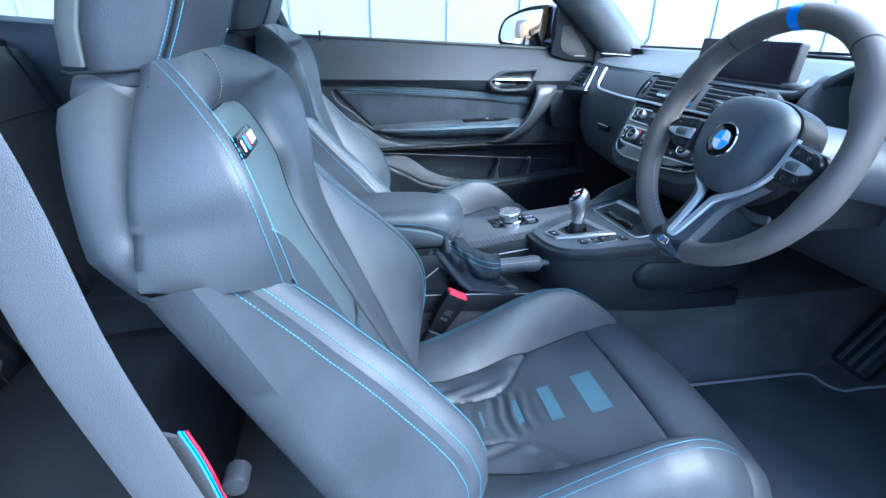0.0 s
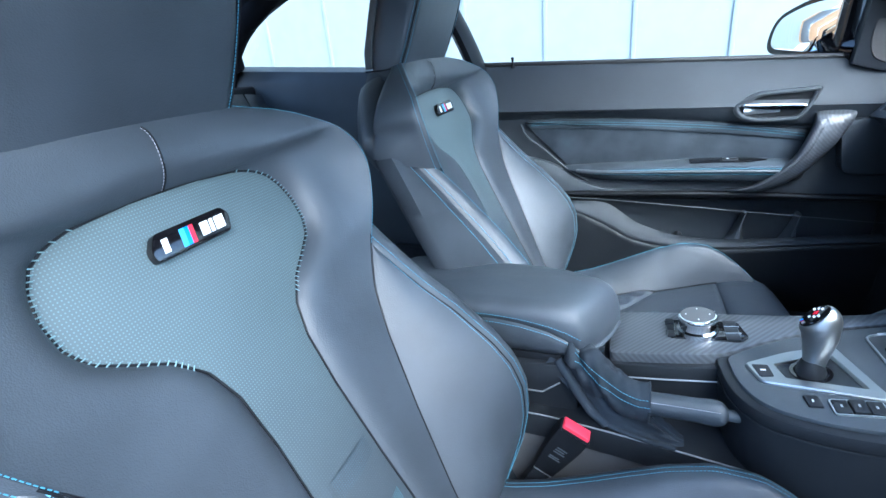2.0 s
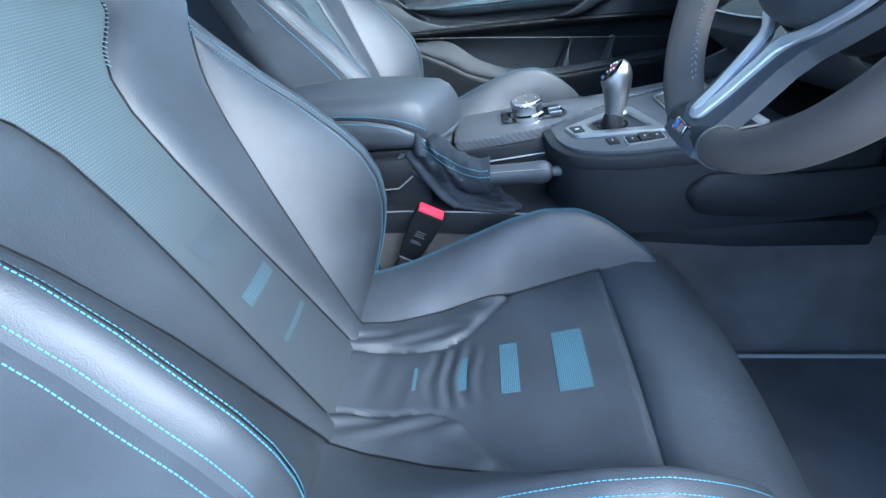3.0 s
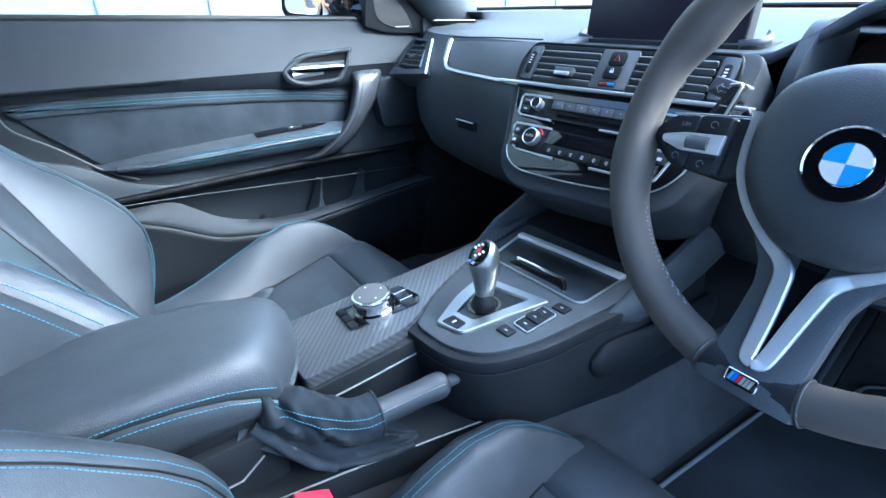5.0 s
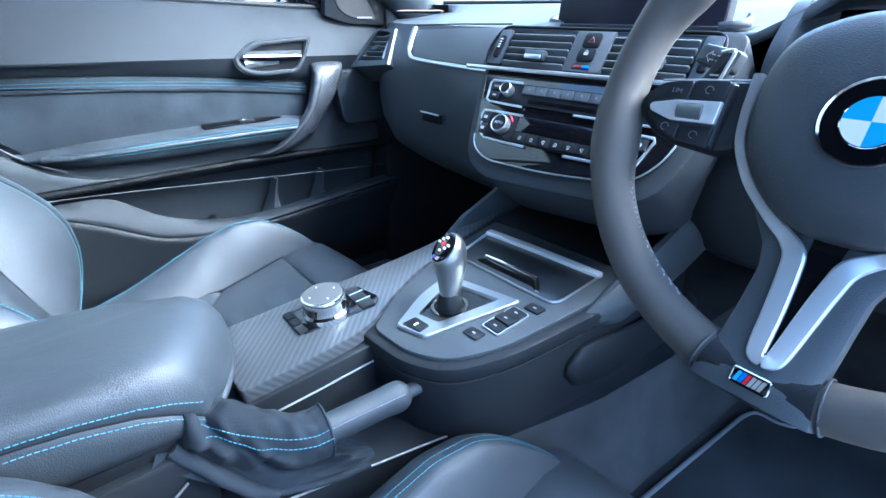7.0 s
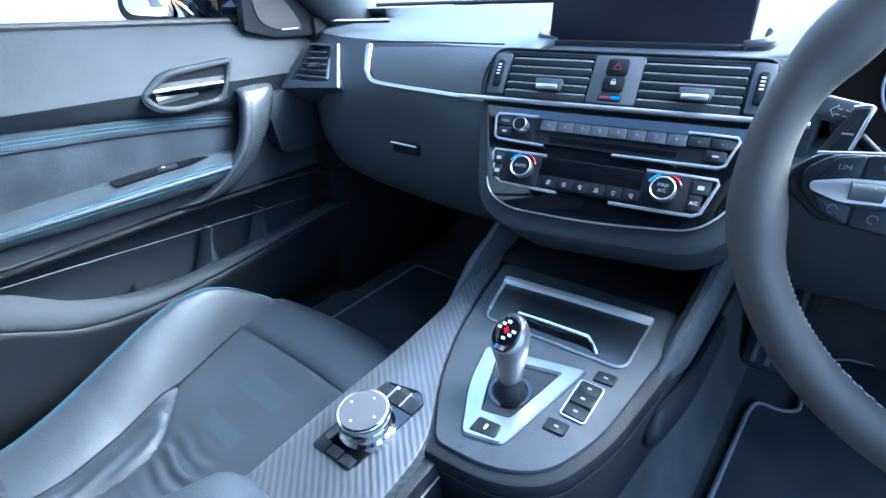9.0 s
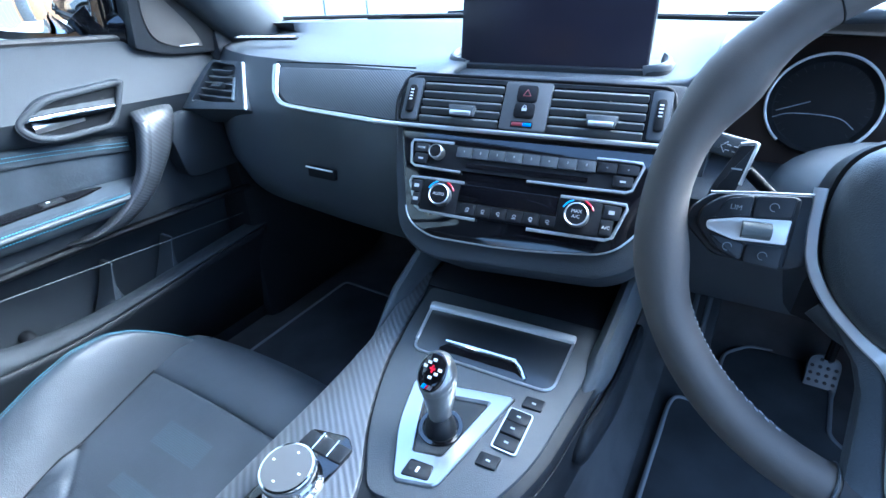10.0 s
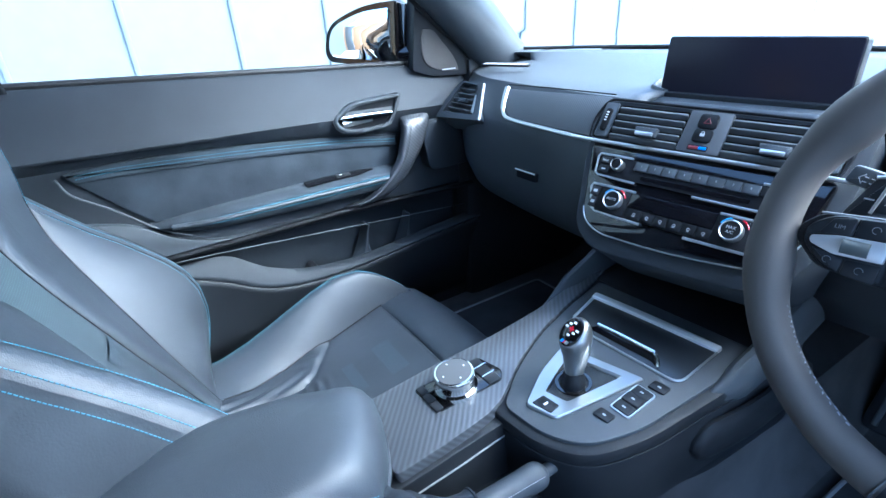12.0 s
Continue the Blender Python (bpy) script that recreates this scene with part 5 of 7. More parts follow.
# loose tent of the gaiter falling onto the tray
tent = []
for k in range(46):
    u = k / 45
    y = -0.205 + 0.180 * u
    zt = interp([(0, 0.606), (0.3, 0.588), (0.5, 0.570), (0.66, 0.552), (0.82, 0.530), (1, 0.514)], u, 1)
    xt = 0.026 + 0.042 * u
    xr = interp([(0, 0.044), (0.4, 0.060), (0.7, 0.073), (0.9, 0.080), (1, 0.074)], u, 1)
    zr = interp([(0, 0.596), (0.15, 0.566), (0.40, 0.513), (1, 0.5095)], u, 1)
    xl = interp([(0, -0.02), (0.5, 0.0), (1, 0.052)], u, 1)
    row = []
    for i in range(33):
        v = i / 32 * 2 - 1
        x = xt + (xr - xt) * v if v > 0 else xt + (xl - xt) * -v
        e = abs(v)
        z = zt + ((zr if v > 0 else 0.5095) - zt) * (0.35 * e + 0.65 * e ** 2.2)
        fade = math.sin(math.pi * min(1.0, e * 1.05)) * min(1.0, max(0.0, u - 0.15) * 4) * min(1.0, (1 - u) * 5)
        lift = fade * (0.0080 * math.sin(7.5 * e - 11 * u + 0.6) + 0.0040 * math.sin(19 * e + 23 * u))
        row.append(Vector((x + (0.8 if v > 0 else -0.8) * lift, y - 0.012 * e * (1 - u) + 0.3 * lift, max(0.5095, z + 0.7 * lift))))
    tent.append(row)
part("gaiter_skirt", grid(tent), SUEDE, gob, "slack suede falling in folds", angle=80)
for pts, r0 in (([(0.040, -0.200, 0.602), (0.054, -0.172, 0.566), (0.060, -0.150, 0.536), (0.061, -0.128, 0.515)], 0.0085), ([(0.060, -0.128, 0.514), (0.070, -0.100, 0.513), (0.079, -0.066, 0.512), (0.082, -0.036, 0.5105)], 0.0045)):
    ln = spline(pts, 24)
    part("gaiter_fold", tube(ln, [r0 * (0.55 + 0.5 * math.sin(math.pi * (0.10 + 0.8 * i / 23)) + 0.10 * math.sin(i * 0.9)) for i in range(24)], 14, [r0 * 0.8] * 24), SUEDE, gob, "soft suede fold")

# ---- dashboard ----
STACK = Frame((0.01, 0.287, 0.80), (0.9925, 0.122, 0), (-0.07, 0.577, 0.814))
dash = thing("dashboard", (0.0, 0.5, 0.6), "dark grey dashboard with carbon and silver trim", "dashboard")


def dash_pt(x):
    """How far the dash face bows back towards the cabin at x."""
    return 0.338 + (0.02 * ((-0.16 - x) / 0.32) ** 2 if x < -0.16 else 0.0) + (0.03 * ((-0.48 - x) / 0.16) ** 2 if x < -0.48 else 0.0)


rows = []
for x in [-0.665 + i * 0.0305 for i in range(19)]:
    y0 = dash_pt(x)
    g = max(0.0, (x + 0.28) / 0.16)
    rows.append([Vector((x, y, z)) for y, z in ((0.78 - 0.22 * (x / 0.66) ** 2, 0.956), (0.66 - 0.12 * (x / 0.66) ** 2, 0.956), (y0 + 0.19, 0.940), (y0 + 0.11, 0.929), (y0 + 0.060, 0.925), (y0 + 0.042, 0.920),
                 (y0 + 0.014, 0.878), (y0 + 0.003, 0.858), (y0 - 0.001 - 0.012 * g, 0.838), (y0 + 0.004 - 0.02 * g, 0.80), (y0 + 0.004 - 0.02 * g, 0.765), (y0 + 0.010, 0.72), (y0 + 0.035, 0.67), (y0 + 0.085, 0.635), (y0 + 0.22, 0.63))])
thick(part("left_dash", grid(rows), SOFT, dash, "soft grey dash ahead of the passenger", angle=35), 0.012, -1.0)
# middle and right upper dash
rows = []
for x in [-0.118 + i * 0.0305 for i in range(26)]:
    yy = 0.372 + 0.122 * min(x, 0.2)
    h = math.exp(-((x - 0.365) / 0.175) ** 6)
    rows.append([Vector((x, y, z)) for y, z in ((0.79 - 0.22 * (x / 0.66) ** 2, 0.956), (0.68 - 0.1 * (x / 0.66) ** 2, 0.957 + 0.010 * h), (0.60, 0.944 + 0.040 * h), (yy + 0.14 + 0.01 * h, 0.927 + 0.064 * h), (yy + 0.09 + 0.03 * h, 0.920 + 0.074 * h), (yy + 0.055 + 0.04 * h, 0.918 + 0.074 * h), (yy + 0.042 + 0.045 * h, 0.915 + 0.073 * h))])
thick(part("upper_dash", grid(rows), SOFT, dash, "soft grey upper dash", angle=45), 0.012)
# carbon trim and silver strip on the passenger side
DL = Frame((-0.3, 0.341, 0.861), (1, -0.03, 0), (0, 0.52, 0.854))
tr = rounded([(-0.075, 0.004), (0.13, 0.003), (0.16, 0.062), (0.13, 0.069), (-0.115, 0.058), (-0.103, 0.022)], [0.02, 0.001, 0.01, 0.01, 0.006, 0.02], 5)
part("dash_trim", plate(DL, tr, -0.014, 0.004, 0.002), FINECARBON, dash, "fine carbon weave dash trim")
line = spline([DL(-0.118, 0.060, 0.004), DL(-0.106, 0.024, 0.006), DL(-0.090, 0.006, 0.007), DL(-0.06, 0.0, 0.007), DL(0.05, -0.002, 0.006), DL(0.142, -0.003, 0.006)], 30)
wd = [0.006] * 4 + [0.0052] * 4 + [0.0035] * 22
part("silver_strip", tube(line, wd, 8, [w * 0.8 for w in wd], up=(0, -0.8, 0.6)), SATIN, dash, "curved satin silver strip")
part("top_seam", tube([DL(-0.12, 0.066, 0.003), DL(0.0, 0.0705, 0.003), DL(0.14, 0.0735, 0.003)], 0.0012, 6), DARK, dash)
# passenger corner vent
LV = Frame((-0.560, 0.384, 0.868), (1, -0.21, -0.05), (0.25, 0.56, 0.80))
lvo = rounded([(-0.122, -0.068), (0.094, -0.026), (0.024, 0.048), (-0.086, 0.036)], [0.02, 0.01, 0.012, 0.02], 5)
lvi = rounded([(-0.089, -0.047), (0.056, -0.021), (0.006, 0.039), (-0.072, 0.034)], [0.008, 0.008, 0.008, 0.012], 5)
pv = part("corner_vent", plate(LV, lvo, -0.05, 0.008, hole=lvi), SOFT, dash, "passenger air vent")
part("vent_hole", plate(LV, lvi, -0.03, -0.024), DARK, pv)
for k in range(6):
    y0 = -0.034 + 0.0122 * k
    part("slat", plate(Frame(LV(0, y0, 0.0), LV.r + LV.u * 0.12, LV.u * 0.45 + LV.n * 0.88), rect(-0.083 + 0.003 * k, 0.046 - 0.0095 * k, -0.010, 0.006, 0.002), 0.0, 0.0032, 0.0010), VENTM, pv)
part("vent_edge", plate(LV, rounded([(0.088, -0.028), (0.095, -0.026), (0.0275, 0.048), (0.0215, 0.047)], 0.003, 3), 0.006, 0.0100, 0.002), SPOKEM, pv, "satin silver vent edge")
part("vent_wheel", plate(LV, rounded([(0.034, -0.020), (0.044, -0.019), (0.018, 0.020), (0.010, 0.019)], 0.004, 3), -0.01, 0.006, 0.002), SATIN, pv)
part("vent_tab", plate(LV, rounded([(-0.040, -0.012), (-0.006, -0.006), (-0.002, 0.004), (-0.030, 0.000)], 0.002, 3), 0.002, 0.012, 0.001), SOFT, pv)
part("glovebox_latch", plate(Frame((-0.318, 0.336, 0.765), (1, 0, 0), (0, 0.1, 1)), rect(-0.027, 0.027, -0.006, 0.011, 0.003), -0.004, 0.002, 0.001), DARK, dash, "glovebox latch")
part("latch_edge", tube([(-0.345, 0.331, 0.776), (-0.291, 0.331, 0.776)], 0.0015, 6), SATIN, dash)
DF = Frame((-0.525, 0.455, 0.9415), (0.9, 0.3, 0), (-0.3, 0.9, 0.1))
df = part("defroster", plate(DF, rect(-0.06, 0.06, -0.007, 0.007, 0.004), -0.002, 0.002, 0.001), DARK, dash, "slotted defroster vent")
for k in range(11):
    part("slat", plate(DF, [(-0.055 + k * 0.010, -0.005), (-0.050 + k * 0.010, -0.005), (-0.046 + k * 0.010, 0.005), (-0.051 + k * 0.010, 0.005)], 0.0019, 0.0030), GREYMARK, df, smooth=False)

# centre stack
body = rounded([(-0.170, 0.152), (0.175, 0.156), (0.175, 0.02), (0.150, -0.045), (0.115, -0.064), (-0.085, -0.075), (-0.128, -0.050), (-0.160, 0.06)], [0.02, 0.02, 0.02, 0.03, 0.03, 0.03, 0.03, 0.03], 5)
part("stack_body", plate(STACK, body, -0.12, -0.004, 0.006), DOORM, dash, "dark grey centre stack surround")
gl = rounded([(-0.150, 0.078), (0.158, 0.080), (0.150, 0.0), (0.122, -0.036), (0.02, -0.049), (-0.084, -0.050), (-0.116, -0.034)], [0.008, 0.008, 0.03, 0.025, 0.05, 0.02, 0.02], 5)
glo = part("gloss_panel", plate(STACK, gl, -0.006, 0.002, 0.0015), GLOSS, dash, "gloss black control panel")
part("panel_line", tube([STACK(x, y, 0.001) for x, y in gl if y < 0.06], 0.0012, 6), SATIN, glo)
part("strip", tube([STACK(-0.19, 0.0815, 0.004), STACK(-0.05, 0.0812, 0.006), STACK(0.15, 0.0825, 0.006), STACK(0.19, 0.083, 0.004)], 0.0034, 8, 0.0028), SATIN, dash, "satin silver strip under the vents")

# centre vents
cv = thing("centre_vents", STACK(0, 0.112, -0.02), "pair of black slatted air vents", "air vent")
part("rim", tube([STACK(x, y, 0.001) for x, y in rounded([(-0.160, 0.0855), (0.154, 0.0855), (0.160, 0.110), (0.153, 0.1475), (-0.153, 0.1495), (-0.166, 0.118)], [0.006, 0.006, 0.02, 0.012, 0.012, 0.02], 4)], 0.0022, 8, closed=True), DARK, cv, "black vent rim")
part("housing", plate(STACK, rounded([(-0.157, 0.087), (0.151, 0.087), (0.156, 0.110), (0.150, 0.145), (-0.150, 0.147), (-0.163, 0.118)], [0.006, 0.006, 0.02, 0.012, 0.012, 0.02], 4), -0.02, 0.001, 0.001), DARK, cv)
for x0, x1 in ((-0.130, -0.027), (0.028, 0.131)):
    part("vent_mouth", plate(STACK, rect(x0, x1, 0.090, 0.141, 0.004), 0.0008, 0.0016), GLOSS, cv)
    for k in range(5):
        y = 0.0915 + k * 0.0103
        fr = Frame(STACK(0, y, 0.001), STACK.r, STACK.u * 0.72 + STACK.n * 0.69)
        part("slat", plate(fr, rect(x0 + 0.001, x1 - 0.001, -0.005, 0.0055, 0.002), -0.0012, 0.0026, 0.0014), VENTM, cv)
for x in (-0.073, 0.087):
    tb = part("vent_tab", plate(STACK, rounded([(x - 0.014, 0.097), (x + 0.014, 0.097), (x + 0.017, 0.109), (x - 0.017, 0.109)], 0.002, 3), 0.005, 0.013, 0.0015), SOFT, cv)
    part("tab_edge", plate(STACK, rect(x - 0.013, x + 0.013, 0.0962, 0.1012, 0.001), 0.012, 0.0150, 0.0008), SATIN, tb)
for x, w in ((-0.1435, 0.022), (0.1435, 0.020)):
    part("side_plate", plate(STACK, rect(x - w / 2, x + w / 2, 0.089, 0.143, 0.004), 0.0, 0.004, 0.001), SOFT, cv)
    wh = part("vent_wheel", plate(STACK, rect(x - 0.005, x + 0.005, 0.098, 0.133, 0.004), 0.003, 0.0075, 0.002), DARK, cv)
    for k in range(4):
        part("wheel_mark", plate(STACK, rect(x - 0.002, x + 0.002, 0.113 + k * 0.004, 0.1145 + k * 0.004), 0.0076, 0.0080), WHITE, wh, smooth=False)
hz = part("switch_plate", plate(STACK, rect(-0.026, 0.0285, 0.0865, 0.1435, 0.003), 0.0, 0.0055, 0.001), VENTM, cv, "grey switch plate")
hzb = part("hazard_button", plate(STACK, rect(-0.011, 0.013, 0.1195, 0.1395, 0.005), 0.005, 0.0078, 0.001), DARK, hz)
tri_ = [(-0.0034, 0.1262), (0.0054, 0.1262), (0.0010, 0.1338)]
tri_ = [(p[0] + (q[0] - p[0]) * k / 6, p[1] + (q[1] - p[1]) * k / 6) for p, q in zip(tri_, tri_[1:] + tri_[:1]) for k in range(6)]
part("triangle", tube([STACK(x, y, 0.0081) for x, y in tri_], 0.00045, 5, up=STACK.n, closed=True), DARKRED, hzb, smooth=False)
lk = part("lock_button", plate(STACK, rect(-0.011, 0.013, 0.1005, 0.1188, 0.005), 0.005, 0.0078, 0.001), DARK, hz)
part("lock_mark", plate(STACK, rect(-0.0018, 0.0038, 0.1085, 0.1120), 0.0082, 0.0086), GREYMARK, lk, smooth=False)
part("lock_bow", tube([STACK(x, y, 0.0084) for x, y in ((-0.0008, 0.1120), (-0.0006, 0.1140), (0.001, 0.1150), (0.0026, 0.1140), (0.0028, 0.1120))], 0.00045, 5), GREYMARK, lk)
part("temperature_wheel", plate(STACK, rect(-0.0125, 0.0135, 0.0895, 0.0972, 0.002), 0.005, 0.0060, 0.0006), DARK, hz)
part("temperature_blue", plate(STACK, rect(0.002, 0.012, 0.0912, 0.0955, 0.001), 0.005, 0.0066, 0.0008), BLUE, hz)
part("temperature_red", plate(STACK, rect(-0.011, 0.002, 0.0912, 0.0955, 0.001), 0.005, 0.0066, 0.0008), DARKRED, hz)


def knob(parent, x, y, r, text):
    k = part("knob", lathe(STACK, [(r, 0.004), (r, 0.014), (r * 0.97, 0.0160), (r * 0.91, 0.0166), (r * 0.86, 0.0160), (r * 0.85, 0.012)], 32, x, y), SATIN, parent, "silver ringed knob")
    part("knob_face", lathe(STACK, [(r * 0.845, 0.012), (r * 0.845, 0.0156), (0.001, 0.0162)], 28, x, y), DARK, k)
    for i, t in enumerate(text):
        words(t, STACK, x, y + (len(text) - 1) * 0.0028 - i * 0.0056, 0.0164, r * 0.40, GREYMARK, k)
    return k


radio = thing("radio", STACK(0, 0.047, 0), "radio control strip with silver frame", "radio")
ri = rounded([(-0.1165, 0.0325), (0.1235, 0.0325), (0.1325, 0.0620), (-0.1250, 0.0620)], 0.005, 4)
part("frame", tube([STACK(x, y, 0.0045) for x, y in ((-0.060, 0.0300), (-0.084, 0.0305), (-0.119, 0.0318), (-0.1245, 0.0350), (-0.1295, 0.0590), (-0.1275, 0.0632), (-0.100, 0.0638), (-0.075, 0.0636))], 0.0017, 8, 0.0012, up=STACK.n), SATIN, radio, "satin silver end bracket")
part("frame", tube([STACK(x, y, 0.0045) for x, y in ((0.020, 0.0295), (0.080, 0.0298), (0.124, 0.0305), (0.1300, 0.0335), (0.1378, 0.0595), (0.1355, 0.0632), (0.110, 0.0638), (0.090, 0.0636))], 0.0017, 8, 0.0012, up=STACK.n), SATIN, radio, "satin silver end bracket")
part("face", plate(STACK, ri, 0.001, 0.0042), DARK, radio)
knob(radio, -0.092, 0.0495, 0.0085, [])
for i in range(8):
    x = -0.069 + i * 0.0200
    b = part("preset_button", plate(STACK, rect(x, x + 0.0193, 0.0475, 0.0598, 0.0012), 0.004, 0.0068, 0.0008), SOFT, radio)
    words(str(i + 1), STACK, x + 0.0097, 0.0545, 0.0069, 0.0038, GREYMARK, b)
part("disc_slot", plate(STACK, rect(-0.054, 0.084, 0.0365, 0.0415, 0.001), 0.004, 0.0050), GLOSS, radio)
for x0, x1, y0, y1, tx in ((-0.124, -0.106, 0.049, 0.0595, "MODE"), (-0.122, -0.104, 0.0355, 0.047, ""), (0.092, 0.112, 0.049, 0.0595, "<"), (0.113, 0.134, 0.049, 0.0595, ">"), (0.110, 0.130, 0.0355, 0.047, "")):
    b = part("button", plate(STACK, rect(x0, x1, y0, y1, 0.0012), 0.004, 0.0065, 0.0008), HARD, radio)
    if tx:
        words(tx, STACK, (x0 + x1) / 2, (y0 + y1) / 2, 0.0066, 0.0036, GREYMARK, b)
    else:
        part("mark", plate(STACK, rect((x0 + x1) / 2 - 0.003, (x0 + x1) / 2 + 0.003, (y0 + y1) / 2 - 0.001, (y0 + y1) / 2 + 0.001), 0.0065, 0.0069), GREYMARK, b, smooth=False)

clim = thing("climate_panel", STACK(0, 0, 0), "climate control panel with two silver knobs", "climate control")
hi = rounded([(-0.0975, -0.0195), (0.1145, -0.0205), (0.1235, 0.0165), (-0.1145, 0.0165)], 0.006, 4)
part("frame", tube([STACK(x, y, 0.0045) for x, y in ((-0.030, -0.0228), (-0.070, -0.0222), (-0.100, -0.0205), (-0.1075, -0.0165), (-0.1205, 0.0130), (-0.1190, 0.0178), (-0.090, 0.0182), (-0.052, 0.0180))], 0.0019, 8, 0.0013, up=STACK.n), SATIN, clim, "satin silver end bracket")
part("frame", tube([STACK(x, y, 0.0045) for x, y in ((0.030, -0.0235), (0.075, -0.0228), (0.113, -0.0218), (0.1195, -0.0180), (0.1293, 0.0135), (0.1275, 0.0178), (0.095, 0.0182), (0.060, 0.0180))], 0.0019, 8, 0.0013, up=STACK.n), SATIN, clim, "satin silver end bracket")
part("face", plate(STACK, hi, 0.001, 0.0042), DARK, clim)
part("display", plate(STACK, rect(-0.056, 0.058, -0.004, 0.0165, 0.001), 0.0042, 0.0050, 0.0004), GLOSS, clim, "dark climate display")
for x in (-0.079, 0.082):
    part("knob_plate", plate(STACK, rect(x - 0.0225, x + 0.0235, -0.0205, 0.0165, 0.002), 0.004, 0.0060, 0.0008), DARK, clim)
knob(clim, -0.076, -0.001, 0.0128, ["AUTO"])
knob(clim, 0.081, -0.001, 0.0128, ["MAX", "A/C"])
for x in (-0.078, 0.081):
    for a0, a1, m in ((25, 70, RED), (110, 155, LBLUE)):
        pts = [STACK(x + 0.0175 * math.cos(radians(a)), -0.001 + 0.0175 * math.sin(radians(a)), 0.0062) for a in [a0 + (a1 - a0) * i / 8 for i in range(9)]]
        part("arc_mark", tube(pts, 0.0010, 6), m, clim)
for i in range(6):
    x = -0.050 + i * 0.0185
    b = part("button", plate(STACK, rect(x, x + 0.0178, -0.0185, -0.0055, 0.0012), 0.004, 0.0056, 0.0006), DARK, clim)
    part("mark", tube([STACK(x + 0.0089 + 0.0019 * math.cos(a), -0.0118 + 0.0015 * math.sin(a), 0.0058) for a in [2 * math.pi * j / 9 for j in range(8 if i % 2 else 9)]], 0.0004, 4, closed=bool(i % 2)), GREYMARK, b, smooth=False)
    part("mark_bar", plate(STACK, rect(x + 0.0062 + 0.0012 * (i % 3), x + 0.0104 + 0.0006 * (i % 2), -0.0148, -0.0141), 0.0055, 0.0060), GREYMARK, b, smooth=False)
for x0, x1, y0, y1, tx in ((-0.117, -0.103, 0.0005, 0.0145, ""), (-0.113, -0.103, -0.0165, -0.0005, ""), (0.106, 0.124, 0.0, 0.0145, ""), (0.1055, 0.1185, -0.0175, -0.001, "A/C")):
    b = part("button", plate(STACK, rect(x0, x1, y0, y1, 0.0012), 0.004, 0.0066, 0.0008), HARD, clim)
    if tx:
        words(tx, STACK, (x0 + x1) / 2, (y0 + y1) / 2, 0.0067, 0.005, WHITE, b)
    else:
        part("mark", plate(STACK, rect((x0 + x1) / 2 - 0.003, (x0 + x1) / 2 + 0.003, (y0 + y1) / 2 - 0.002, (y0 + y1) / 2 + 0.002), 0.0066, 0.0070), GREYMARK, b, smooth=False)

# display on the dash
SC = Frame((-0.012, 0.463, 1.003), (0.992, 0.127, 0), (-0.016, 0.13, 0.99))
scr = thing("display_screen", SC(0, -0.09, -0.02), "switched off wide display standing on the dash", "screen")
part("case", plate(SC, rect(-0.120, 0.120, -0.094, 0.0, 0.005), -0.022, 0.0, 0.003), HARD, scr)
part("glass", plate(SC, rect(-0.118, 0.118, -0.091, -0.002, 0.003), -0.001, 0.0008, 0.0005), SCREENM, scr, "dark display glass")
FT = Frame((-0.010, 0.472, 0.919), (0.992, 0.127, 0), (-0.127, 0.99, 0.05))
part("foot", plate(FT, rounded([(-0.140, -0.028), (0.140, -0.028), (0.150, 0.040), (-0.150, 0.040)], 0.024, 5), -0.012, 0.008, 0.003), HARD, scr, "dark moulded foot")
for sd in (-1, 1):
    part("foot_wing", tube(spline([FT(sd * 0.112, -0.027, 0.006), FT(sd * 0.130, -0.020, 0.008), FT(sd * 0.138, -0.008, 0.010), FT(sd * 0.137, 0.004, 0.013), FT(sd * 0.131, 0.012, 0.015)], 18), [0.002 + 0.003 * math.sin(math.pi * i / 17) for i in range(18)], 10, 0.007), SOFT, scr, "raised edge beside the screen")

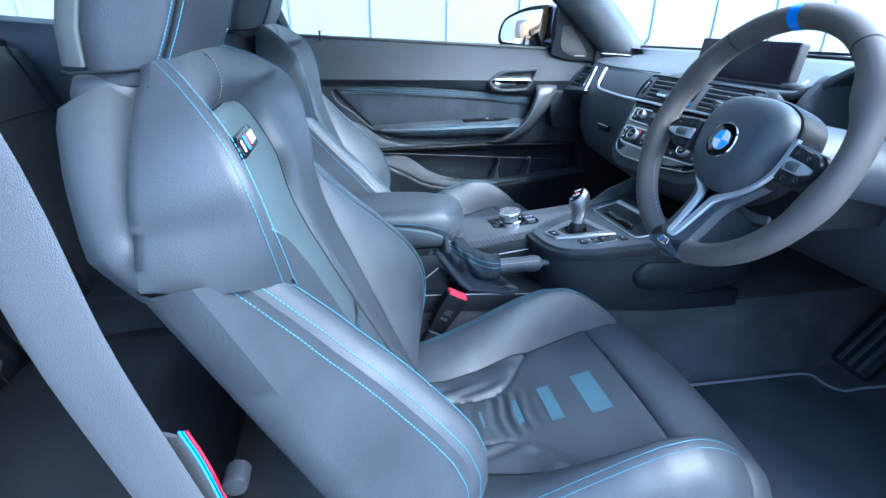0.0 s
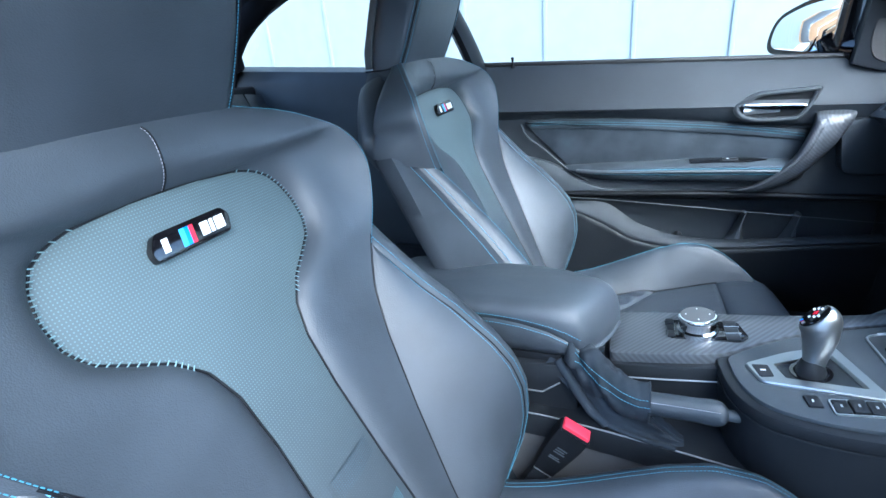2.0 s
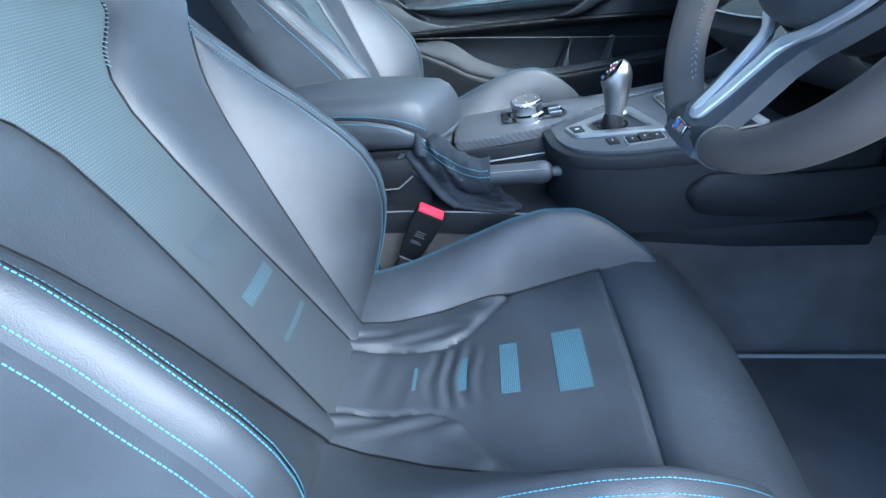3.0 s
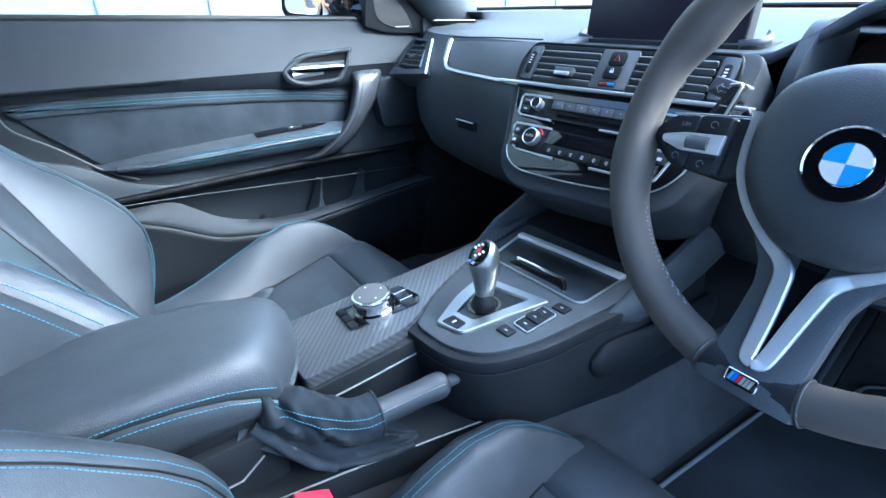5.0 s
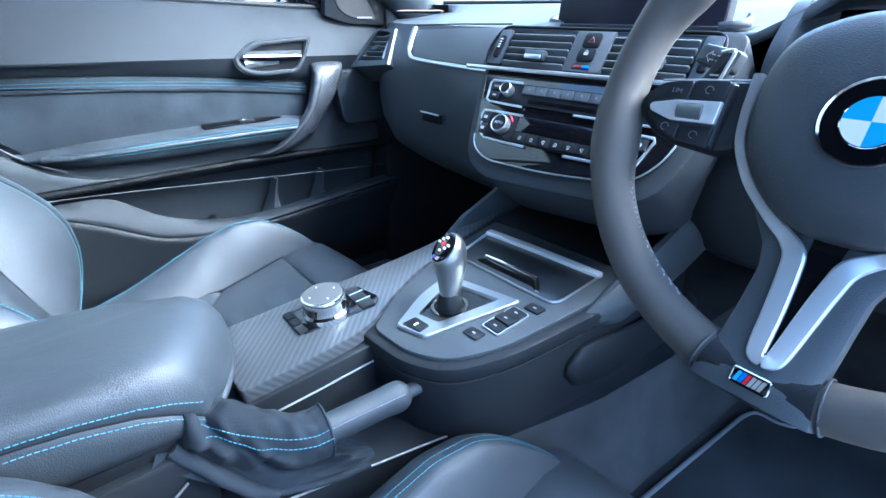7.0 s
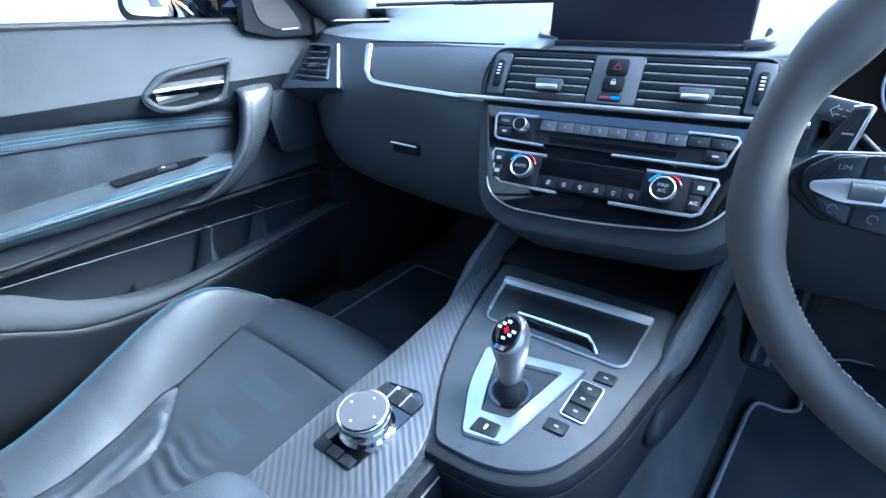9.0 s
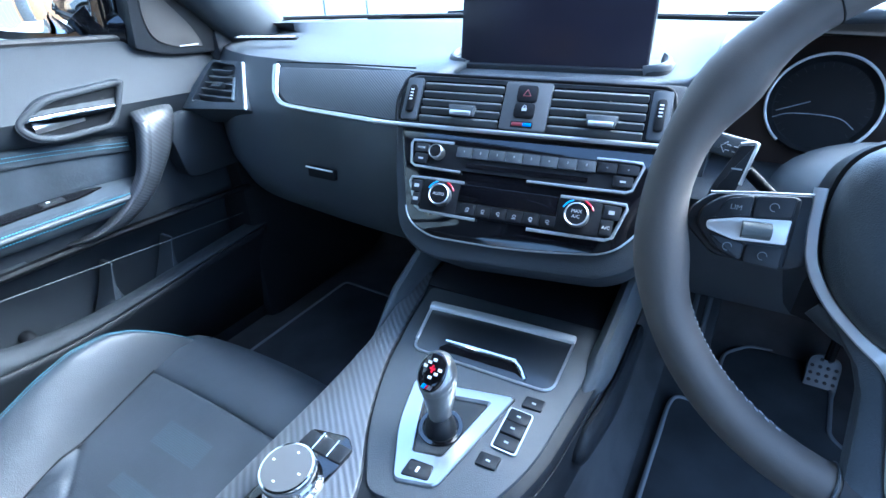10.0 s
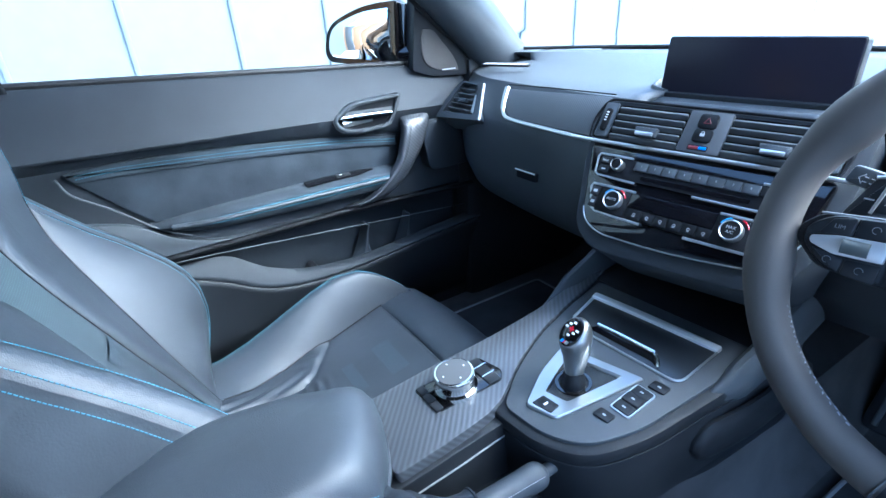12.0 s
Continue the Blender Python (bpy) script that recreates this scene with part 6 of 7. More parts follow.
# instrument cluster
CL = Frame((0.358, 0.545, 0.885), (1, 0, 0), (0, 0.30, 0.95))
clu = thing("instrument_cluster", CL(0, -0.08, 0), "dark round dials with chrome rings behind the wheel", "instrument cluster")
part("back_plate", plate(CL, rounded([(-0.155, -0.075), (0.155, -0.075), (0.165, 0.04), (0.10, 0.078), (-0.10, 0.078), (-0.165, 0.04)], 0.03, 5), -0.02, -0.002, 0.003), BROWNBLACK, clu, "brown-black gloss surround")
for x in (-0.063, 0.063):
    part("dial_face", lathe(CL, [(0.056, -0.004), (0.056, -0.001), (0.001, -0.001)], 48, x, 0), GLOSS, clu)
    part("dial_ring", tube([CL(x + 0.0565 * math.cos(a), 0.0565 * math.sin(a), 0.007) for a in [radians(-52 + i * 4.5) for i in range(64)]], 0.0017, 8), PEARL, clu, "bright open dial ring")
    part("needle", tube([CL(x - 0.044, -0.010, 0.001), CL(x - 0.012, 0.003, 0.002)], 0.0007, 5), DULL, clu, "thin grey needle")
    part("lower_edge", tube(spline([CL(x + u, v, 0.0005) for u, v in ((-0.046, -0.018), (-0.030, -0.012), (0.0, -0.011), (0.022, -0.014), (0.036, -0.024))], 20), 0.0006, 5), DULL, clu, "fine line across the dial")
    part("dial_bezel", lathe(CL, [(0.057, 0.0), (0.055, 0.007), (0.050, 0.001), (0.0475, -0.0005)], 48, x, 0), DARK, clu)
    for i in range(25):
        a = radians(225 - i * 11.25)
        part("dial_tick", plate(Frame(CL(x + 0.045 * math.cos(a), 0.045 * math.sin(a), 0.0), CL.r * math.cos(a) + CL.u * math.sin(a), -CL.r * math.sin(a) + CL.u * math.cos(a)), rect(-0.0025, 0.0025, -0.0004, 0.0004), -0.0008, 0.0002), HARD, clu, smooth=False)
for sd in (-1, 1):
    part("side_cheek", plate(Frame(CL(sd * 0.172, 0, 0), (0, -1, 0), (0, 0, 1)), rounded([(-0.02, -0.09), (0.13, -0.09), (0.12, 0.02), (0.08, 0.07), (-0.02, 0.075)], 0.02, 4), -0.008, 0.008, 0.003), SOFT, clu)

# lower dash by the driver
ld = thing("driver_lower_dash", (0.42, 0.5, 0.6), "dark lower dash panel under the wheel", "dashboard")
rows = []
for x in [0.155 + i * 0.05 for i in range(11)]:
    y0 = 0.375 + 0.03 * (x - 0.155)
    rows.append([Vector((x, y, z)) for y, z in ((y0 + 0.16, 0.815), (y0 + 0.05, 0.822), (y0 + 0.012, 0.818), (y0, 0.81), (y0 + 0.010, 0.80), (y0 - 0.004, 0.77), (y0 + 0.01, 0.72), (y0 + 0.05, 0.665), (y0 + 0.13, 0.62), (y0 + 0.3, 0.61))])
thick(part("panel", grid(rows), DOORM, ld, angle=45), 0.012)
col = []
for k, (w, hgt) in enumerate(((0.060, 0.044), (0.076, 0.052), (0.086, 0.056), (0.090, 0.058), (0.092, 0.058))):
    c = Vector((0.350, 0.222 + 0.052 * k, 0.868 - 0.012 * k))
    col.append([c + Vector((w * math.cos(a), 0, hgt * math.sin(a))) for a in [2 * math.pi * i / 32 for i in range(32)]])
part("column_shroud", skin(col), SOFT, ld, "soft steering column cover")
part("stalk", tube([(0.292, 0.262, 0.842), (0.262, 0.262, 0.860), (0.230, 0.256, 0.888)], [0.005, 0.0045, 0.0045], 12), DARK, ld, "indicator stalk")
part("stalk_end", plate(Frame((0.216, 0.244, 0.908), (1, 0, -0.2), (0.2, 0.3, 1)), rounded([(-0.017, -0.008), (0.016, -0.009), (0.018, 0.009), (-0.015, 0.008)], 0.004, 4), -0.010, 0.004, 0.003), SOFT, ld, "grey stalk tip")
STK = Frame((0.216, 0.2398, 0.908), (1, 0, -0.2), (0.2, 0.3, 1))
for sd in (-1, 1):
    part("stalk_mark", tube([STK(sd * 0.001, 0.002, 0.0006), STK(sd * 0.004, 0.002, 0.0006), STK(sd * 0.004, 0.0042, 0.0006), STK(sd * 0.0078, 0.0, 0.0006), STK(sd * 0.004, -0.0042, 0.0006), STK(sd * 0.004, -0.002, 0.0006), STK(sd * 0.001, -0.002, 0.0006)], 0.0004, 4), GREYMARK, ld, smooth=False)

part("column_lower", box(0.285, 0.425, 0.245, 0.40, 0.772, 0.818, 0.014), DARK, ld, "dark lower column cover")
part("adjuster_lever", tube(spline([(0.300, 0.236, 0.790), (0.325, 0.226, 0.777), (0.360, 0.222, 0.772), (0.390, 0.226, 0.776)], 16), 0.004, 10, 0.007), SOFT, ld, "grey steering column adjuster")

# ---- steering wheel ----
WH = Frame((0.3514, 0.1714, 0.8883), (1, -0.0097, 0.0079), (-0.0037, math.sin(radians(22.07)), math.cos(radians(22.07))))
for axis in (WH.r, WH.u, WH.n):
    axis *= 1.011
sw = thing("steering_wheel", (0.3514, 0.1714, 0.70), "black leather sports steering wheel with silver spokes", "steering wheel")
R0 = 0.1665
rings = []
for i in range(96):
    a = 2 * math.pi * i / 96
    d = math.degrees(a) % 360
    thumb = sum(k * math.exp(-((d - c) / 9.0) ** 2) for c, k in ((29, 1.0), (151, 1.0), (194, 0.6), (346, 0.6)))
    rr, rw = 0.0155 + 0.0055 * thumb, 0.0185 + 0.0020 * thumb
    cr = R0 - 0.002 * thumb
    rings.append([WH((cr + rr * math.cos(b)) * math.cos(a), (cr + rr * math.cos(b)) * math.sin(a), rw * math.sin(b)) for b in [2 * math.pi * k / 20 for k in range(20)]])
part("rim", skin(rings + [rings[0]], False), WHEELM, sw, "thick grained leather rim")
sewn(sw, [WH(0.1512 * math.cos(a), 0.1512 * math.sin(a), 0.002 * math.sin(a * 120)) for a in [radians(-116 - i * 0.45) for i in range(136)]], (0, -0.5, 0.2), GREYTHREAD, step=0.006, r=0.0008, lift=0.0)
for d in (52, 128):
    a = radians(d)
    part("rim_seam", tube([WH((R0 + 0.0158 * math.cos(b)) * math.cos(a), (R0 + 0.0158 * math.cos(b)) * math.sin(a), 0.0188 * math.sin(b)) for b in [2 * math.pi * k / 24 for k in range(24)]], 0.0006, 5, closed=True), DARK, sw)
mk = []
for i in range(7):
    a = radians(91.5 + 5.5 - 3.5 - 3 + i * 1.0)
    mk.append([WH((R0 + 0.0160 * math.cos(b)) * math.cos(a), (R0 + 0.0160 * math.cos(b)) * math.sin(a), 0.0190 * math.sin(b)) for b in [2 * math.pi * k / 20 for k in range(20)]])
part("centre_mark", skin(mk, False), BLUE, sw, "blue centre mark")
# hub pad
hub = rounded([(-0.066, 0.045), (-0.0735, 0.010), (-0.066, -0.036), (-0.028, -0.074), (0.028, -0.074), (0.066, -0.036), (0.0735, 0.010), (0.066, 0.045), (0.03, 0.062), (-0.03, 0.062)], 0.024, 6)
part("hub_back", plate(WH, [(x * 1.06, y * 1.06) for x, y in hub], -0.06, -0.016, 0.006), DARK, sw)
rg = []
cen = Vector((0, -0.016))
for s, w in ((1.0, -0.020), (1.0, -0.010), (0.985, -0.004), (0.95, 0.003), (0.88, 0.0095), (0.75, 0.0155), (0.6, 0.019), (0.45, 0.0205), (0.25, 0.0210), (0.05, 0.0212)):
    rg.append([WH(cen.x + (x - cen.x) * s, cen.y + (y - cen.y) * s, w) for x, y in hub])
part("airbag_pad", skin(rg), SOFT, sw, "grained airbag cover", angle=60)
words("AIRBAG", WH, 0.0, -0.055, 0.0150, 0.009, SOFT, sw)
RB, RW = -0.0085, 0.0200
part("roundel_ring", lathe(WH, [(0.0252, RW - 0.006), (0.0252, RW + 0.0015), (0.0243, RW + 0.0028), (0.0231, RW + 0.0022), (0.0229, RW)], 48, 0, RB), CHROME, sw, "thin chrome ring")
part("roundel", lathe(WH, [(0.0233, RW - 0.004), (0.0233, RW + 0.0014), (0.001, RW + 0.0022)], 48, 0, RB), GLOSS, sw, "round enamel emblem")
part("roundel_edge", tube([WH(0.0138 * math.cos(a), RB + 0.0138 * math.sin(a), RW + 0.0022) for a in [2 * math.pi * i / 48 for i in range(48)]], 0.0006, 6, closed=True), CHROME, sw)
for q in range(4):
    pts = [(0, RB)] + [(0.0135 * math.cos(radians(q * 90 + i * 11.25)), RB + 0.0135 * math.sin(radians(q * 90 + i * 11.25))) for i in range(9)]
    part("roundel_quarter", plate(WH, pts, RW + 0.0018, RW + 0.0030), WHITE if q in (0, 2) else LBLUE, sw, smooth=False)


def spoke_w(y):
    """Depth of the lower spoke's face: it rises from the hub towards the rim."""
    return interp([(-0.178, 0.0185), (-0.165, 0.0185), (-0.150, 0.0120), (-0.130, 0.004), (-0.105, -0.004), (-0.080, -0.012), (-0.05, -0.020)], y, 1)


# lower spoke
rows = []
for y in [-0.045 - i * 0.0033 for i in range(41)]:
    hw = interp([(-0.18, 0.036), (-0.165, 0.034), (-0.15, 0.0305), (-0.12, 0.0305), (-0.10, 0.031), (-0.085, 0.036), (-0.07, 0.047), (-0.045, 0.064)], y, 1)
    w = spoke_w(y)
    rows.append([WH(x, y, w + d) for x, d in ((-hw + 0.001, -0.018), (-hw, -0.006), (-hw + 0.0015, -0.0015), (-hw + 0.005, 0.0), (-hw * 0.5, 0.0012), (0, 0.0015), (hw * 0.5, 0.0012), (hw - 0.005, 0.0), (hw - 0.0015, -0.0015), (hw, -0.006), (hw - 0.001, -0.018))])
part("lower_spoke", grid(rows), SOFT, sw, "dark lower spoke")
gap = []
for y in [-0.070 - i * 0.0077 for i in range(11)]:
    hw = interp([(-0.147, 0.0022), (-0.070, 0.0095)], y, 1)
    gap.append([WH(x, y, spoke_w(y) + 0.0020) for x in (-hw, 0, hw)])
part("spoke_gap", grid(gap), GLOSS, sw, "dark slot between the silver arms")
for s in (-1, 1):
    cl = spline([(0.0785, 0.0215, 0.001), (0.0778, 0.008, 0.001), (0.0765, -0.008, 0.001), (0.0720, -0.027, 0.001), (0.058, -0.049, 0.001), (0.038, -0.067, 0.002), (0.0235, -0.0770, 0.003), (0.0145, -0.086, 0.004), (0.0116, -0.098, 0.0038), (0.0087, -0.120, 0.0035), (0.0062, -0.144, 0.0035), (0.0042, -0.1500, 0.0035), (0.0, -0.1520, 0.0035)], 80)
    hw = [0.9 * interp([(0, 0.0040), (0.15, 0.0040), (0.38, 0.0038), (0.50, 0.0052), (0.58, 0.0070), (0.75, 0.0066), (0.9, 0.0056), (1, 0.0038)], i / 79, 1) for i in range(80)]
    arm_rings = []
    for i, p in enumerate(cl):
        d = cl[min(i + 1, 79)] - cl[max(i - 1, 0)]
        sx, sy = d.y, -d.x
        ln = math.hypot(sx, sy)
        w0 = (spoke_w(p.y) if p.y < -0.075 else -0.0125) + p.z
        arm_rings.append([WH(s * (p.x + sx / ln * hw[i] * k), p.y + sy / ln * hw[i] * k, w0 + dw) for k, dw in ((-1, -0.004), (-1, 0.0006), (-0.78, 0.0018), (0, 0.0021), (0.78, 0.0018), (1, 0.0006), (1, -0.004))])
    part("spoke_trim", skin(arm_rings), SPOKEM, sw, "satin silver trim running from hub into spoke", angle=30)
    # button pod
    def pw(x, y, w):
        return WH(x, y, w - 0.004 - 0.18 * (0.14 - abs(x)))
    pod = rounded([(s * 0.087, 0.0135), (s * 0.130, 0.0095), (s * 0.1435, -0.004), (s * 0.1425, -0.016), (s * 0.126, -0.0325), (s * 0.087, -0.0345)], [0.004, 0.012, 0.012, 0.015, 0.016, 0.004], 4)
    side_arm = rounded([(s * 0.076, 0.017), (s * 0.138, 0.009), (s * 0.150, -0.004), (s * 0.150, -0.016), (s * 0.130, -0.033), (s * 0.088, -0.036), (s * 0.074, -0.030)], 0.006, 4)
    part("side_spoke", plate(pw, side_arm, -0.016, 0.004, 0.004), HARD, sw, "dark side spoke")
    part("spoke_edge", tube([pw(s * 0.080, 0.0165, 0.0035), pw(s * 0.110, 0.0128, 0.0035), pw(s * 0.139, 0.0085, 0.0035)], 0.0009, 8), DULL, sw, "bright upper edge of the spoke")
    part("button_pod", plate(pw, pod, -0.006, 0.010, 0.004), HARD, sw, "dark button pod")
    part("button_band", plate(pw, rounded([(s * 0.090, -0.0020), (s * 0.090, -0.0180), (s * 0.120, -0.0205), (s * 0.1365, -0.0160), (s * 0.1375, -0.0105), (s * 0.12, -0.0055)], [0.001, 0.001, 0.002, 0.004, 0.004, 0.002], 3), 0.009, 0.0130, 0.001), SPOKEM, sw, "silver button band")
    part("button_roller", tube([pw(s * 0.100, -0.0115, 0.0125), pw(s * 0.1165, -0.0125, 0.0125)], 0.0058, 14), SHELLM, sw)
    for pts, tx in (([(0.1135, -0.0045), (0.134, -0.0085), (0.128, 0.006), (0.1135, 0.0100)], "LIM"), ([(0.090, -0.0010), (0.1125, -0.0043), (0.1125, 0.0102), (0.090, 0.0130)], ""), ([(0.1125, -0.0215), (0.1345, -0.0185), (0.127, -0.028), (0.1125, -0.0335)], ""), ([(0.090, -0.0195), (0.1115, -0.0215), (0.1115, -0.0338), (0.090, -0.0350)], "")):
        ps = [(s * x, y) for x, y in pts]
        b = part("button", plate(pw, rounded(ps, 0.0025, 3), 0.009, 0.0112, 0.001), HARD, sw)
        cx, cy = sum(p[0] for p in ps) / 4, sum(p[1] for p in ps) / 4
        if tx and s < 0:
            words(tx, pw, cx, cy, 0.0119, 0.0046, DIMMARK, b)
        else:
            part("button_mark", tube([pw(cx + 0.0026 * math.cos(t), cy + 0.0026 * math.sin(t), 0.0119) for t in [2 * math.pi * i / 14 for i in range(12)]], 0.0003, 4), DIMMARK, b)
    blade = rounded([(s * 0.128, 0.000), (s * 0.1430, 0.006), (s * 0.1410, 0.0160), (s * 0.1290, 0.0468), (s * 0.1180, 0.0485), (s * 0.1205, 0.030)], [0.004, 0.004, 0.003, 0.003, 0.003, 0.01], 4)
    pdl = part("paddle", plate(WH, blade, -0.055, -0.049, 0.002), HARD, sw, "dark shift paddle")
    part("paddle_edge", tube(spline([WH(s * 0.1290, 0.0475, -0.0495), WH(s * 0.1190, 0.0485, -0.0490), WH(s * 0.1200, 0.036, -0.0485), WH(s * 0.1230, 0.018, -0.0485)], 14), 0.0014, 8), SATIN, pdl, "bright paddle edge")
    part("paddle_mark", plate(WH, rect(min(s * 0.124, s * 0.131), max(s * 0.124, s * 0.131), 0.0285, 0.0297), -0.049, -0.0484), GREYMARK, pdl, smooth=False)
bd = part("spoke_badge", plate(WH, rect(-0.0105, 0.0105, -0.1695, -0.1600, 0.0015), 0.0165, 0.0215, 0.0008), GLOSS, sw, "small badge with coloured bars")
part("badge_rim", tube([WH(x, y, 0.0215) for x, y in rect(-0.0105, 0.0105, -0.1695, -0.1600, 0.0015)], 0.0006, 5, closed=True), CHROME, bd)
for k, m in enumerate((LBLUE, BLUE, RED, SATIN, SATIN, SATIN)):
    x = -0.0078 + k * 0.0027
    part("badge_bar", plate(WH, [(x - 0.0011, -0.1680), (x + 0.0011, -0.1680), (x + 0.0028, -0.1615), (x + 0.0006, -0.1615)], 0.0213, 0.0219), m, bd, smooth=False)
for d in (-12, 12):
    a = radians(270 + d)
    part("rim_seam", tube([WH((R0 + 0.0166 * math.cos(b)) * math.cos(a), (R0 + 0.0166 * math.cos(b)) * math.sin(a), 0.0192 * math.sin(b)) for b in [2 * math.pi * k / 24 for k in range(24)]], 0.0009, 5, closed=True), SOFT, sw, "fine seam beside the lower spoke")
part("lower_rim_cover", skin([[WH((R0 + rr_ * math.cos(b)) * math.cos(a), (R0 + rr_ * math.cos(b)) * math.sin(a), rr_ * 1.16 * math.sin(b)) for b in [2 * math.pi * k / 20 for k in range(20)]] for a, rr_ in [(radians(270 + d), 0.0166) for d in range(-11, 12, 2)]]), HARD, sw, "dark lower rim section")

# ---- passenger door ----
DOOR = Frame((-0.69, 0, 0), (0, 1, 0), (0, 0, 1))


def sill_z(y):
    return 0.966 - 0.048 * (y + 0.1)


door = thing("passenger_door", (-0.72, 0.0, 0.30), "closed passenger door with suede and leather lining", "car door")
rows = []
for y in [-0.53 + i * 0.04 for i in range(26)]:
    zs = sill_z(y)
    zc_ = 0.863 - 0.022 * (y + 0.1)
    zd = interp([(-0.53, 0.846), (-0.26, 0.846), (-0.1, 0.838), (0.24, 0.808), (0.5, 0.775)], y, 1)
    rows.append([Vector((x, y, z)) for x, z in ((-0.735, zs - 0.002), (-0.717, zs + 0.002), (-0.708, zs - 0.002), (-0.701, zs - 0.012), (-0.690, zs - 0.040), (-0.678, zc_ + 0.028), (-0.6685, zc_ + 0.005), (-0.6665, zc_), (-0.669, zc_ - 0.004), (-0.684, zd + 0.013), (-0.692, zd + 0.002), (-0.699, zd - 0.002), (-0.704, zd - 0.02), (-0.708, 0.72), (-0.704, 0.69), (-0.700, 0.665), (-0.698, 0.645), (-0.706, 0.630), (-0.735, 0.615), (-0.752, 0.58), (-0.756, 0.52), (-0.75, 0.45), (-0.745, 0.33))])
thick(part("inner_panel", grid(rows), DOORM, door, "grey soft-touch door lining", angle=30), 0.012, -1.0)
# suede insert with a sewn leather strip
ins = rounded([(-0.395, 0.838), (-0.30, 0.846), (-0.10, 0.837), (0.10, 0.820), (0.262, 0.797), (0.262, 0.70), (0.10, 0.694), (-0.26, 0.702), (-0.33, 0.770)], [0.012, 0.04, 0.05, 0.05, 0.01, 0.01, 0.05, 0.02, 0.03], 4)
part("insert", plate(DOOR, ins, -0.02, -0.008, 0.004), DOORSUEDE, door, "dark suede door insert")
top = rounded([(-0.392, 0.838), (-0.30, 0.845), (-0.10, 0.836), (0.10, 0.819), (0.262, 0.796), (0.262, 0.772), (0.10, 0.792), (-0.10, 0.808), (-0.30, 0.818), (-0.375, 0.818)], [0.01, 0.04, 0.05, 0.05, 0.004, 0.004, 0.05, 0.05, 0.04, 0.008], 4)
part("leather_strip", plate(DOOR, top, -0.010, -0.001, 0.006), DOORSUEDE, door, "sewn suede strip")
for dz in (0.0, 0.006):
    sewn(door, spline([DOOR(-0.37, 0.827 + dz, -0.001), DOOR(-0.30, 0.829 + dz, 0), DOOR(-0.10, 0.820 + dz, 0), DOOR(0.10, 0.804 + dz, 0), DOOR(0.255, 0.783 + dz, 0)], 60), (1, 0, 0))
part("insert_edge", tube(spline([DOOR(-0.40, 0.832, -0.004), DOOR(-0.385, 0.80, -0.002), DOOR(-0.335, 0.762, 0.0), DOOR(-0.27, 0.705, 0.002), DOOR(-0.22, 0.678, 0.004)], 20), 0.0025, 8, 0.002), SOFT, door)
# armrest
rings = []
for y, zt, hh, px in ((-0.285, 0.712, 0.008, 0.002), (-0.25, 0.715, 0.022, 0.018), (-0.18, 0.719, 0.034, 0.032), (-0.05, 0.724, 0.040, 0.042), (0.08, 0.727, 0.042, 0.046), (0.18, 0.727, 0.042, 0.046), (0.235, 0.724, 0.040, 0.040), (0.262, 0.72, 0.034, 0.020)):
    sec = rounded([(-0.02, zt - hh * 1.3), (px - 0.014, zt - hh), (px, zt - hh * 0.45), (px - 0.004, zt - 0.003), (px * 0.3 - 0.004, zt + 0.004), (-0.02, zt + 0.006)], [0, 0.012, 0.01, 0.006, 0.004, 0], 4)
    rings.append([DOOR(y, z, w) for w, z in sec])
ar = part("armrest", skin(rings), DOORSUEDE, door, "padded suede door armrest", angle=60)
part("armrest_roll", tube(spline([r[9] + Vector((-0.001, 0, 0)) for r in rings[1:-1]], 40), 0.0055, 10, 0.0050), LEATHER, ar, "smooth leather front roll")
for k, d in ((11, 0.0004), (7, 0.0004)):
    sewn(ar, spline([r[k] for r in rings[1:-1]], 50), (0.8, 0, 0.6), r=0.0009)
swp = Frame((-0.662, 0.10, 0.7295), (0, 1, 0.0), (-1, 0, 0.12))
ws = part("switch_plate", plate(swp, rounded([(-0.080, 0.003), (0.045, 0.006), (0.088, 0.018), (0.062, 0.030), (-0.030, 0.033), (-0.080, 0.028)], 0.006, 4), -0.004, 0.0014, 0.0008), GLOSS, door, "gloss black switch plate")
part("window_switch", plate(swp, rect(-0.008, 0.026, 0.009, 0.021, 0.003), 0.0010, 0.0050, 0.0015), HARD, ws)
part("switch_mark", plate(swp, rect(0.001, 0.006, 0.013, 0.017), 0.005, 0.0055), WHITE, ws, smooth=False)
# pull handle
HL = spline([(0.268, 0.844, 0.006), (0.266, 0.832, 0.024), (0.262, 0.81, 0.036), (0.244, 0.762, 0.046), (0.228, 0.735, 0.048), (0.206, 0.710, 0.045), (0.166, 0.675, 0.035), (0.135, 0.662, 0.022), (0.106, 0.657, 0.008)], 36)
HR = spline([(0.336, 0.844, 0.006), (0.337, 0.832, 0.022), (0.326, 0.81, 0.032), (0.304, 0.772, 0.040), (0.278, 0.738, 0.042), (0.249, 0.703, 0.040), (0.208, 0.671, 0.030), (0.165, 0.655, 0.018), (0.113, 0.650, 0.006)], 36)


def handle_ring(l, r, k0, k1, up):
    e = r - l
    sec = [(k0, -0.014), (k0 - 0.03 * (k1 - k0), -0.005), (k0, 0.002), (k0 + 0.12 * (k1 - k0), 0.0065), (k0 + 0.35 * (k1 - k0), 0.0085), (k0 + 0.65 * (k1 - k0), 0.0085), (k1 - 0.12 * (k1 - k0), 0.0065), (k1, 0.002), (k1, -0.005), (k1, -0.014)]
    return [DOOR(l.x + e.x * k, l.y + e.y * k, l.z + e.z * k + w * min(1.0, e.length / 0.03) + up) for k, w in sec]


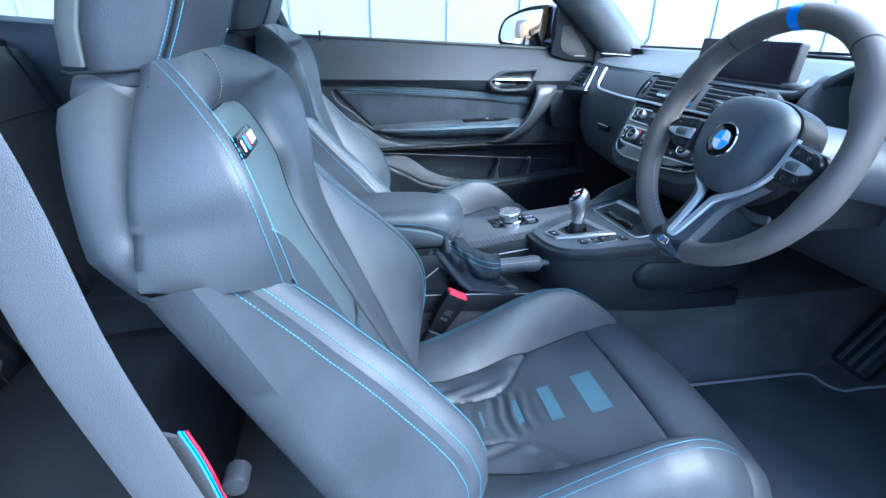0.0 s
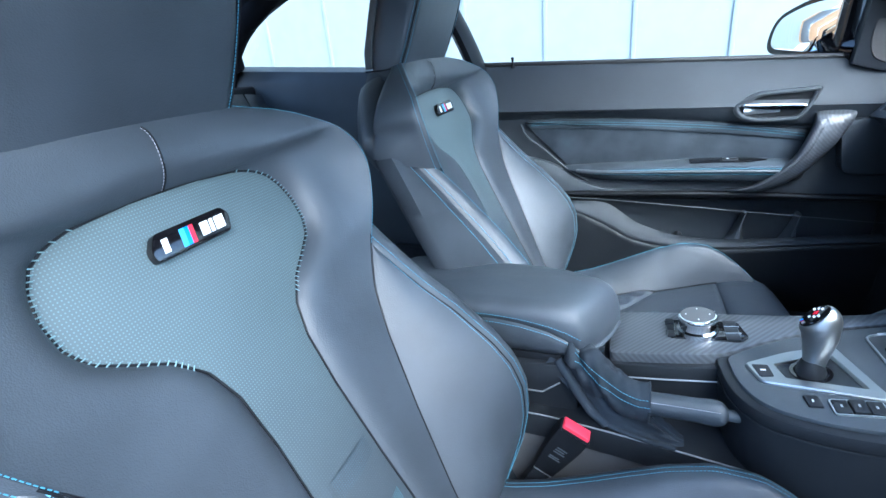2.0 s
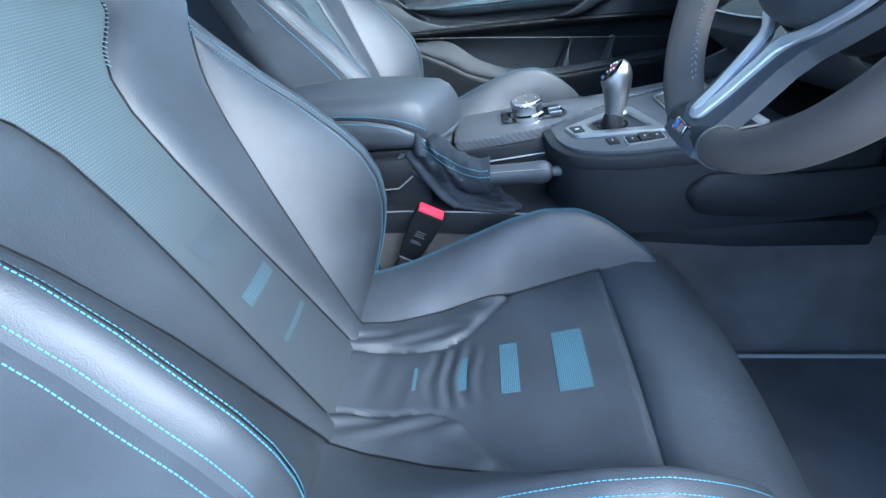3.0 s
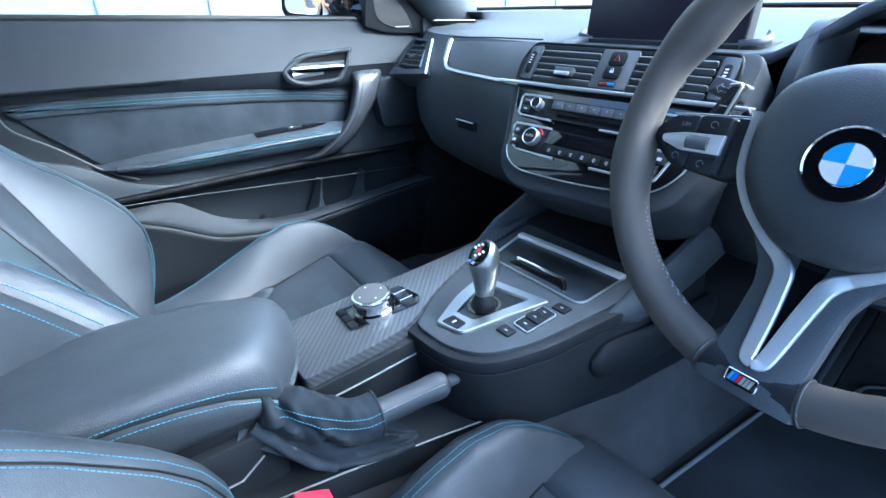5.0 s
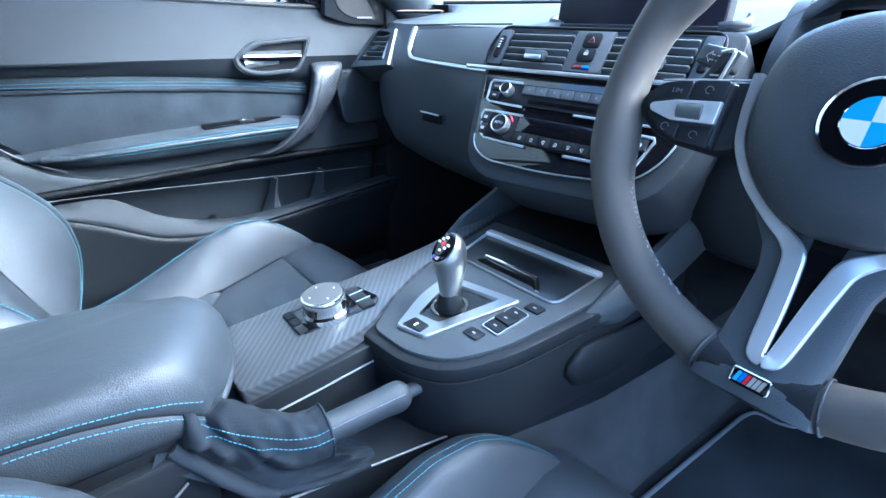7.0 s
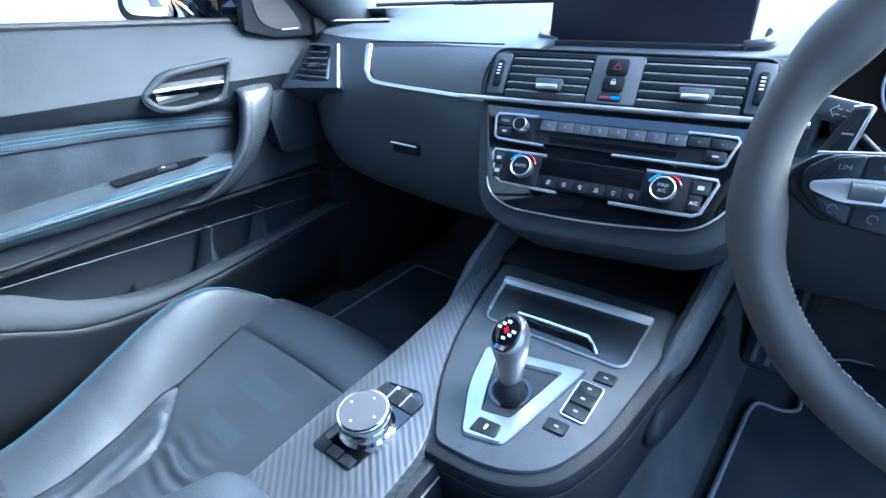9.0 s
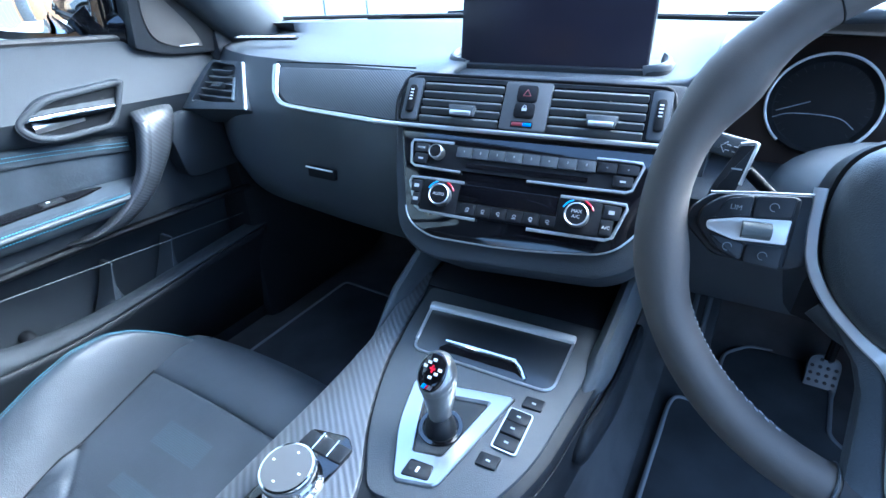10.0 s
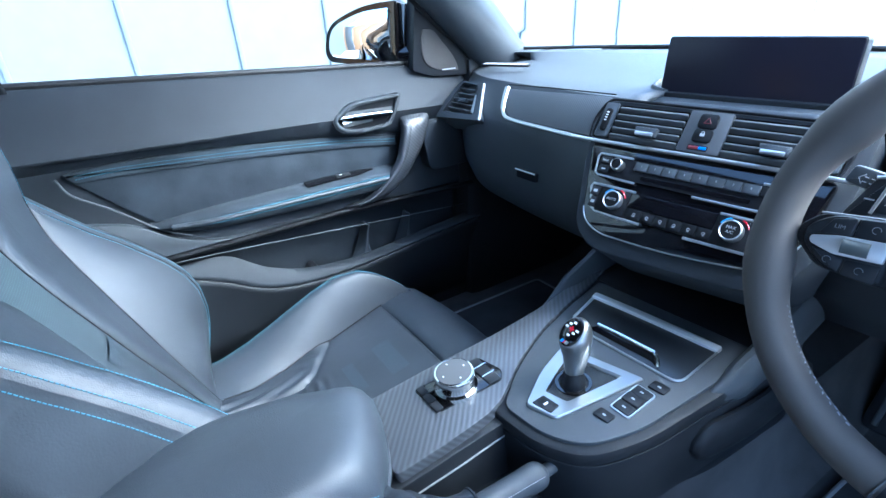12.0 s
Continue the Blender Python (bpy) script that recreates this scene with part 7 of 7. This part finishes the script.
part("pull_handle", skin([handle_ring(l, r, 0.0, 1.0, 0.0) for l, r in zip(HL, HR)]), HANDLECARBON, door, "curved woven-look grab handle", angle=60)
part("handle_carbon", skin([handle_ring(l, r, -0.02, 0.36, -0.0005) for l, r in zip(HL[6:], HR[6:])]), HANDLECARBON, door, "carbon weave inner edge of the handle", angle=60)
# opener
cup = rounded([(0.096, 0.856), (0.142, 0.888), (0.270, 0.895), (0.250, 0.850), (0.235, 0.824), (0.150, 0.820), (0.112, 0.830)], [0.016, 0.02, 0.010, 0.02, 0.012, 0.02, 0.016], 6)
cin = rounded([(0.108, 0.856), (0.155, 0.880), (0.256, 0.886), (0.242, 0.850), (0.225, 0.832), (0.152, 0.830), (0.124, 0.838)], [0.012, 0.016, 0.006, 0.02, 0.008, 0.02, 0.012], 6)
bz = part("opener_bezel", plate(DOOR, cup, -0.02, 0.0245, hole=cin), DOORM, door, "rounded opener bezel", angle=30)
mid = [((a[0] + b[0]) / 2, (a[1] + b[1]) / 2) for a, b in zip(cup, cin)]
part("bezel_roll", tube([DOOR(x, y, 0.0240) for x, y in mid], 0.0046, 10, 0.0032, up=(1, 0, 0), closed=True), DOORM, bz)
part("opener_cup", plate(DOOR, cin, 0.010, 0.0185), DARK, door, "dark opener recess")
part("opener_lever", plate(Frame(DOOR(0.18, 0.857, 0.0235), (0.0, 1, -0.03), (0, 0.0, 1)), rounded([(-0.068, -0.001), (-0.045, -0.007), (0.0, -0.008), (0.058, -0.005), (0.064, 0.000), (0.058, 0.005), (-0.02, 0.006), (-0.06, 0.005)], 0.003, 3), 0.0, 0.007, 0.0025), CHROME, door, "bright chrome opener lever")
sc_ = [[DOOR(0.122 + 0.012 * i + 0.0, 0.838 + 0.0035 * j + 0.0008 * i, 0.0205 + 0.006 * math.sin(math.pi * j / 5) * (1 - i / 6)) for i in range(7)] for j in range(6)]
part("cup_scoop", grid(sc_), SATIN, door, "bright scoop below the lever")
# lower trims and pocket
# black rod standing in for the shade of the groove below the armrest
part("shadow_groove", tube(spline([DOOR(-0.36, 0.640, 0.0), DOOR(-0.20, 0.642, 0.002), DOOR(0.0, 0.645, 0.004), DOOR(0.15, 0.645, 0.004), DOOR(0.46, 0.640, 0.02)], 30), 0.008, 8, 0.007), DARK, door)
part("pocket_line", tube(spline([DOOR(-0.34, 0.634, 0.006), DOOR(-0.151, 0.624, 0.006), DOOR(0.161, 0.599, 0.004), DOOR(0.395, 0.582, 0.004), DOOR(0.47, 0.577, 0.0)], 30), 0.0011, 6), SOFT, door, "fine edge over the door pocket")
low = [(-0.53, 0.735), (-0.40, 0.748), (-0.31, 0.724), (-0.245, 0.676), (-0.17, 0.652), (0.05, 0.652), (0.05, 0.647), (-0.25, 0.648), (-0.53, 0.640)]
part("lower_strip", plate(DOOR, rounded(low, [0.004, 0.03, 0.03, 0.03, 0.03, 0.002, 0.002, 0.02, 0.004], 4), -0.012, 0.004, 0.003), SOFT, door, "sweeping grey trim strip")
LIP = smooth_table([(-0.50, 0.618, 0.610), (-0.36, 0.619, 0.611), (-0.257, 0.620, 0.604), (-0.20, 0.620, 0.578), (-0.166, 0.615, 0.560), (-0.13, 0.588, 0.538), (-0.10, 0.564, 0.524), (-0.05, 0.543, 0.513), (-0.008, 0.531, 0.508), (0.05, 0.524, 0.506), (0.104, 0.521, 0.508), (0.18, 0.525, 0.514), (0.252, 0.532, 0.522), (0.32, 0.540, 0.530), (0.398, 0.547, 0.537), (0.48, 0.554, 0.544)])
lip, rows = [], []
for y in rows_b(-0.50, 0.48, 70):
    zu, zl = interp(LIP, y, 1), interp(LIP, y, 2)
    lip.append([DOOR(y, zu - 0.016, -0.008), DOOR(y, zu - 0.003, -0.005), DOOR(y, zu, 0.0), DOOR(y, zu - (zu - zl) * 0.35, 0.016), DOOR(y, zu - (zu - zl) * 0.8, 0.026), DOOR(y, zl, 0.027), DOOR(y, zl - 0.006, 0.023)])
    rows.append([DOOR(y, zl - 0.004, 0.023), DOOR(y, zl - 0.02, 0.019), DOOR(y, 0.44, 0.008), DOOR(y, 0.33, -0.006)])
part("pocket_lip", grid(lip), DOORM, door, "broad curved pocket edge", angle=60)
thick(part("pocket_front", grid(rows), HARD, door, "dark lower door panel"), 0.006)
for y in (0.150, 0.268):
    rings = []
    for t in [i / 9 for i in range(10)]:
        h, c, z = 0.026 * (1 - t) ** 2 + 0.0035, y + 0.014 * t * t, 0.495 + 0.092 * t
        rings.append([DOOR(c - h, z, -0.046), DOOR(c + h, z, -0.046), DOOR(c + h * 0.8, z, -0.020), DOOR(c + h * 0.35, z, -0.004 - 0.008 * t), DOOR(c - h * 0.35, z, -0.004 - 0.008 * t), DOOR(c - h * 0.8, z, -0.020)])
    part("bottle_rib", skin(rings), SOFT, door, "curved bottle divider", angle=60)
part("pocket_stud", lathe(Frame(DOOR(0.014, 0.512, -0.045), (0, 1, 0), (0, 0, 1)), [(0.012, 0.0), (0.012, 0.02), (0.008, 0.026), (0.001, 0.027)], 20), HARD, door)
part("lock_pin", lathe(Frame((-0.703, -0.42, 0.976), (1, 0, 0), (0, 1, 0)), [(0.0055, 0.0), (0.0045, 0.006), (0.0028, 0.010), (0.0028, 0.020), (0.0045, 0.025), (0.003, 0.028)], 14), DARK, door, "small lock pin")
part("window_seal", tube([Vector((-0.716, y, sill_z(y) + 0.004)) for y in (-0.53, -0.2, 0.1, 0.36)], 0.006, 8), RUBBER, door)
pane = plate(Frame((-0.722, 0, 0), (0, 1, 0), (0, 0, 1)), [(-0.52, 0.985), (0.33, 0.945), (0.30, 1.05), (0.10, 1.24), (-0.05, 1.31), (-0.35, 1.33), (-0.60, 1.32)], -0.002, 0.002)
part("side_glass", pane, GLASS, door, "clear side window").visible_shadow = False
part("front_corner", plate(Frame((-0.665, 0, 0), (0.0, 1, 0), (0, 0, 1)), rounded([(0.31, 0.82), (0.46, 0.83), (0.47, 0.70), (0.33, 0.70)], 0.02, 3), -0.03, 0.004, 0.004), DOORM, door)
# corner tweeter triangle
TW = Frame((-0.744, 0.0, 0.0), (0.03, 1, 0), (0.05, 0, 1))
tw = part("tweeter_panel", plate(TW, rounded([(0.316, 0.935), (0.330, 1.10), (0.365, 1.10), (0.43, 1.02), (0.50, 0.925), (0.49, 0.912), (0.37, 0.918)], [0.006, 0.008, 0.02, 0.05, 0.01, 0.004, 0.02], 4), -0.03, 0.004, 0.003), HARD, door, "corner speaker panel")
part("tweeter_grille", plate(TW, rounded([(0.338, 0.985), (0.347, 0.947), (0.381, 0.931), (0.440, 0.926), (0.433, 0.946), (0.418, 0.969), (0.393, 0.995), (0.372, 1.020), (0.343, 1.022)], [0.02, 0.03, 0.03, 0.004, 0.02, 0.04, 0.04, 0.012, 0.006], 4), 0.003, 0.0065, 0.0015), TAUPE, tw, "taupe speaker grille")
part("tweeter_label", plate(TW, rect(0.393, 0.430, 0.9300, 0.9325), 0.0064, 0.0069), GREYMARK, tw, smooth=False)

# door mirror outside
mir = thing("door_mirror", (-0.80, 0.30, 0.93), "black door mirror reflecting the yard", "mirror")
MF = Frame((-0.811, 0.252, 1.012), (0.87, 0.50, 0.0), (-0.02, 0.04, 1))
oc = rounded([(-0.112, -0.056), (0.05, -0.068), (0.105, -0.045), (0.110, 0.070), (0.01, 0.064), (-0.095, 0.025)], [0.035, 0.03, 0.03, 0.012, 0.06, 0.05], 6)
shell = []
for s, w in ((1.0, 0.004), (1.03, -0.008), (1.0, -0.035), (0.88, -0.065), (0.6, -0.085), (0.2, -0.092)):
    shell.append([MF(x * s, y * s, w) for x, y in oc])
part("shell", skin(shell), GLOSS, mir, "gloss black mirror shell")
part("mirror_glass", plate(MF, [(-0.004 + x * 0.84, y * 0.80) for x, y in oc], 0.003, 0.0055, 0.001), MIRROR, mir, "mirror glass")
part("sail_panel", plate(Frame((-0.735, 0, 0), (0, 1, 0), (0, 0, 1)), rounded([(0.285, 0.940), (0.300, 1.075), (0.345, 1.075), (0.48, 0.925)], 0.01, 3), -0.012, 0.004, 0.003), GLOSS, mir, "gloss black mounting panel")
part("foot", tube(spline([(-0.765, 0.285, 0.99), (-0.75, 0.30, 0.965), (-0.715, 0.33, 0.955)], 8), 0.022, 10, 0.03), GLOSS, mir)

# windscreen, wipers, bonnet
wsn = thing("windscreen", (0, 0.7, 0.96), "clear windscreen with dark rim", "windscreen", kind="structure")
gl_rows = []
for t in [i / 8 for i in range(9)]:
    gl_rows.append([Vector((x * (1 - 0.17 * t), 0.80 - 0.22 * (x / 0.66) ** 2 - (0.86 - 0.10 * (x / 0.66) ** 2) * t, 0.965 + 0.345 * t + 0.02 * math.sin(math.pi * t))) for x in [i / 8 * 0.66 - 0.66 for i in range(17)]])
gob = thick(part("glass", grid(gl_rows), GLASS, wsn), 0.004)
gob.visible_shadow = False
part("lower_rim", tube([p + Vector((0, -0.005, -0.004)) for p in gl_rows[0]], 0.005, 8, 0.004), RUBBER, wsn)
for x0, x1 in ((-0.36, -0.12), (0.16, 0.44)):
    wp = thing("wiper", (x0, 0.84, 0.97), "black windscreen wiper resting on the glass", "wiper", "wipers")
    part("blade", tube([(x0, 0.80, 0.966), ((x0 + x1) / 2, 0.845, 0.972), (x1, 0.87, 0.975)], 0.0035, 6, 0.005), DARK, wp)
    part("arm", tube([(x0 + 0.05, 0.86, 0.968), (x1 + 0.02, 0.90, 0.965)], 0.005, 6), DARK, wp)
bon = thing("bonnet", (0, 1.4, 0.6), "dark painted bonnet beyond the windscreen", "bonnet", kind="structure")
rows = [[Vector((x, 0.88 + 1.0 * t, 0.965 - 0.16 * t - 0.06 * (x / 0.75) ** 4)) for x in [i / 6 * 0.78 - 0.78 for i in range(13)]] for t in [j / 6 for j in range(7)]]
thick(part("skin", grid(rows), BODY, bon), 0.01)
# left outer body and sill closing the cabin
lb = thing("left_body_side", (-0.80, 0, 0.3), "dark painted left side of the car", "car body", kind="structure")
part("outer_skin", box(-0.86, -0.775, -1.7, 1.0, 0.20, 0.93, 0.03), BODY, lb)
part("floor_pan", box(-0.80, 0.82, -1.8, 1.1, 0.20, 0.27, 0.01), DARK, lb)
part("firewall", box(-0.74, 0.74, 1.0, 1.04, 0.25, 0.95, 0.01), DARK, lb)

# driver's footwell
pd = thing("foot_pedal", (0.50, 0.78, 0.35), "studded metal foot pedal", "pedal")
PF = Frame((0.466, 0.80, 0.325), (1, 0, 0), (0, 0.5, 0.86))
part("pad", plate(PF, rect(-0.027, 0.027, -0.046, 0.046, 0.022, 6), -0.006, 0.004, 0.002), PEDALM, pd, "dull metal pedal plate")
for i in range(4):
    for j in range(6):
        if i in (0, 3) and j in (0, 5):
            continue
        part("stud", lathe(PF, [(0.0036, 0.003), (0.0032, 0.0060), (0.0015, 0.0065)], 10, -0.0195 + i * 0.013, -0.036 + j * 0.0144), RUBBER, pd)
part("arm", tube([(0.47, 0.815, 0.36), (0.48, 0.88, 0.50), (0.48, 0.91, 0.68)], 0.008, 8), DARK, pd)
fr_ = thing("foot_rest", (0.25, 0.8, 0.33), "dark plastic foot rest beside the console", "foot rest")
part("pad", plate(Frame((0.225, 0.82, 0.43), (1, 0, 0), (0, 0.6, 0.8)), rect(-0.045, 0.045, -0.15, 0.12, 0.015), -0.02, 0.0, 0.004), HARD, fr_)
for k in (-0.030, -0.006, 0.018):
    part("rib", plate(Frame((0.225, 0.82, 0.43), (1, 0, 0), (0, 0.6, 0.8)), rect(k, k + 0.010, -0.14, 0.11, 0.003), -0.001, 0.004, 0.0015), SOFT, fr_, "grey raised rib")
